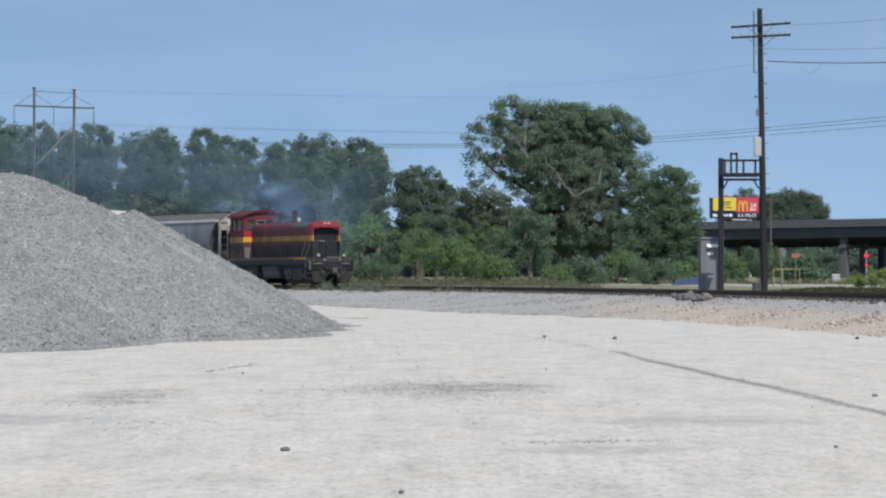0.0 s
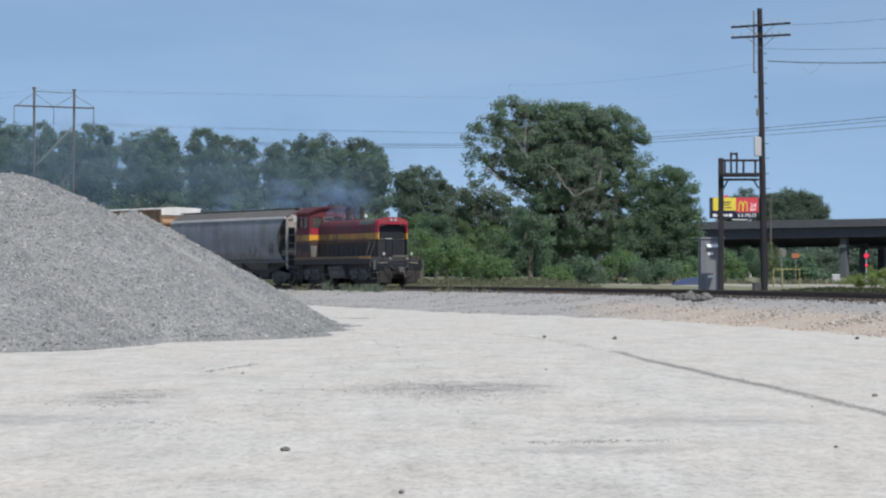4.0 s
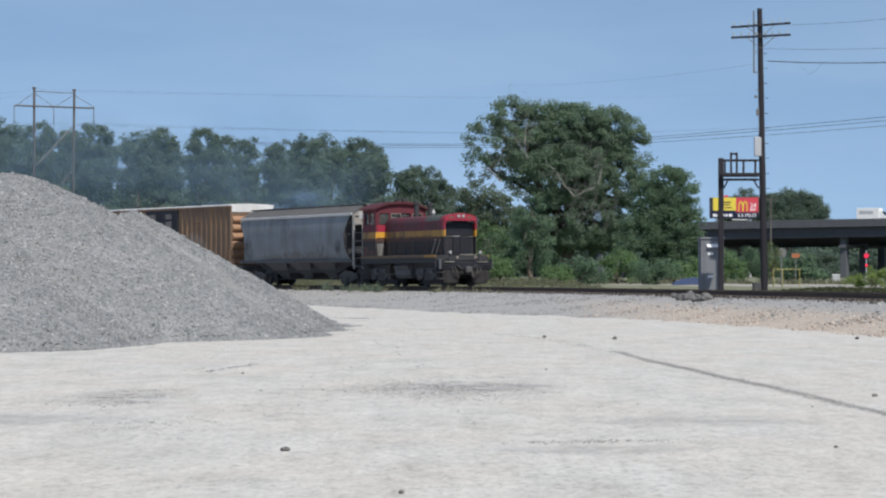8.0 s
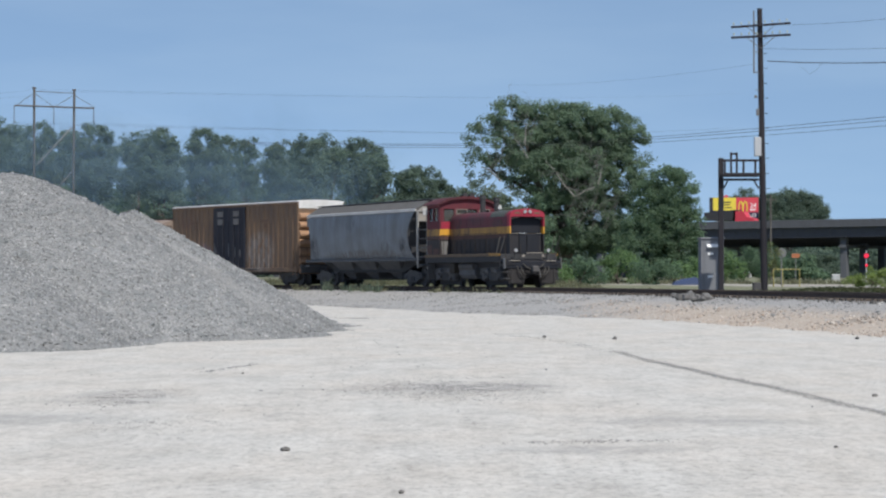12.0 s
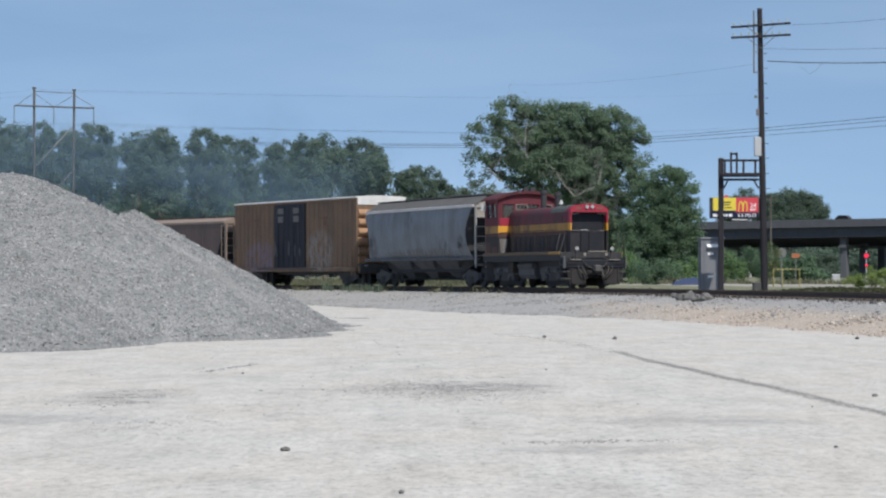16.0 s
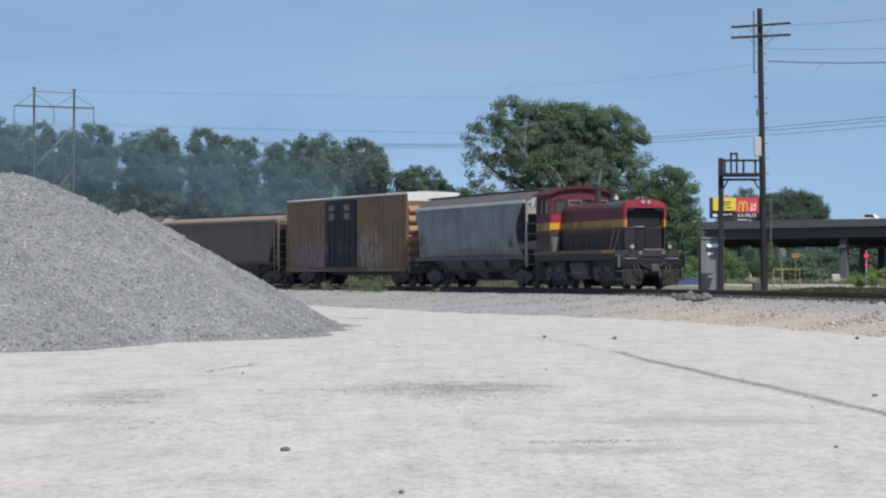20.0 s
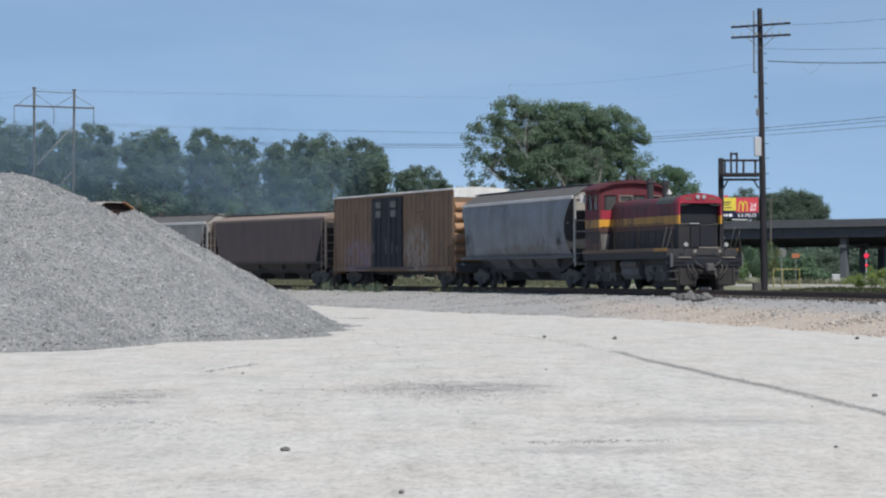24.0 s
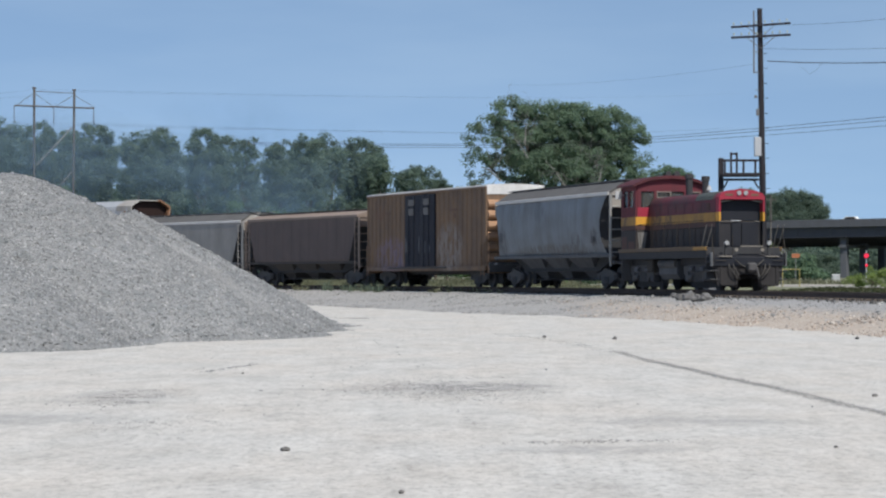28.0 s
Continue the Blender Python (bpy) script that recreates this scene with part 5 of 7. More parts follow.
def autorack():
    half = 13.0
    car = thing("autorack_car", pose(0, 0, 0), "tall silver autorack car with rust-brown end doors", "autorack", "freight cars of the train")
    part("floor", Solid().box(-half, half, -1.5, 1.5, 0.85, 1.2, 0.03), M_RUST, car)
    for y in (-1.52, 1.52):
        for i in range(16):
            a = -half + 0.55 + i * (2 * half - 1.1) / 16
            part("side_panel", Solid().box(a + 0.05, a + (2 * half - 1.1) / 16 - 0.05, y - 0.03, y + 0.03, 1.25, 5.05, 0.01), M_ALUM, car)
        for i in range(17):
            a = -half + 0.55 + i * (2 * half - 1.1) / 16
            part("side_post", Solid().box(a - 0.06, a + 0.06, y * 1.015 - 0.05, y * 1.015 + 0.05, 1.2, 5.1, 0.01), M_ALUM, car)
    rf = [(-1.56, 5.02), (1.56, 5.02), (1.50, 5.22), (0.8, 5.60), (0, 5.66), (-0.8, 5.60), (-1.50, 5.22)]
    part("roof", Solid().prism(rf, -half + 1.7, half - 1.7), M_ALUM, car, "silver corrugated roof")
    for sx in (-1, 1):
        hood = [(-1.58, 4.9), (-1.58, 5.24), (-0.85, 5.66), (0.85, 5.66), (1.58, 5.24), (1.58, 4.9), (1.50, 4.9), (1.50, 5.19), (0.82, 5.59), (-0.82, 5.59), (-1.50, 5.19), (-1.50, 4.9)]
        part("end_frame", Solid().prism(hood, sx * (half - 1.75), sx * half), M_HOPROOF, car, "cream end frame")
        for y in (-1.5, 1.5):
            part("corner_post", Solid().box(sx * half - 0.9, sx * half, y - 0.08, y + 0.08, 1.2, 4.92, 0.02), M_RUST, car, "orange corner post")
        part("rim", Solid().prism([(1.59, 4.92), (1.59, 5.25), (0.86, 5.675), (0.6, 5.675), (0.6, 5.60), (0.82, 5.585), (1.49, 5.19), (1.49, 4.92)], sx * (half - 1.0), sx * (half + 0.01)), M_RUST, car, "orange rim")
        # brown door with the shade of its recess put into the colour
        door = [(-1.42, 1.2), (1.42, 1.2), (1.49, 5.17), (0.80, 5.57), (-0.80, 5.57), (-1.49, 5.17)]
        part("end_door", Solid().prism(door, sx * (half - 0.45), sx * (half - 0.35)), M_SHADERUST, car, "rust-brown end door, darkened with its shade")
        coupler(car, sx * (half + 0.3), sx)
        freight_truck(car, sx * (half - 3.3))
    return car


LOCO = locomotive()
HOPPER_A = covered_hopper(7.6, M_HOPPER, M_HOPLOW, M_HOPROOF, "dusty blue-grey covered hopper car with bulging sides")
bars(HOPPER_A, "stencil", M_DULLBLUE, -1.60, [(-6.9, -6.45, 2.15, 2.6), (5.6, 5.9, 1.95, 2.25)], "dark worn stencil")
BOX = boxcar()
HOPPER_B = covered_hopper(7.55, M_BROWN, M_BROWNLOW, M_TANROOF, "dark brown covered hopper car with straight ribbed sides", False, True)
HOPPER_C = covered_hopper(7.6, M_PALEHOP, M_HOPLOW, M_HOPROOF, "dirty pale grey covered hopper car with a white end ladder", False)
RACK = autorack()
# each car with its middle's distance behind the train's datum and half its bogie spacing
TRAIN = ((LOCO, 7.9, 3.3), (HOPPER_A, 22.35, 6.15), (BOX, 39.97, 6.50), (HOPPER_B, 57.4, 6.1), (HOPPER_C, 73.7, 6.15), (RACK, 94.0, 9.7))


# ---- trees and shrubs ----
K = 4230.0


def spot(px, d):
    """x of the sight line px at depth d."""
    return (px - 784.0) * d / K


def level(py, d):
    """Height of the sight line py at depth d."""
    return 1.6 + (484.4 - py) * d / K


def leaf_cloud(name, lobes, leaf, per_m3, seed, clump=0.8, per_clump=70, shell=0.55, gap=0.0):
    """Leaves as small quads on many clumps; lobes are x, y, z and three radii each."""
    rng = np.random.default_rng(seed)
    out, face = [], []
    for cx, cy, cz, rx, ry, rz in lobes:
        n = max(5, int(per_m3 * rx * ry * rz * 4.19))
        u = rng.normal(size=(n, 3))
        u /= np.linalg.norm(u, axis=1)[:, None]
        r = rng.uniform(shell, 1.0, n) ** 0.6
        c = np.stack([cx + u[:, 0] * rx * r, cy + u[:, 1] * ry * r, cz + u[:, 2] * rz * r], -1)
        if gap:
            c = c[rng.random(n) > gap]
        for p in c:
            m = int(per_clump * rng.uniform(0.6, 1.3))
            k = clump * rng.uniform(0.6, 1.35)
            w = rng.normal(size=(m, 3))
            w /= np.linalg.norm(w, axis=1)[:, None]
            w *= (k * rng.random(m) ** 0.45)[:, None] * np.array([1.0, 1.0, 0.72])
            out.append(p + w)
            lobe_out = (p - np.array([cx, cy, cz])) / np.array([rx, ry, rz])
            face.append(w / k + 0.5 * lobe_out + np.array([0, 0, 0.45]))
    pts, face = np.concatenate(out), np.concatenate(face)
    n = len(pts)
    face = face / np.linalg.norm(face, axis=1)[:, None] + 0.75 * rng.normal(size=(n, 3))
    a = np.cross(face, rng.normal(size=(n, 3)))
    a /= np.linalg.norm(a, axis=1)[:, None]
    b = np.cross(face, a)
    b /= np.linalg.norm(b, axis=1)[:, None]
    s = (leaf * rng.uniform(0.55, 1.25, n))[:, None]
    a, b = a * s, b * s * 0.72
    quad = np.stack([pts - a, pts + b * 0.9, pts + a, pts - b * 0.9], 1)
    return bulk_mesh(name, quad.reshape(-1, 3), np.arange(n * 4).reshape(-1, 4))


def limb(sd, p, q, r0, r1, rng, bends=4):
    p, q = Vector(p), Vector(q)
    last, n = p, bends
    for i in range(1, n + 1):
        f = i / n
        j = (q - p).length * 0.05 * (0 if i == n else 1)
        nxt = p.lerp(q, f) + Vector((rng.uniform(-j, j), rng.uniform(-j, j), rng.uniform(-j, j) + 0.06 * (q - p).length * sin(pi * f)))
        sd.tube(last, nxt, r0 + (r1 - r0) * (f - 1 / n), r0 + (r1 - r0) * f, 7)
        last = nxt


def tree(name, label, foot_px, d, lobes_px, mat, seed, leaf=0.28, per_m3=0.10, clump=0.85, per_clump=60, trunk_r=0.35, group="", category="tree", forks=7, gap=0.0, depth=0.8):
    """A tree whose crown fills lobes given as sight lines: px, py and half width, half height."""
    rng = random.Random(seed)
    x0 = spot(foot_px, d)
    z0 = ground_z(x0, d)
    base = thing(name, pose(x0, d, z0), label, category, group)
    lobes = []
    for i, (px, py, hw, hh) in enumerate(lobes_px):
        rx = hw * d / K
        dy = rng.uniform(-0.35, 0.35) * rx
        lobes.append((spot(px, d) - x0, dy, level(py, d) - z0, rx, rx * depth, hh * d / K))
    part("crown", leaf_cloud("crown", lobes, leaf, per_m3, seed, clump, per_clump, 0.5, gap), mat, base)
    tr = Solid()
    top = max(l[2] for l in lobes)
    fork = Vector((rng.uniform(-0.3, 0.3), 0, top * 0.42))
    limb(tr, (0, 0, -0.15), fork, trunk_r, trunk_r * 0.7, rng, 5)
    for i in range(forks):
        l = lobes[i % len(lobes)]
        f = rng.uniform(0.35, 1.0)
        a = Vector((0, 0, 0)).lerp(fork, f)
        limb(tr, a, (l[0] + rng.uniform(-0.4, 0.4) * l[3], l[1] + rng.uniform(-0.4, 0.4) * l[4], l[2] + rng.uniform(-0.2, 0.6) * l[5]), trunk_r * 0.5, trunk_r * 0.10, rng, 5)
    part("trunk", tr, M_BARK, base, soft=True)
    return base


# the great cottonwood beyond the track
BIG = tree("cottonwood_tree", "huge spreading cottonwood with some dead limbs", 1005, 190,
           [(905, 216, 46, 44), (868, 252, 44, 46), (842, 293, 27, 27), (955, 220, 56, 42), (1018, 222, 66, 42), (1080, 232, 52, 42), (1122, 270, 34, 50), (1065, 224, 52, 38), (1108, 246, 38, 34), (985, 214, 52, 34), (1040, 270, 70, 50), (1005, 262, 84, 50), (950, 275, 60, 44), (1000, 310, 92, 56), (1082, 318, 66, 58), (915, 300, 42, 32), (1010, 390, 94, 62), (1085, 405, 62, 60), (960, 410, 60, 60)],
           M_LEAF_BIG, 101, 0.085, 1.75, 0.55, 125, 0.55, forks=14)
rng_d = random.Random(8)
for a, c in (((960, 290), (1012, 352)), ((1012, 352), (1045, 336)), ((930, 225), (925, 262)), ((905, 250), (930, 285)), ((850, 300), (885, 325)), ((1060, 300), (1052, 330))):
    p, q = [(spot(px, 190) - spot(1005, 190), -4.6, level(py, 190) - ground_z(spot(1005, 190), 190)) for px, py in (a, c)]
    dead = Solid()
    limb(dead, q, p, 0.055, 0.02, rng_d, 3)
    part("dead_limb", dead, M_DEADWOOD, BIG, "bare pale dead limb")

def bare_twigs(px0, px1, py0, py1, n, seed, label):
    """Leafless grey twigs standing out of the crown's near side."""
    rng = random.Random(seed)
    sd = Solid()
    for i in range(n):
        px, py = rng.uniform(px0, px1), rng.uniform(py0, py1)
        p = Vector((spot(px, 190) - spot(1005, 190), -4.4 + rng.uniform(-0.5, 1.2), level(py, 190) - ground_z(spot(1005, 190), 190)))
        a = rng.uniform(0.1, pi - 0.1)
        for j in range(5):
            b2 = a + rng.uniform(-0.6, 0.6)
            q = p + Vector((cos(b2), rng.uniform(-0.3, 0.3), sin(b2))) * rng.uniform(0.35, 0.9)
            sd.tube(p, q, 0.017 - 0.0025 * j, 0.0145 - 0.0025 * j, 5)
            c = b2 + rng.choice((-0.9, 0.9))
            sd.tube(q, q + Vector((cos(c), 0.1, sin(c))) * rng.uniform(0.3, 0.7), 0.008, 0.004, 4)
            p = q
    tagged(part("twig_tangle", sd, M_TWIG, BIG, label), kind="stuff")


bare_twigs(915, 950, 225, 270, 9, 81, "cluster of bare grey twigs")
bare_twigs(1010, 1070, 290, 350, 16, 82, "cluster of bare grey twigs")
bare_twigs(990, 1085, 365, 415, 18, 83, "dark leafless twigs low in the crown")
bare_twigs(845, 895, 285, 350, 10, 84, "cluster of bare grey twigs")

ROW = ((8, 214, 34, 60), (70, 216, 36, 70), (118, 228, 34, 60), (170, 220, 36, 70), (236, 232, 28, 60), (280, 228, 44, 66), (362, 226, 34, 66), (402, 236, 24, 60), (438, 236, 22, 58),
       (498, 248, 34, 52), (545, 240, 30, 58), (575, 236, 34, 56), (640, 246, 42, 60), (668, 268, 26, 40))
for i, (px, py, hw, hh) in enumerate(ROW):
    dd = 300 + (i * 37 % 5) * 6
    tree("cottonwood_tree", "tall cottonwood in a row, leaves tinted with distance haze", px, dd,
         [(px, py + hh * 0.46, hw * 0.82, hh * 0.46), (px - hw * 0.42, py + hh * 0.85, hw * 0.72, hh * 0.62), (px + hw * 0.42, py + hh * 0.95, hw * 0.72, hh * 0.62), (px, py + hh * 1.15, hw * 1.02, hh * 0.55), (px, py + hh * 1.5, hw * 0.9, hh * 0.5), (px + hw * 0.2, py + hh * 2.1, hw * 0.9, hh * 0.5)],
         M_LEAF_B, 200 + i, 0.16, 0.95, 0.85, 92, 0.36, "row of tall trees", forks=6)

tree("poplar_tree", "leafy tree beside the great cottonwood", 1190, 182, [(1185, 332, 46, 40), (1208, 350, 34, 40), (1150, 350, 34, 46), (1190, 400, 52, 52), (1140, 430, 52, 52), (1205, 440, 44, 48), (1165, 385, 44, 44)], M_LEAF_A, 301, 0.09, 2.4, 0.6, 120, 0.3)
tree("poplar_tree", "rounded tree showing over the line", 745, 230, [(740, 326, 44, 32), (772, 345, 30, 30), (718, 348, 24, 28), (748, 378, 48, 44), (805, 362, 30, 34), (790, 400, 46, 40), (738, 410, 40, 40)], M_LEAF_FAR, 302, 0.11, 2.2, 0.65, 112, 0.3)
tree("poplar_tree", "dull green tree with thin foliage", 850, 205, [(845, 345, 32, 26), (872, 350, 26, 26), (900, 362, 30, 34), (820, 372, 30, 34), (850, 395, 48, 40), (895, 400, 40, 40), (880, 430, 44, 40)], M_LEAF_D, 303, 0.10, 1.9, 0.65, 120, 0.25, gap=0.05)
tree("cedar_tree", "dense dark green tree in front of the cottonwood", 940, 172, [(940, 372, 26, 26), (938, 405, 38, 34), (942, 445, 48, 42), (915, 470, 34, 24)], M_LEAF_A, 304, 0.085, 1.2, 0.6, 190, 0.22)
tree("poplar_tree", "tree behind the overpass", 1395, 540, [(1386, 366, 30, 30), (1415, 368, 36, 32), (1440, 376, 26, 30), (1372, 380, 30, 30), (1322, 362, 30, 26), (1300, 374, 26, 26), (1340, 376, 28, 26), (1362, 370, 26, 26), (1352, 388, 40, 26), (1310, 392, 40, 26), (1395, 395, 66, 34)], M_LEAF_FAR, 305, 0.18, 0.5, 1.15, 120, 0.5)
SHRUBS = ((770, 405, 48, 50, 190), (845, 415, 50, 48, 188), (735, 412, 40, 44, 192), (895, 420, 40, 44, 186), (640, 400, 44, 42, 300), (600, 415, 40, 40, 290), (704, 442, 46, 28, 180), (740, 425, 40, 32, 172), (790, 440, 46, 36, 168), (660, 465, 40, 26, 165), (830, 455, 44, 30, 170), (880, 470, 36, 24, 160), (1030, 468, 46, 30, 160), (985, 480, 30, 18, 158),
          (1095, 462, 40, 34, 168), (1160, 470, 42, 26, 160), (1215, 470, 34, 30, 165), (1318, 455, 42, 34, 200), (1362, 452, 40, 32, 215), (1420, 470, 46, 26, 260), (1285, 465, 34, 32, 190), (560, 400, 50, 46, 300), (500, 400, 50, 46, 310), (430, 385, 56, 50, 318), (350, 380, 56, 50, 320), (270, 375, 56, 50, 322), (190, 370, 56, 50, 320), (110, 365, 56, 50, 322), (30, 360, 56, 50, 320), (620, 405, 40, 40, 296), (1440, 460, 48, 34, 480), (1500, 462, 46, 34, 490), (1555, 460, 50, 36, 480), (1395, 462, 40, 30, 485), (1470, 466, 40, 30, 500))
for i, (px, py, hw, hh, d) in enumerate(SHRUBS):
    tree("shrub", "dull green shrub beyond the overpass" if d > 450 else "bright leafy shrub at the wood's edge" if i % 3 and px < 1200 else "dark leafy shrub at the wood's edge", px, d,
         [(px, py + 4, hw * 0.75, hh * 0.7), (px - hw * 0.5, py + hh * 0.4, hw * 0.55, hh * 0.6), (px + hw * 0.5, py + hh * 0.35, hw * 0.55, hh * 0.6), (px, py + hh * 0.7, hw, hh * 0.5)],
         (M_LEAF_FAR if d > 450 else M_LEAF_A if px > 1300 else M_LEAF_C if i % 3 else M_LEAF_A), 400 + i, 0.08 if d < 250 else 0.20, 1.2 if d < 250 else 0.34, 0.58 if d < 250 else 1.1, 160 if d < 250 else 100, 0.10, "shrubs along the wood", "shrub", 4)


def far_woods():
    rng = np.random.default_rng(77)
    lobes = []
    for i in range(70):
        px = -60 + i * 25 + rng.uniform(-8, 8)
        d = rng.uniform(560, 640)
        h = rng.uniform(52, 66) + (10 if px > 1330 else 0) + (105 if px < 560 else (70 if px < 690 else 0))
        lobes.append((spot(px, d), d, level(488 - h * 0.45, d), 3.4, 4.0, h * 0.55 * d / K))
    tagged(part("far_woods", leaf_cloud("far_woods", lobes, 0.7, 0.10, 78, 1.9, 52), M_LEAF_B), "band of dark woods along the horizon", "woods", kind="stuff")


far_woods()


def weeds(name, n, s_range, d_range, height, seed, mat, label, cond=None):
    """Upright blades and stalks in tufts."""
    rng = np.random.default_rng(seed)
    s, d = rng.uniform(*s_range, n), rng.uniform(*d_range, n)
    pts = np.array([beside(a, b) for a, b in zip(s, d)])
    dd, ss = track_distance(pts[:, 0], pts[:, 1])
    pts[:, 2] = ground_height(dd, ss) - 0.02
    tall = 0.5 + 0.9 * np.clip(np.array([noise.noise((p[0] * 0.5, p[1] * 0.5, seed)) for p in pts]) + 0.35, 0, 1)
    if cond is not None:
        k = cond(pts, dd)
        pts, tall = pts[k], tall[k]
    m = 9
    n = len(pts)
    base = np.repeat(pts, m, 0) + np.concatenate([rng.normal(0, 0.09, (n * m, 2)), np.zeros((n * m, 1))], 1)
    h = np.repeat(tall, m) * height * rng.uniform(0.4, 1.2, n * m)
    lean = rng.normal(0, 0.33, (n * m, 2)) * h[:, None]
    a = rng.uniform(0, pi, n * m)
    w = np.stack([np.cos(a), np.sin(a), np.zeros(n * m)], -1) * (0.012 + 0.022 * rng.random(n * m))[:, None]
    tip = base + np.concatenate([lean, h[:, None]], 1)
    mid = base + np.concatenate([lean * 0.35, h[:, None] * 0.6], 1)
    quad = np.stack([base - w * 0.6, base + w * 0.6, mid + w, tip, mid - w], 1)
    me = bulk_mesh(name, quad.reshape(-1, 3), np.arange(n * m * 5).reshape(-1, 5))
    tagged(part(name, me, mat), label, "weeds", kind="stuff")


weeds("trackside_weeds", 1500, (-40, 60), (-9.5, -3.0), 0.20, 21, M_DRYGRASS, "rough dry weeds growing beside the ties", lambda p, d: (p[:, 0] < 8) | (d > -3.6))
# weeds coloured dark so that they hold the shade beside the rails too
weeds("lane_weeds", 3600, (30, 75), (-9, -2.6), 0.17, 24, M_WEEDSHADE, "low weeds between the rails and the lane, darkened with shade", lambda p, d: p[:, 0] > 7)
weeds("clump_weeds", 190, (-12, 14), (1.7, 2.6), 0.60, 25, M_LEAF_D, "green weed clumps beside the near rail", lambda p, d: (p[:, 0] > -8.5) & (p[:, 0] < -3.2) & np.array([noise.noise((q[0] * 0.9, q[1] * 0.9, 6)) > 0.05 for q in p]))
weeds("near_weeds", 170, (-30, 14), (1.5, 2.4), 0.30, 22, M_DRYGRASS, "scattered weeds along the near rail", lambda p, d: np.array([noise.noise((q[0] * 0.4, q[1] * 0.4, 4)) > -0.05 for q in p]))
weeds("verge_grass", 7500, (-60, 60), (-44, -8), 0.42, 23, M_DRYGRASS, "tall rough grass in front of the wood", lambda p, d: (p[:, 0] < 7.5) | (d < -37))
tree("bush", "fresh light green bush beside the lane", 1540, 122, [(1540, 494, 32, 15), (1516, 498, 20, 11), (1566, 493, 26, 15), (1548, 483, 20, 10)], M_BUSH, 500, 0.045, 9.0, 0.26, 130, 0.04, "", "shrub", 3)


tree("bush", "thin yellow-green bush beside the pole", 1369, 128, [(1367, 440, 8, 14), (1374, 452, 10, 14), (1364, 462, 10, 14), (1372, 480, 12, 16)], M_WEED, 501, 0.05, 16.0, 0.22, 40, 0.03, "", "shrub", 3)


# ---- pole, signal frame, cabinet ----
def utility_pole():
    x, y = spot(1353, 98.5), 98.5
    z = ground_z(x, y)
    pole = thing("utility_pole", pose(x, y, z), "dark creosoted wooden utility pole with two crossarms", "utility pole")
    top = level(15, 98.5) - z
    lean = spot(1345, 98.5) - x
    part("mast", Solid().tube((0, 0, -0.4), (lean, 0, top), 0.150, 0.105, 16), M_POLE, pole, soft=True)
    for py, k in ((45.5, 0), (65, 1)):
        zz = level(py, 98.5) - z
        xc = lean * zz / top
        arm = Solid().box(-1.22, 1.22, -0.05, 0.05, -0.042, 0.042, 0.01)
        ob = part("crossarm", arm, M_POLE, pole)
        ob.location, ob.rotation_euler = (xc, -0.2, zz), (0, radians(-2.9 + 1.2 * k), radians(-12))
        for i in range(8):
            u = -1.1 + i * 0.31 if i < 4 else 0.18 + (i - 4) * 0.3
            ins = Solid().tube((u, 0, 0.04), (u, 0, 0.12), 0.015, 0.015, 6).tube((u, 0, 0.11), (u, 0, 0.19), 0.045, 0.03, 8)
            part("insulator", ins, M_GLASSBLUE, ob)
        br = Solid()
        for s in (-1, 1):
            br.tube((s * 0.55, -0.02, -0.05), (0.0, 0.05, -0.5), 0.014, 0.014, 5)
        part("brace", br, M_DULLGALV, ob)
    # conduit, steps and small fittings on the side
    cd = Solid().tube((lean * 0.98 - 0.25, -0.05, level(130, 98.5) - z), (lean - 0.25, -0.05, top - 0.1), 0.03, 0.03, 8)
    for py in (60, 92, 128):
        zz = level(py, 98.5) - z
        cd.box(lean - 0.27, lean - 0.05, -0.07, -0.03, zz - 0.02, zz + 0.02, 0.004)
    part("conduit", cd, M_DULLGALV, pole)
    cd2 = Solid().tube((-0.22, -0.05, level(235, 98.5) - z), (-0.2, -0.05, level(160, 98.5) - z), 0.025, 0.025, 8)
    cd2.tube((-0.2, -0.05, level(160, 98.5) - z), (-0.38, -0.05, level(159, 98.5) - z), 0.015, 0.015, 6).box(-0.42, -0.3, -0.1, 0.0, level(174, 98.5) - z, level(169, 98.5) - z)
    cd2.box(-0.34, -0.22, -0.1, 0.0, level(205, 98.5) - z, level(193, 98.5) - z)
    part("conduit", cd2, M_DULLGALV, pole)
    part("equipment_box", Solid().box(-0.42, -0.14, -0.16, 0.1, level(277, 98.5) - z, level(243, 98.5) - z, 0.02), M_GALV, pole, "pale grey equipment box")
    for i in range(16):
        zz = 1.2 + i * 0.62
        part("pole_step", Solid().tube((lean * zz / top + 0.14, -0.08 if i % 2 else 0.08, zz), (lean * zz / top + 0.27, -0.08 if i % 2 else 0.08, zz), 0.014, 0.014, 6), M_POLE, pole)
    part("ground_box", Solid().box(-0.48, -0.16, -0.2, 0.15, 0.02, 0.42, 0.02), M_GRIME, pole, "small dark junction box")
    # signal frame: second leg, platform, rails
    fx, fy = spot(1276, 98.0), 98.0
    fz = ground_z(fx, fy)
    fr = thing("signal_gantry", pose(fx, fy, fz), "rusty steel platform carried on a leg beside the pole", "signal gantry")
    t1 = level(280, 98) - fz
    part("leg", Solid().box(-0.10, 0.10, -0.10, 0.10, -0.3, t1, 0.015), M_POLE, fr)
    reach = spot(1343, 98) - fx
    zt, zb = level(284, 98) - fz, level(309, 98) - fz
    part("top_rail", Solid().box(-0.06, reach, -0.05, 0.05, zt - 0.05, zt + 0.04, 0.01), M_POLE, fr)
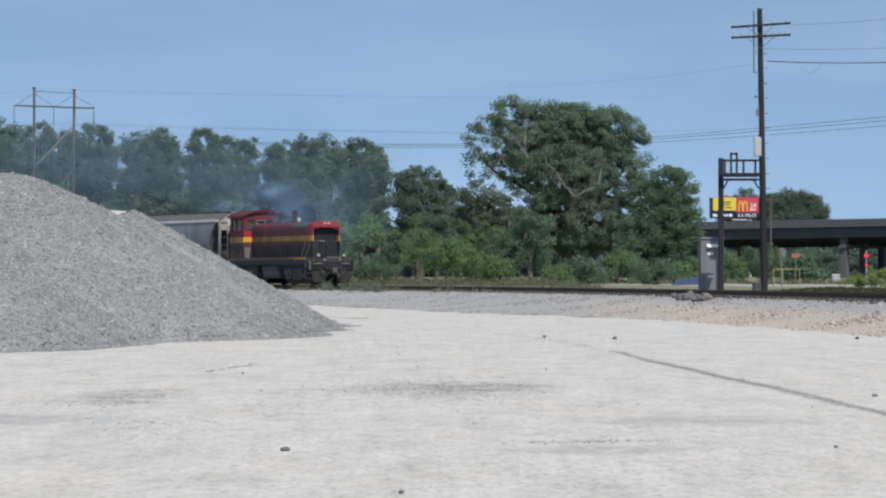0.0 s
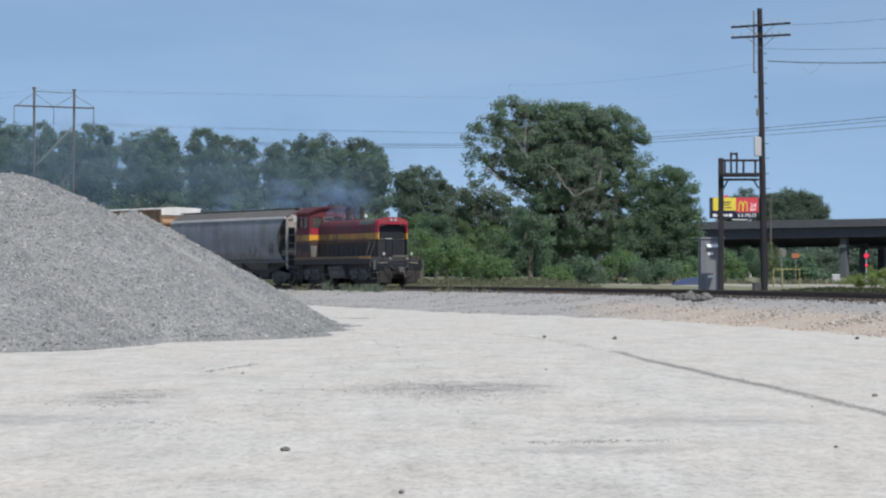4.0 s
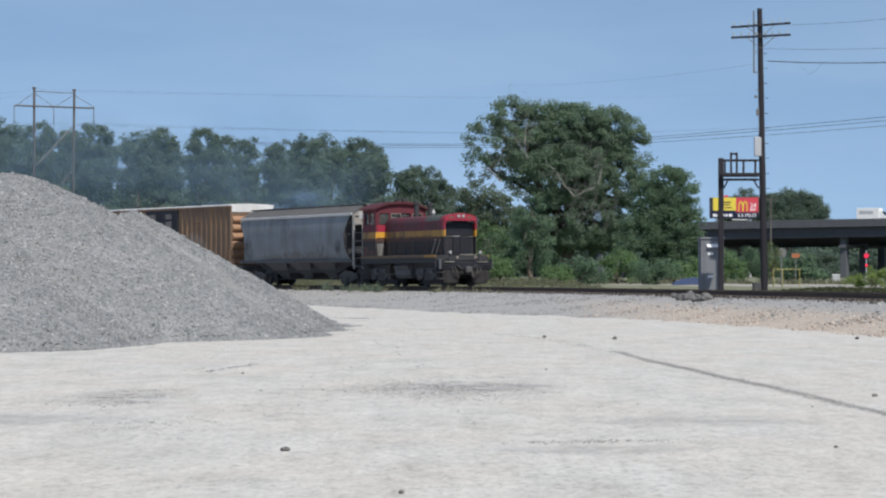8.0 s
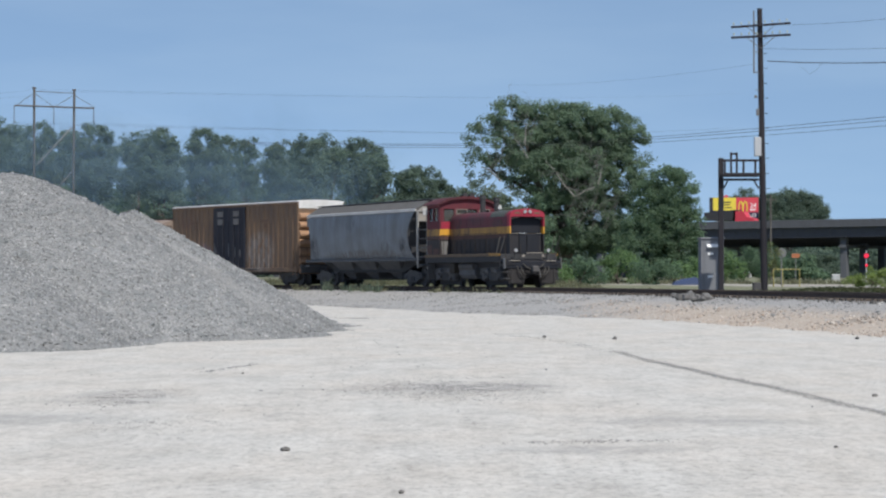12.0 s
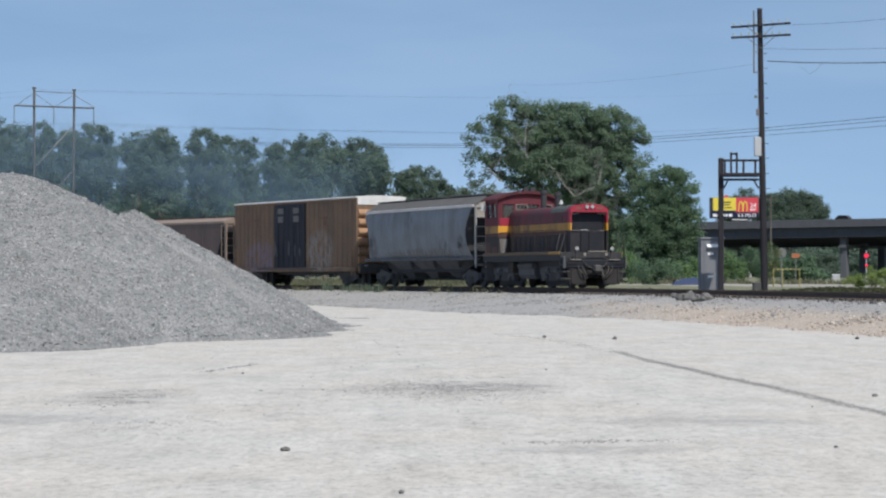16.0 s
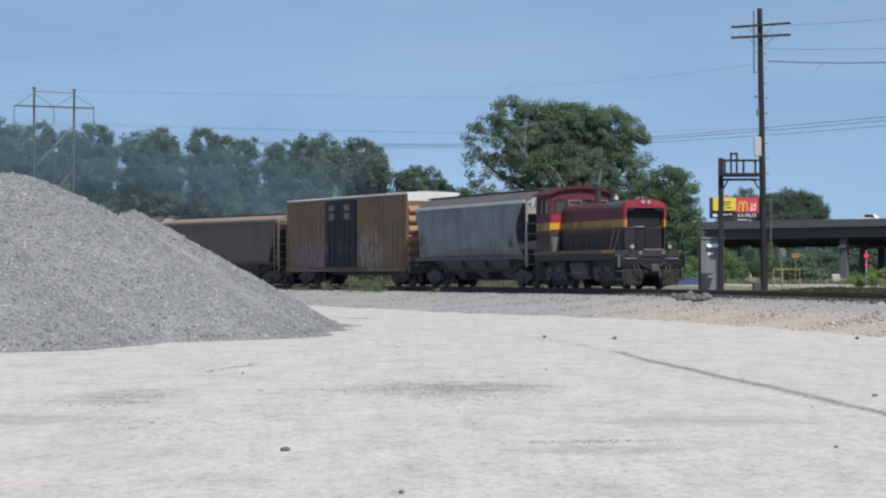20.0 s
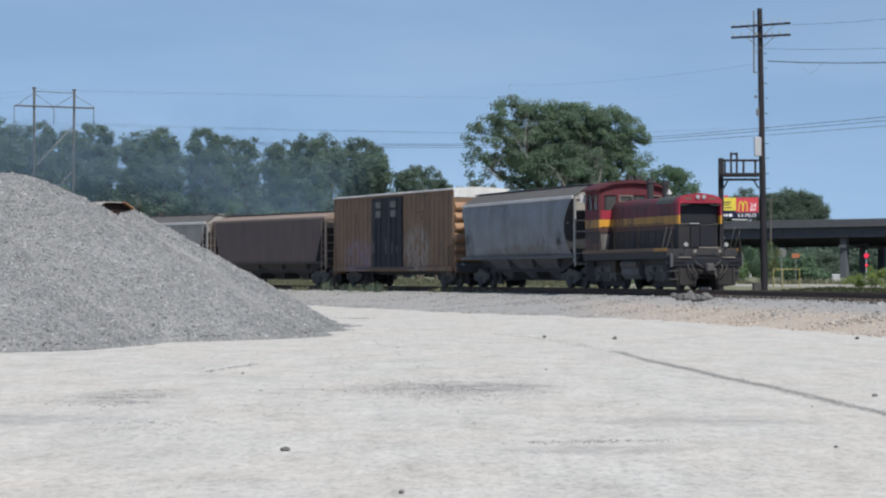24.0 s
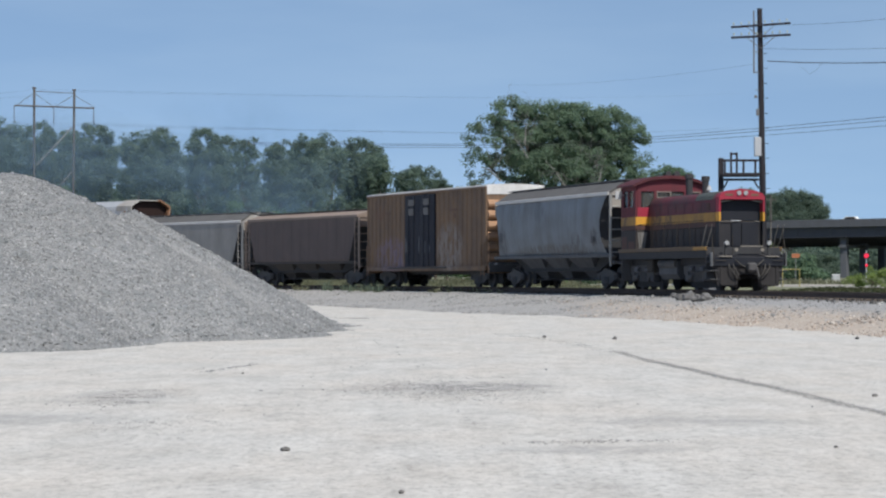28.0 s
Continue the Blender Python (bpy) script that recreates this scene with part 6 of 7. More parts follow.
    part("mid_rail", Solid().box(-0.02, reach, -0.45, 0.45, zb - 0.09, zb + 0.05, 0.02), M_POLE, fr, "grated platform")
    zc = level(318, 98) - fz
    part("lower_beam", Solid().box(-0.02, reach, -0.06, 0.06, zc - 0.05, zc + 0.04, 0.01), M_POLE, fr)
    for px in (1283, 1294, 1304, 1316, 1337):
        u = spot(px, 98) - fx
        part("baluster", Solid().box(u - 0.04, u + 0.04, -0.04, 0.04, zb, (level(270, 98) - fz) if px in (1294, 1304) else zt, 0.008), M_POLE, fr)
    part("lamp_bracket", Solid().box(spot(1292, 98) - fx, spot(1306, 98) - fx, -0.05, 0.05, level(274, 98) - fz, level(271, 98) - fz, 0.01), M_POLE, fr)
    for u, sgn in ((0.1, 1), (reach, -1)):
        part("knee_brace", Solid().tube((u, 0, level(334, 98) - fz), (u + sgn * 0.22, 0, zc), 0.035, 0.035, 6), M_POLE, fr)
    # steel signal cabinet
    cx, cy = spot(1258.5, 101.5), 101.5
    cz = ground_z(cx, cy)
    cab = thing("signal_cabinet", pose(cx, cy, cz, 0, 0, 4), "tall galvanised steel trackside signal cabinet", "cabinet")
    h = level(424, 101.2) - cz
    part("body", Solid().box(-0.49, 0.49, -0.32, 0.32, 0.08, h, 0.02), M_CABINET, cab)
    part("cap", Solid().box(-0.52, 0.52, -0.37, 0.36, h, h + 0.08, 0.03), M_CABINET, cab)
    part("base", Solid().box(-0.54, 0.54, -0.40, 0.40, -0.2, 0.08, 0.02), M_CONCRETE, cab, "concrete footing")
    door = part("door", Solid().box(-0.36, 0.44, -0.345, -0.325, 0.14, h - 0.06, 0.01), M_CABINET, cab)
    for zz in (level(489.5, 101.2) - cz, level(449.5, 101.2) - cz):
        part("label_plate", Solid().box(-0.21, 0.03, -0.355, -0.346, zz - 0.05, zz + 0.05, 0.004), M_WHITE, door, "blank pale label plate")
    # hood coloured white to carry the sunlight on its sloping top
    part("vent_hood", Solid().prism([(-0.346, h - 0.34), (-0.346, h - 0.20), (-0.48, h - 0.32), (-0.48, h - 0.34)], -0.24, 0.27), M_WHITE, door, "sloping vent hood, whitened for its sunlit top")
    part("sill_plate", Solid().box(-0.36, 0.44, -0.37, -0.35, 0.085, 0.125, 0.005), M_WHITE, cab, "pale strip along the foot")
    part("corner_strip", Solid().box(-0.495, -0.44, -0.34, -0.322, 0.1, h - 0.02, 0.01), M_CABINET, cab)


utility_pole()


def rubble():
    rng = random.Random(31)
    for i in range(15):
        px = 1198 + i * 3.8 + rng.uniform(-3, 3)
        off = 2.2 + rng.uniform(-0.2, 0.4)
        p = min((beside(20 + k * 0.1, off) for k in range(400)), key=lambda q: abs(784 + K * q.x / q.y - px))
        z = ground_z(p.x, p.y)
        b = thing("rock", pose(p.x, p.y, z), "rough grey boulder lying by the rail", "rock", "rocks by the rail")
        r = rng.uniform(0.07, 0.19)
        sd = Solid().ball((0, 0, r * 0.5), r, (1.2, 1.0, 0.95), 6, 4)
        sd.v = [(x * rng.uniform(0.65, 1.3), y * rng.uniform(0.65, 1.3), max(z2 * rng.uniform(0.6, 1.3), -0.05)) for x, y, z2 in sd.v]
        part("stone", sd, M_ROCK, b)


rubble()


# ---- far lane: signs, rail, crossing lamp, oddments ----
def post_sign(name, label, px, py, d, half, shape, mat, face=0.0, category="sign"):
    x = spot(px, d)
    z = ground_z(x, d)
    s = thing(name, pose(x, d, z, 0, 0, face), label, category)
    h = level(py, d) - z
    part("post", Solid().box(-0.03, 0.03, -0.025, 0.025, -0.2, h + half * 0.6, 0.006), M_DULLGALV, s)
    n = 8 if shape == "oct" else 4
    if shape == "box":
        part("panel", Solid().box(-half, half, -0.055, -0.035, h - half * 0.55, h + half * 0.55, 0.006), mat, s)
    else:
        a0 = pi / 8 if n == 8 else 0
        part("panel", Solid().prism([(half * 1.08 * cos(a0 + k * 2 * pi / n), h + half * 1.08 * sin(a0 + k * 2 * pi / n)) for k in range(n)], -0.055, -0.035, 1), mat, s)
    return s


post_sign("stop_sign_back", "unpainted back of an eight-sided sign on a post", 1383, 448, 130, 0.25, "oct", M_DULLGALV, 10)
post_sign("warning_sign", "orange roadside warning sign on a thin post", 1408, 453, 190, 0.31, "box", M_ORSIGN)


def crossing_lamp():
    d = 200.0
    x = spot(1533, d)
    z = ground_z(x, d)
    s = thing("crossing_signal", pose(x, d, z), "post with two glowing red lamps, one above the other", "signal")
    part("post", Solid().tube((0, 0, -0.2), (0, 0, level(444, d) - z), 0.05, 0.05, 8), M_GALV, s)
    for py, r in ((453, 0.19), (470, 0.12)):
        h = level(py, d) - z
        part("lamp_housing", Solid().tube((0, -0.06, h), (0, 0.12, h), r * 1.2, r * 1.0, 16), M_DARK, s)
        part("lamp", Solid().tube((0, -0.10, h), (0, -0.062, h), r, r, 16), M_REDLAMP, s, "glowing red lens")


crossing_lamp()


def far_pole():
    d = 330.0
    x = spot(1364, d)
    z = ground_z(x, d)
    p = thing("utility_pole", pose(x, d, z), "thin weathered wooden pole standing before the overpass", "pole")
    h = level(346, d) - z
    part("post", Solid().tube((0, 0, -0.3), (0, 0, h), 0.15, 0.11, 10), M_GREYWOOD, p)
    part("cross_arm", Solid().box(-0.9, 0.9, -0.06, 0.06, h - 0.7, h - 0.58, 0.02), M_GREYWOOD, p)


far_pole()


def guard_rail():
    d = 126.0
    x = spot(1392, d)
    z = ground_z(x, d)
    g = thing("guard_rail", pose(x, d, z), "yellow tubular guard rail beside the lane", "railing")
    u = 23 * d / K
    h = level(477, d) - z
    for k in (-u, -u * 0.30, u):
        part("post", Solid().tube((k, 0, -0.2), (k, 0, h), 0.024, 0.024, 8), M_SAFEYEL, g)
    for zz in (h,):
        part("rail", Solid().tube((-u, 0, zz), (u, 0, zz), 0.020, 0.020, 8), M_SAFEYEL, g)
    x2 = spot(1215, 150)
    z2 = ground_z(x2, 150)
    # low blue hump in place of a car half hidden by the grass
    t = thing("blue_car_shape", pose(x2, 150, z2), "low blue shape standing in for a half-hidden car", "tarpaulin")
    sd = Solid().prism([(-0.95, -0.05), (-0.75, 0.22), (-0.3, 0.38), (0.5, 0.50), (0.9, 0.30), (1.0, -0.05)], -0.6, 0.6, 1)
    part("cover", sd, M_BLUECAR, t)
    x3 = spot(1479, 240)
    # plain pale box in place of a small white vehicle
    b = thing("white_vehicle_box", pose(x3, 240, ground_z(x3, 240)), "pale box standing in for a small white vehicle", "utility box")
    part("body", Solid().box(-0.38, 0.38, -0.3, 0.3, 0, 0.62, 0.04), M_GALV, b)
    part("lid", Solid().box(-0.42, 0.42, -0.34, 0.34, 0.62, 0.70, 0.03), M_WHITE, b)


guard_rail()


# ---- overpass ----
OA = radians(-28.0)
OX, OY = spot(1568, 425), 425.0


def over(t, off=0.0):
    """A point t metres along the overpass to the right, off metres behind its near edge."""
    return OX + t * cos(OA) - off * sin(OA), OY + t * sin(OA) + off * cos(OA)


def deck_z(t):
    return 10.45 + 0.0088 * t


def overpass():
    o = thing("overpass", pose(OX, OY, 0, 0, -math.degrees(math.atan(0.0088)), math.degrees(OA)), "long dark steel-girder highway overpass on concrete piers", "overpass", kind="structure")
    for i in range(-16, 6):
        a, c = i * 24.0 + 0.02, i * 24.0 + 23.98
        part("parapet", Solid().box(a, c, -0.2, 0.1, 10.10, 11.42, 0.03).box(a, c, -0.26, -0.19, 10.02, 10.20, 0.02), M_DECK, o)
        part("parapet", Solid().box(a, c, 12.9, 13.2, 10.10, 11.30, 0.03), M_DECK, o)
        part("deck", Solid().box(a, c, 0.1, 12.9, 10.10, 10.42, 0.02), M_CONCRETE, o)
        # the far roadway lies lower
        part("parapet", Solid().box(a, c, 25.9, 26.2, 8.95, 10.15, 0.03), M_DECK, o)
        part("deck", Solid().box(a, c, 14.0, 25.9, 8.95, 9.25, 0.02), M_CONCRETE, o)
        for y, zb, zt in ((0.5, 8.25, 10.1), (5.5, 8.2, 10.1), (12.4, 7.6, 10.1), (19.0, 7.2, 8.95), (25.0, 6.9, 8.95)):
            g = Solid().box(a, c, y - 0.03, y + 0.03, zb, zt, 0.005).box(a, c, y - 0.25, y + 0.25, zb - 0.05, zb, 0.01)
            for k in range(8):
                g.box(a + 1.5 + k * 3 - 0.02, a + 1.5 + k * 3 + 0.02, y - 0.12, y - 0.03, zb, zt, 0.004)
            part("girder", g, M_GIRDER, o)
        px = i * 24.0 + 15.7
        part("pier_cap", Solid().box(px - 0.66, px + 0.66, 0.8, 25.2, 6.3, 6.85, 0.05), M_PIER, o)
        for y in (2.0, 13.0, 24.0):
            part("pier", Solid().box(px - 0.62, px + 0.62, y - 0.7, y + 0.7, -0.5, 8.2 if y < 3 else 7.2, 0.08), M_PIER, o)


overpass()


def billboard():
    d = 470.0
    xa, xb = spot(1258, d), spot(1342, d)
    w = xb - xa
    x = (xa + xb) / 2
    b = thing("billboard", pose(x, d, 0.9), "roadside billboard with yellow, red and navy panels", "billboard")
    zt, zm, zb = level(350, d) - 0.9, level(373, d) - 0.9, level(386, d) - 0.9
    part("backing", Solid().box(-w / 2 - 0.25, w / 2, -0.1, 0.2, zb - 0.1, zt, 0.03), M_DARK, b)
    sp = -w / 2 + w * 0.53
    part("yellow_panel", Solid().box(-w / 2 + 0.45, sp, -0.14, -0.10, zm, zt - 0.02, 0.005), M_SIGNYEL, b)
    part("red_panel", Solid().box(sp, w / 2, -0.14, -0.10, zm - 0.35, zt - 0.02, 0.005), M_SIGNRED, b)
    part("navy_panel", Solid().box(-w / 2, sp - 0.01, -0.14, -0.10, zb, zm - 0.01, 0.005), M_NAVY, b)
    part("navy_panel", Solid().box(sp, w / 2, -0.14, -0.10, zb, zm - 0.36, 0.005), M_NAVY, b)
    ar = Solid()
    for c in (-0.42, 0.42):
        ar.sweep([(sp + 1.35 + c + 0.40 * cos(pi * k / 12), -0.16, zm - 0.15 + 1.95 * sin(pi * k / 12) ** 0.8) for k in range(13)], 0.13, 6)
    part("arch_emblem", ar, M_SIGNYEL, b, "two plain golden arches")
    def words(text, size, xr, zb0):
        cu = bpy.data.curves.new("lettering", "FONT")
        cu.body, cu.size, cu.extrude, cu.align_x = text, size, 0.01, "RIGHT"
        tmp = bpy.data.objects.new("lettering", cu)
        me = bpy.data.meshes.new_from_object(tmp)
        bpy.data.objects.remove(tmp)
        me.transform(pose(xr, -0.15, zb0, 90, 0, 0))
        part("lettering", me, M_WHITE, b, "white lettering")

    words("24", 1.35, w / 2 - 0.35, zm + 0.55)
    words("0.5 MILES", 0.92, w / 2 - 0.35, zb + 0.22)
    for k, (u0, u1, z0, z1) in enumerate(((3.0, 4.1, 0.25, 0.5),)):
        part("lettering_bar", Solid().box(sp + u0 - 0.2, sp + u1 - 0.2, -0.155, -0.142, zm + z0 - 0.2, zm + z1 - 0.2, 0.003), M_WHITE, b)
    for u0, u1, z0, z1 in ((1.9, 3.6, 1.5, 1.75), (2.0, 3.4, 1.0, 1.2), (2.3, 3.8, 0.45, 0.65)):
        part("lettering_bar", Solid().box(-w / 2 + u0 + 0.3, -w / 2 + u1 + 0.3, -0.155, -0.142, zm + z0, zm + z1, 0.003), M_NAVY, b)
    rng = random.Random(2)
    u = -w / 2 + 0.4
    while u < w / 2 - 5.6:
        l = rng.uniform(0.3, 0.8)
        part("lettering_bar", Solid().box(u, u + l, -0.155, -0.142, zb + 0.25, zb + 0.75, 0.003), M_WHITE, b)
        u += l + 0.22
    part("top_emblem", Solid().tube((-w / 2 + 3.0, -0.05, zt + 0.05), (-w / 2 + 3.0, 0.05, zt + 0.05), 0.45, 0.45, 14), M_SIGNRED, b, "round red emblem rising over the panel")
    part("catwalk", Solid().box(-0.6, 2.4, -0.9, -0.2, zb - 0.45, zb - 0.3, 0.02), M_WHITE, b)
    for k in (-w / 3, w / 3):
        part("support_post", Solid().tube((k, 0.4, -1.2), (k, 0.4, zt - 0.4), 0.3, 0.3, 12), M_GALV, b)


billboard()


# ---- power line ----
def cable(name, pts, r, label, group="overhead cables", sag=0.0):
    """A hanging cable through the given points."""
    way = [Vector(pts[0])]
    for p, q in zip(pts, pts[1:]):
        p, q = Vector(p), Vector(q)
        way += [p.lerp(q, k / 14) - Vector((0, 0, sag * 4 * (k / 14) * (1 - k / 14))) for k in range(1, 15)]
    sd = Solid().sweep(way, r, 5)
    return tagged(part(name, sd, M_WIRE), label, "cable", group)


def at(px, py, d):
    return (spot(px, d), d, level(py, d))


cable("overhead_cable", [at(380, 251, 190), at(1000, 254, 150), at(1760, 188, 118)], 0.013, "dark overhead cable crossing behind the pole", sag=0.1)
cable("overhead_cable", [at(380, 253, 192), at(1000, 257, 152), at(1760, 196, 120)], 0.014, "dark overhead cable crossing behind the pole", sag=0.1)
cable("overhead_cable", [at(380, 255, 194), at(1000, 260, 154), at(1760, 206, 122)], 0.012, "dark overhead cable crossing behind the pole", sag=0.15)
cable("overhead_cable", [at(1358, 108, 98.5), at(1700, 104, 88)], 0.018, "thick dark cable leaving the pole", sag=0.12)
cable("overhead_cable", [at(1350, 86, 98.5), at(1700, 78, 88)], 0.006, "thin wire leaving the pole", sag=0.1)
cable("overhead_cable", [at(1395, 44, 98.3), at(1700, 18, 88)], 0.006, "thin wire leaving the crossarm", sag=0.1)
cable("overhead_cable", [at(1412, 111, 97), at(1434, 131, 96.4), at(1458, 110, 95.8)], 0.004, "thin slack loop below the thick cable", sag=0.05)
cable("overhead_cable", [at(900, 150, 170), at(1343, 112, 98.5)], 0.0035, "thin wire leaving the pole", sag=0.3)


def h_frame():
    d = 264.0
    x = spot(95, d)
    z = 0.9
    h = thing("transmission_tower", pose(x, d, z), "tall wooden H-frame power transmission structure", "power tower")
    tops = []
    for px, foot in ((60, 60), (131, 128)):
        a, c = spot(px, d) - x, spot(foot, d) - x
        zt = level(155 if px == 60 else 159, d) - z
        part("mast", Solid().tube((c, 0, -1), (a, 0, zt), 0.17, 0.13, 12), M_GREYWOOD, h)
        part("mast_cap", Solid().box(a - 0.22, a + 0.22, -0.15, 0.15, zt - 0.12, zt + 0.05, 0.03), M_GREYWOOD, h)
        tops.append((a, zt))
    za, zc = level(187, d) - z, level(192, d) - z
    xl, xr = spot(25, d) - x, spot(166, d) - x
    part("crossarm", Solid().tube((xl, -0.2, za), (xr, -0.2, zc), 0.09, 0.09, 8), M_GREYWOOD, h)
    part("static_bar", Solid().tube((tops[0][0], 0, tops[0][1] - 0.4), (tops[1][0], 0, tops[1][1] - 0.4), 0.04, 0.04, 6), M_GREYWOOD, h)
    mid = (xl + xr) / 2
    for (a, zt), outer in zip(tops, (xl, xr)):
        for u in (outer, mid):
            part("arm_brace", Solid().tube((a, -0.1, zt - 0.6), (u, -0.1, (za + zc) / 2), 0.03, 0.03, 6), M_GREYWOOD, h)
    for p, q in (((127, 225), (65, 292)), ((127, 304), (102, 332))):
        part("x_brace", Solid().tube((spot(p[0], d) - x, 0.2, level(p[1], d) - z), (spot(q[0], d) - x, 0.2, level(q[1], d) - z), 0.09, 0.09, 8), M_PALEWOOD, h, "pale weathered brace")
    for u in (xl, mid, xr):
        part("insulator_string", Solid().tube((u, -0.2, za - 0.1), (u, -0.2, za - 2.0), 0.045, 0.045, 8), M_GREYWOOD, h)
        w = x + u
        cable("conductor", [(w - 60, d + 160, level(222, d + 160)), (w, d - 0.2, za - 1.1), (w + 150, d + 600, level(226, d + 600))], 0.008, "thin high-voltage conductor wire hung from the tower", "high-voltage conductors", 1.5)
    for a, zt in tops:
        cable("conductor", [(x + a - 60, d + 160, level(158, d + 160)), (x + a, d, zt + z - 0.2), (x + a + 150, d + 600, level(165, d + 600))], 0.006, "thin shield wire along the tower tops", "high-voltage conductors", 1.2)


h_frame()


# ---- traffic on the overpass ----
TRAFFIC = []


def road_wheels(v, xs, w, r=0.5):
    for x in xs:
        for y in (-w, w):
            wh = part("wheel", Solid().tube((x, y - 0.14, r), (x, y + 0.14, r), r, r, 18), M_TYRE, v)
            part("rim", Solid().tube((x, y * 1.0 + math.copysign(0.141, y), r), (x, y + math.copysign(0.16, y), r), r * 0.55, r * 0.5, 14), M_GALV, wh)


def tractor(v, mat, x1):
    """A long-nosed highway tractor whose nose ends at x1."""
    prof = [(x1 - 6.4, 0.7), (x1 - 0.1, 0.7), (x1, 1.5), (x1 - 0.25, 1.85), (x1 - 1.9, 2.15), (x1 - 2.5, 2.95), (x1 - 3.4, 3.75), (x1 - 4.3, 4.0), (x1 - 5.6, 4.05), (x1 - 5.6, 1.1), (x1 - 6.4, 1.1)]
    part("cab", Solid().prism(prof, -1.2, 1.2, 1), mat, v)
    part("windscreen", Solid().prism([(x1 - 1.98, 2.2), (x1 - 2.48, 2.88), (x1 - 2.52, 2.82), (x1 - 2.1, 2.15)], -1.1, 1.1, 1), M_GLASS, v)
    for y in (-1.206, 1.206):
        part("side_window", Solid().box(x1 - 3.4, x1 - 2.5, y - 0.006, y + 0.006, 2.2, 2.85, 0.003), M_GLASS, v)
    part("bumper", Solid().box(x1 - 0.15, x1 + 0.12, -1.15, 1.15, 0.35, 0.75, 0.05), M_GALV, v)
    road_wheels(v, (x1 - 1.1, x1 - 5.0, x1 - 6.2), 1.05)


def van_trailer(v, mat, x0, x1):
    part("trailer_body", Solid().box(x0, x1, -1.28, 1.28, 1.2, 4.1, 0.04), mat, v)
    tr = Solid()
    for y in (-1.285, 1.285):
        tr.box(x0, x1, y - 0.02, y + 0.02, 1.15, 1.3, 0.01).box(x0, x1, y - 0.02, y + 0.02, 3.95, 4.08, 0.01)
    part("trailer_rail", tr, M_GALV, v)
    part("trailer_skirt", Solid().box(x0 + 4, x1 - 4, -1.2, -1.15, 0.5, 1.15, 0.01), M_GALV, v)
    road_wheels(v, (x0 + 1.2, x0 + 2.5), 1.05)


def traffic(kind_name, label, category, build, t0, px, speed, off=4.0):
    """A vehicle whose origin passes the sight line px at t0 seconds, at so many metres a second to the right."""
    v = thing(kind_name, pose(0, 0, 0), label, category, "traffic on the overpass")
    build(v)
    r = (px - 784.0) / K
    along = (r * (OY + off * cos(OA)) - OX + off * sin(OA)) / (cos(OA) - r * sin(OA))
    TRAFFIC.append((v, t0, along, speed, off))


def semi_white(v):
    tractor(v, M_WHITE, 0.0)
    van_trailer(v, M_TRAILER, -22.6, -6.4)


def semi_blue(v):
    tractor(v, M_BLUECAR, 0.0)
    van_trailer(v, M_WHITE, -19.4, -6.4)


def flatbed(v):
    part("cab", Solid().prism([(-2.2, 0.6), (0, 0.6), (0.05, 1.6), (-0.25, 2.9), (-0.7, 3.7), (-2.2, 3.8)], -1.15, 1.15, 1), M_DULLBLUE, v, "dull blue-grey cab")
    part("windscreen", Solid().prism([(-0.02, 1.7), (-0.25, 2.45), (-0.32, 2.4), (-0.1, 1.65)], -1.0, 1.0, 1), M_GLASS, v)
    part("bed", Solid().box(-14.4, -2.0, -1.25, 1.25, 1.0, 1.25, 0.03), M_GRIME, v)
    rng = random.Random(6)
    for x0, x1 in ((-7.6, -2.5), (-14.3, -9.2)):
        x = x0
        while x < x1 - 0.3:
            w = rng.uniform(0.4, 0.8)
            part("freight_stack", Solid().box(x, min(x + w, x1), -1.1, 1.1, 1.25, 3.65 + rng.uniform(0, 0.35), 0.06), M_BROWNLOAD, v, "rusty brown bundled scrap")
            x += w + 0.02
    part("end_rack", Solid().box(-9.1, -7.7, -1.2, 1.2, 1.25, 3.9, 0.04), M_DULLGALV, v, "grey loader frame between the stacks")
    part("end_rack", Solid().box(-14.5, -14.32, -1.2, 1.2, 1.25, 4.0, 0.03), M_GRIME, v)
    road_wheels(v, (-1.1, -12.6, -13.7), 1.05)


def box_truck(v):
    part("cab", Solid().prism([(-2.1, 0.6), (0, 0.6), (0.05, 1.4), (-0.9, 1.6), (-1.35, 2.4), (-2.1, 2.45)], -1.0, 1.0, 1), M_WHITE, v)
    part("windscreen", Solid().prism([(-0.88, 1.65), (-1.32, 2.35), (-1.36, 2.3), (-0.98, 1.62)], -0.9, 0.9, 1), M_GLASS, v)
    part("cargo_box", Solid().box(-6.0, -1.8, -1.15, 1.15, 0.8, 2.95, 0.04), M_WHITE, v)
    part("side_panel", Solid().box(-5.5, -2.9, -1.165, -1.15, 1.85, 2.45, 0.005), M_GALV, v, "worn printed side panel")
    road_wheels(v, (-1.0, -4.9), 0.95, 0.42)


def sedan(mat, tall=1.45):
    def build(v):
        part("body", Solid().prism([(-4.5, 0.35), (0, 0.35), (0.02, 0.75), (-1.1, 0.95), (-1.9, tall), (-3.4, tall), (-4.2, 1.0), (-4.55, 0.9)], -0.88, 0.88, 1), mat, v)
        part("window_band", Solid().prism([(-1.35, 0.98), (-1.95, tall - 0.06), (-3.3, tall - 0.06), (-3.95, 1.0)], -0.89, 0.89, 1), M_GLASS, v)
        road_wheels(v, (-0.9, -3.6), 0.82, 0.33)
    return build


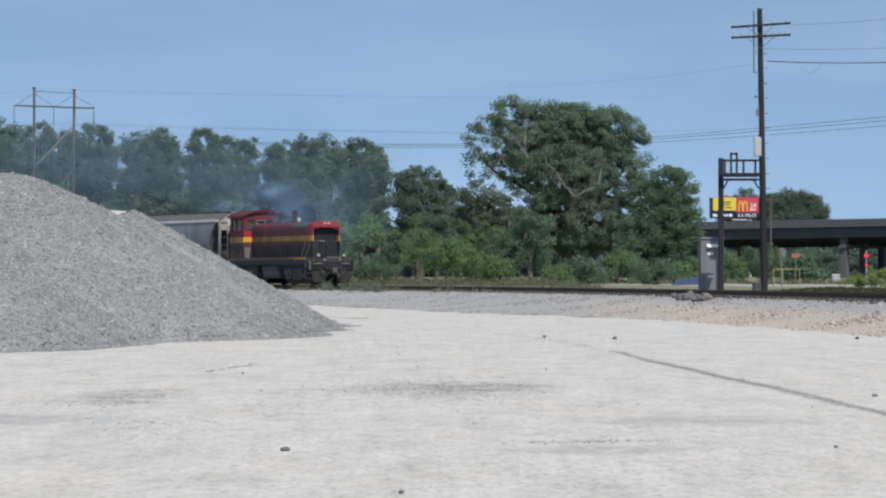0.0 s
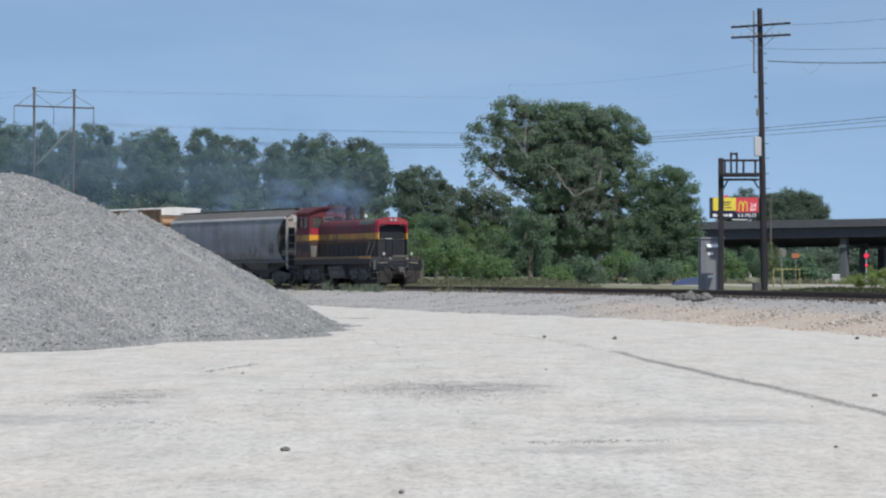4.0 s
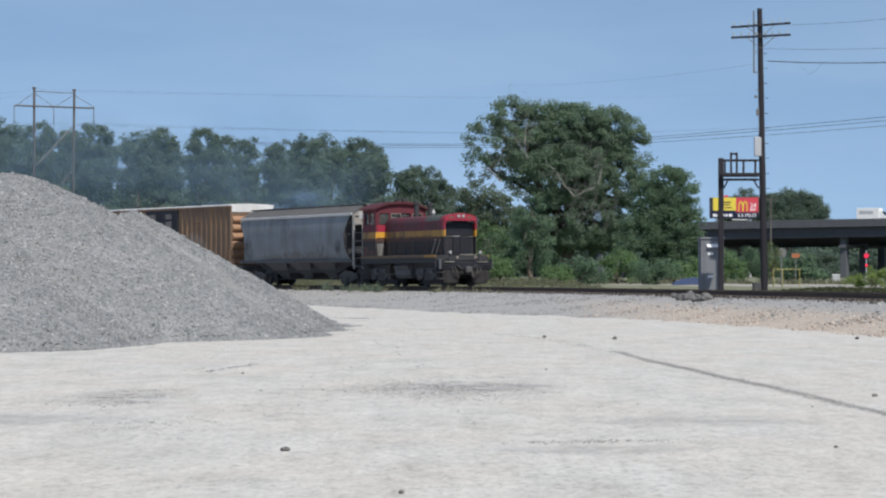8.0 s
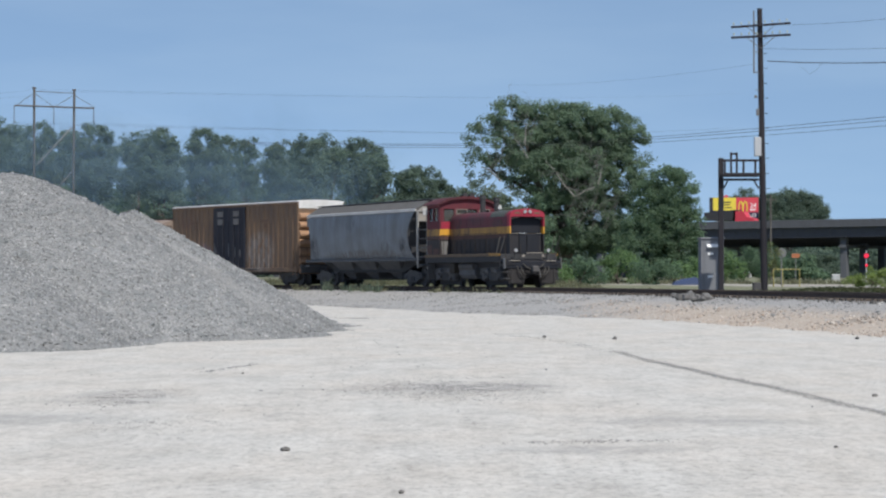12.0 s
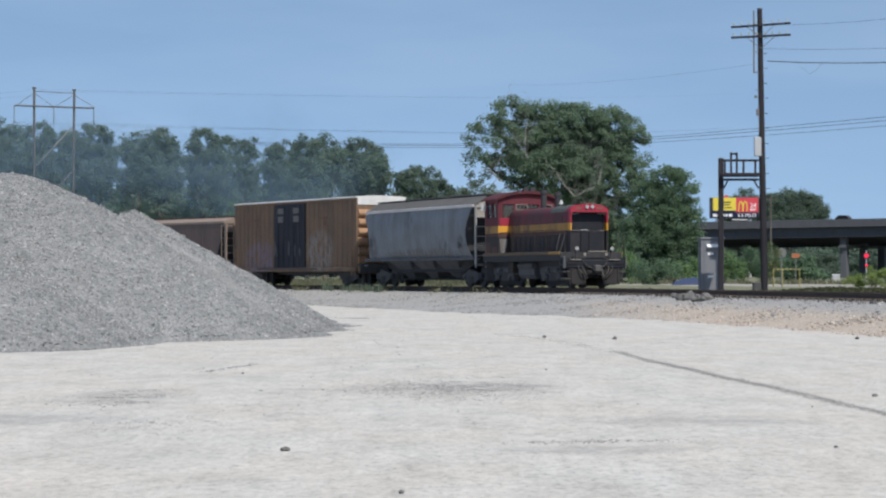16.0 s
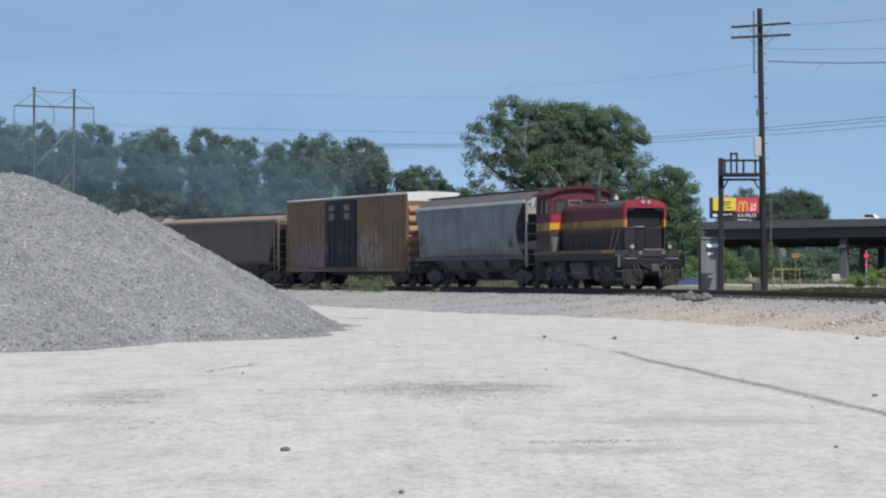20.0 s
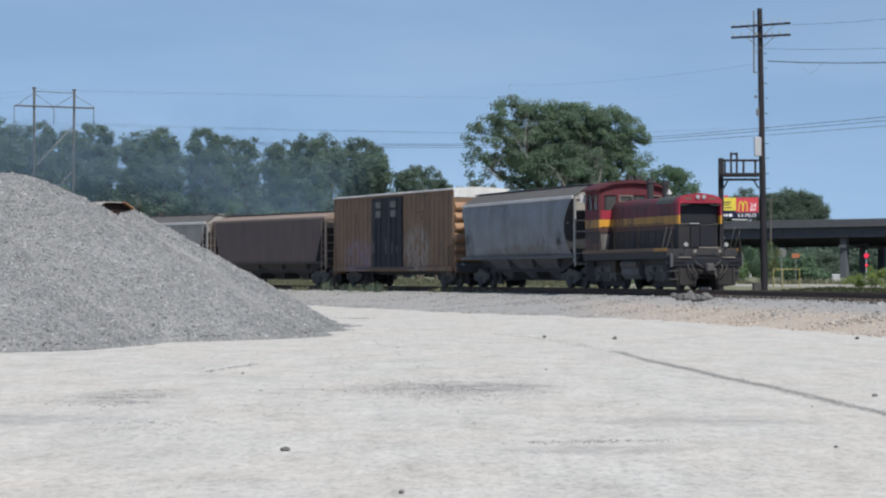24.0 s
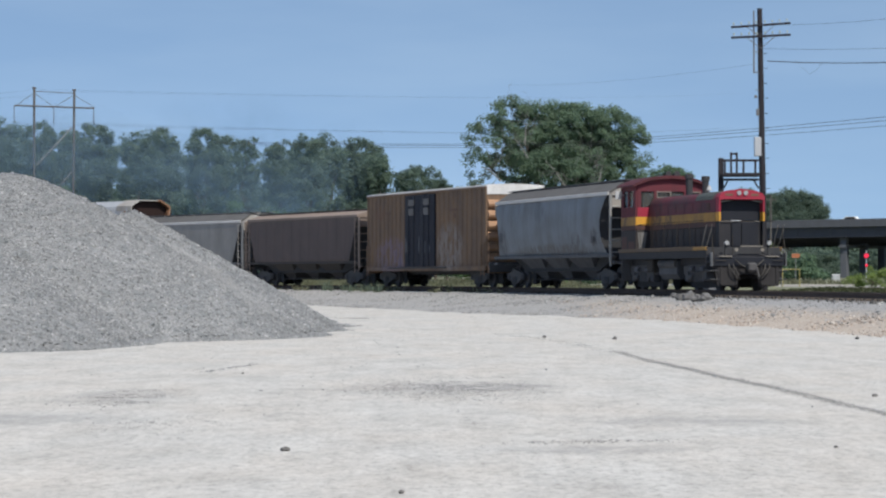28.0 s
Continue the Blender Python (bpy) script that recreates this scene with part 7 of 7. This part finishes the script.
def passenger_van(v):
    part("body", Solid().prism([(-5.9, 0.4), (0, 0.4), (0.05, 1.1), (-0.9, 1.3), (-1.8, 2.35), (-5.8, 2.5), (-5.95, 2.3)], -1.0, 1.0, 1), M_WHITE, v)
    part("window_band", Solid().prism([(-1.15, 1.4), (-1.8, 2.15), (-5.7, 2.2), (-5.7, 1.45)], -1.01, 1.01, 1), M_GLASS, v)
    road_wheels(v, (-1.0, -4.7), 0.9, 0.38)


def tall_van(mat):
    def build(v):
        part("body", Solid().prism([(-6.2, 0.4), (0, 0.4), (0.05, 1.2), (-0.8, 1.4), (-1.6, 2.5), (-2.4, 2.85), (-6.1, 2.88), (-6.25, 2.6)], -1.0, 1.0, 1), mat, v)
        part("windscreen", Solid().prism([(-0.78, 1.45), (-1.56, 2.46), (-1.62, 2.42), (-0.9, 1.42)], -0.9, 0.9, 1), M_GLASS, v)
        road_wheels(v, (-1.0, -4.9), 0.9, 0.38)
    return build


def bobtail(v):
    tractor(v, M_DARK, 0.0)


def pickup(v):
    part("body", Solid().prism([(-5.6, 0.5), (0, 0.5), (0.02, 1.05), (-1.4, 1.2), (-2.0, 1.85), (-3.5, 1.88), (-3.7, 1.25), (-5.6, 1.25)], -0.97, 0.97, 1), M_WHITE, v)
    part("window_band", Solid().prism([(-1.55, 1.25), (-2.05, 1.78), (-3.4, 1.8), (-3.5, 1.28)], -0.98, 0.98, 1), M_GLASS, v)
    road_wheels(v, (-1.0, -4.4), 0.88, 0.4)


def dump_truck(v):
    part("cab", Solid().prism([(-4.3, 0.6), (0, 0.6), (0.05, 1.5), (-1.5, 1.9), (-2.0, 2.8), (-3.6, 2.9), (-3.6, 1.0), (-4.3, 1.0)], -1.15, 1.15, 1), M_SIGNRED, v, "bright red cab")
    part("windscreen", Solid().prism([(-1.55, 1.95), (-2.0, 2.72), (-2.05, 2.66), (-1.65, 1.9)], -1.0, 1.0, 1), M_GLASS, v)
    part("dump_body", Solid().prism([(-9.6, 1.2), (-4.3, 1.2), (-4.0, 2.9), (-4.9, 3.0), (-9.8, 2.7)], -1.22, 1.22, 1), M_DARK, v, "dark dump body")
    part("cab_guard", Solid().box(-4.6, -3.0, -1.15, 1.15, 3.0, 3.15, 0.03), M_DARK, v)
    road_wheels(v, (-1.0, -6.6, -8.0), 1.0)


M_TRAILER = painted("pale_trailer_side", (0.40, 0.43, 0.47), (0.32, 0.34, 0.37), 0.4, 0.5)
traffic("semi_truck", "white semi truck pulling a long pale box trailer", "truck", semi_white, 2.5, 1492, 24.5)
traffic("flatbed_truck", "flatbed truck loaded with rusty brown freight", "truck", flatbed, 2.0, 1381, -21.5, 20.0)
traffic("box_truck", "small white box truck with a cube body", "truck", box_truck, 7.5, 1449, 27.0)
traffic("passenger_van", "white van with a dark window band", "van", passenger_van, 9.0, 1421, 27.5)
traffic("semi_truck", "dark blue semi truck pulling a white trailer", "truck", semi_blue, 9.5, 1374, -25.5, 20.0)
traffic("dump_truck", "red dump truck with a dark body", "truck", dump_truck, 12.0, 1338, 20.0)
traffic("pickup_truck", "white pickup truck crossing the overpass", "pickup", pickup, 19.5, 1446, 25.5)
traffic("delivery_van", "dark delivery van with only its roof showing", "van", tall_van(M_DARK), 11.0, 1500, -24.0, 20.0)
traffic("car", "dark car with only its roof showing", "car", sedan(M_DARK, 1.75), 16.0, 1518, 27.0)
traffic("tractor_truck", "dark tractor truck driving without a trailer", "truck", bobtail, 19.0, 1464, -24.0, 20.0)
traffic("delivery_van", "white delivery van with only its roof showing", "van", tall_van(M_WHITE), 25.0, 1388, -25.0, 20.0)
traffic("car", "dark car with only its roof showing", "car", sedan(M_DARK, 1.65), 25.9, 1486, 34.0)
traffic("car", "white car with dark windows crossing the overpass", "car", sedan(M_WHITE, 1.5), 27.7, 1442, 32.0)


# ---- exhaust smoke ----
def wisp_material(name, colour, amount, scale, low=0.30, high=0.66):
    """Thin smoke that fades to nothing at the wisp's rim."""
    m, t, b = material(name, 1.0)
    b.inputs["Base Color"].default_value = rgb(colour)
    b.inputs["Specular IOR Level"].default_value = 0.0
    tc = t.nodes.new("ShaderNodeTexCoord")
    g = t.nodes.new("ShaderNodeTexGradient")
    g.gradient_type = "SPHERICAL"
    t.links.new(tc.outputs["Object"], g.inputs["Vector"])
    mp = t.nodes.new("ShaderNodeMapping")
    mp.inputs["Scale"].default_value = (scale[0], scale[1], scale[2])
    t.links.new(tc.outputs["Object"], mp.inputs["Vector"])
    t.links.new(mp.outputs["Vector"], g.inputs["Vector"])
    n = t.nodes.new("ShaderNodeTexNoise")
    n.inputs["Scale"].default_value, n.inputs["Detail"].default_value = 2.4, 6.0
    oi = t.nodes.new("ShaderNodeObjectInfo")
    ad = t.nodes.new("ShaderNodeVectorMath")
    ad.operation = "ADD"
    sc = t.nodes.new("ShaderNodeMath")
    sc.operation, sc.inputs[1].default_value = "MULTIPLY", 40.0
    t.links.new(oi.outputs["Random"], sc.inputs[0])
    t.links.new(mp.outputs["Vector"], ad.inputs[0])
    t.links.new(sc.outputs[0], ad.inputs[1])
    t.links.new(ad.outputs[0], n.inputs["Vector"])
    r = t.nodes.new("ShaderNodeMapRange")
    r.inputs["From Min"].default_value, r.inputs["From Max"].default_value = low, high
    t.links.new(n.outputs["Fac"], r.inputs["Value"])
    mu = t.nodes.new("ShaderNodeMath")
    mu.operation = "MULTIPLY"
    t.links.new(g.outputs["Fac"], mu.inputs[0])
    t.links.new(r.outputs[0], mu.inputs[1])
    m2 = t.nodes.new("ShaderNodeMath")
    m2.operation, m2.inputs[1].default_value = "MULTIPLY", amount
    t.links.new(mu.outputs[0], m2.inputs[0])
    t.links.new(m2.outputs[0], b.inputs["Alpha"])
    return m


def wisp_mesh(name, rx, rz, bulge):
    """A shallow dome, its hollow side away from the yard."""
    sd = Solid()
    sd.v.append((0, -bulge, 0))
    rings, n = 6, 24
    for j in range(1, rings + 1):
        f = j / rings
        for i in range(n):
            a = 2 * pi * i / n
            sd.v.append((rx * f * cos(a), -bulge * (1 - f * f), rz * f * sin(a)))
    sd.f += [(0, 1 + i, 1 + (i + 1) % n) for i in range(n)]
    for j in range(rings - 1):
        a, c = 1 + j * n, 1 + (j + 1) * n
        sd.f += [(a + i, c + i, c + (i + 1) % n, a + (i + 1) % n) for i in range(n)]
    return sd.mesh(name, False)


PUFFS, HAZE = [], []
M_WISP = wisp_material("fresh_smoke", (0.15, 0.235, 0.36), 0.42, (0.60, 0.2, 1.1))
M_HAZE = wisp_material("drifting_smoke", (0.115, 0.18, 0.255), 0.255, (0.11, 0.02, 0.20), 0.05, 0.70)
for i, te in enumerate((-3.2, -2.6, -2.1, -1.6, -1.2, -0.8, -0.4, 0.0, 0.4, 0.8, 1.2, 1.6, 2.0, 2.4, 2.8, 3.2, 4.0, 5.2)):
    pf = thing("smoke_puff", pose(0, 0, 0), "small blue-grey puff of exhaust smoke", "smoke", "exhaust puffs")
    for dy, rx, rz in ((-0.1, 1.9, 0.86), (0.30, 1.6, 0.80)):
        w = part("wisp", wisp_mesh("wisp", rx, rz, 0.3), M_WISP, pf)
        w.location = (dy * 1.2, dy, 0.1 * i % 0.3)
    PUFFS.append((pf, te, i))
# smoke drifts double as distance haze; the last is added to pale the leftmost trees
for i, (px, py, d) in enumerate(((90, 300, 240), (230, 320, 236), (330, 330, 244), (420, 330, 232), (510, 320, 240), (150, 345, 228), (40, 340, 250), (600, 340, 246), (15, 270, 238))):
    hz = thing("smoke_drift", pose(0, 0, 0), "wide thin drift of blue exhaust smoke and added haze before the trees", "smoke", "drifting haze")
    part("wisp", wisp_mesh("drift_wisp", 9.0, 5.0, 1.0), M_HAZE, hz)
    part("wisp", wisp_mesh("drift_wisp", 8.0, 5.0, 1.0), M_HAZE, hz).location = (3.5, 4.0, 1.6)
    HAZE.append((hz, spot(px, d), d, level(py, d), i))


# ---- what moves ----
# seconds and metres that the train has come along the line
RUN = ((0, -13.07), (1, -10.89), (2, -8.59), (3, -6.27), (6, 0.75), (7, 3.10), (8, 5.42), (9, 7.70), (10, 10.02), (11, 12.32), (12, 14.56), (15, 20.98),
       (16, 22.84), (17, 24.64), (18, 26.44), (19, 28.22), (20, 30.00), (21, 31.74), (24, 36.60), (25, 37.94), (26, 39.17), (27, 40.29), (28, 41.30))


def run(t):
    """Metres run at t seconds, on a smooth curve through the table."""
    n = len(RUN)
    i = max(k for k in range(n - 1) if RUN[k][0] <= t)

    def slope(k):
        a, c = max(k - 1, 0), min(k + 1, n - 1)
        return (RUN[c][1] - RUN[a][1]) / (RUN[c][0] - RUN[a][0])

    (t0, s0), (t1, s1) = RUN[i], RUN[i + 1]
    h = t1 - t0
    u = (t - t0) / h
    return (2 * u ** 3 - 3 * u ** 2 + 1) * s0 + (u ** 3 - 2 * u ** 2 + u) * h * slope(i) + (3 * u ** 2 - 2 * u ** 3) * s1 + (u ** 3 - u ** 2) * h * slope(i + 1)


def car_pose(s, bogie):
    a, c = line_at(s + bogie), line_at(s - bogie)
    m = (a + c) / 2
    d = a - c
    return pose(m.x, m.y, m.z, 0, -math.degrees(math.asin(d.z / d.length)), math.degrees(atan2(d.y, d.x)))


def motions():
    times = [i * 0.5 for i in range(57)]
    for car, back, bogie in TRAIN:
        walk(car, [(t, car_pose(run(t) - back, bogie)) for t in times])
    quick = [i * 0.25 for i in range(113)]
    for ob, x, r in WHEELS:
        walk(ob, [(t, pose(x, 0, r, 0, math.degrees(run(t) / r), 0)) for t in quick])
    # traffic rolls at a steady speed between the ends of the structure
    for v, t0, along, speed, off in TRAFFIC:
        rows = []
        for t in times:
            a = min(max(along + speed * (t - t0), -370.0), 110.0)
            x, y = over(a, off)
            rows.append((t, pose(x, y, (10.425 if off < 13 else 9.255) + 0.0088 * a, 0, 0, math.degrees(OA) + (0 if speed > 0 else 180))))
        walk(v, rows)
    # puffs leave the stack one by one, then hang and drift
    for pf, te, i in PUFFS:
        rng = random.Random(600 + i)
        rows = []
        s0 = run(max(te, 0.0)) + min(te, 0.0) * 1.2
        start = line_at(s0 - 7.1) + Vector((0, 0, 2.9))
        for t in times:
            age = t - te
            turn = math.degrees(-heading(run(t) - 7.1))
            if age <= 0:
                p = line_at(run(t) - 7.1) + Vector((0, 0, 2.45))
                rows.append((t, pose(p.x, p.y, p.z, 0, 0, turn)))
            else:
                go = 4.0 * max(0.0, age - 1.3 - 0.4 * sin(i * 2.1)) ** 2
                go = min(go, 62.0)
                p = start + Vector((0.25 * sin(i * 1.7) * age - 0.5 * go, 0.3 * age + 3.4 * go, (1.7 + 0.9 * sin(i * 2.6)) * (1 - math.exp(-age / 0.7)) + 0.25 * age + 0.05 * go))
                rows.append((t, pose(p.x, p.y, p.z, 0, 3 * sin(i + age), turn * math.exp(-age * 1.5))))
        walk(pf, rows)
    for hz, x, y, z, i in HAZE:
        walk(hz, [(0, pose(x + 1.5, y, z, 0, 20 * i, 0)), (14, pose(x, y, z + 0.3, 0, 20 * i, 0)), (28, pose(x - 2.5, y, z + 0.8, 0, 20 * i, 0))])


motions()
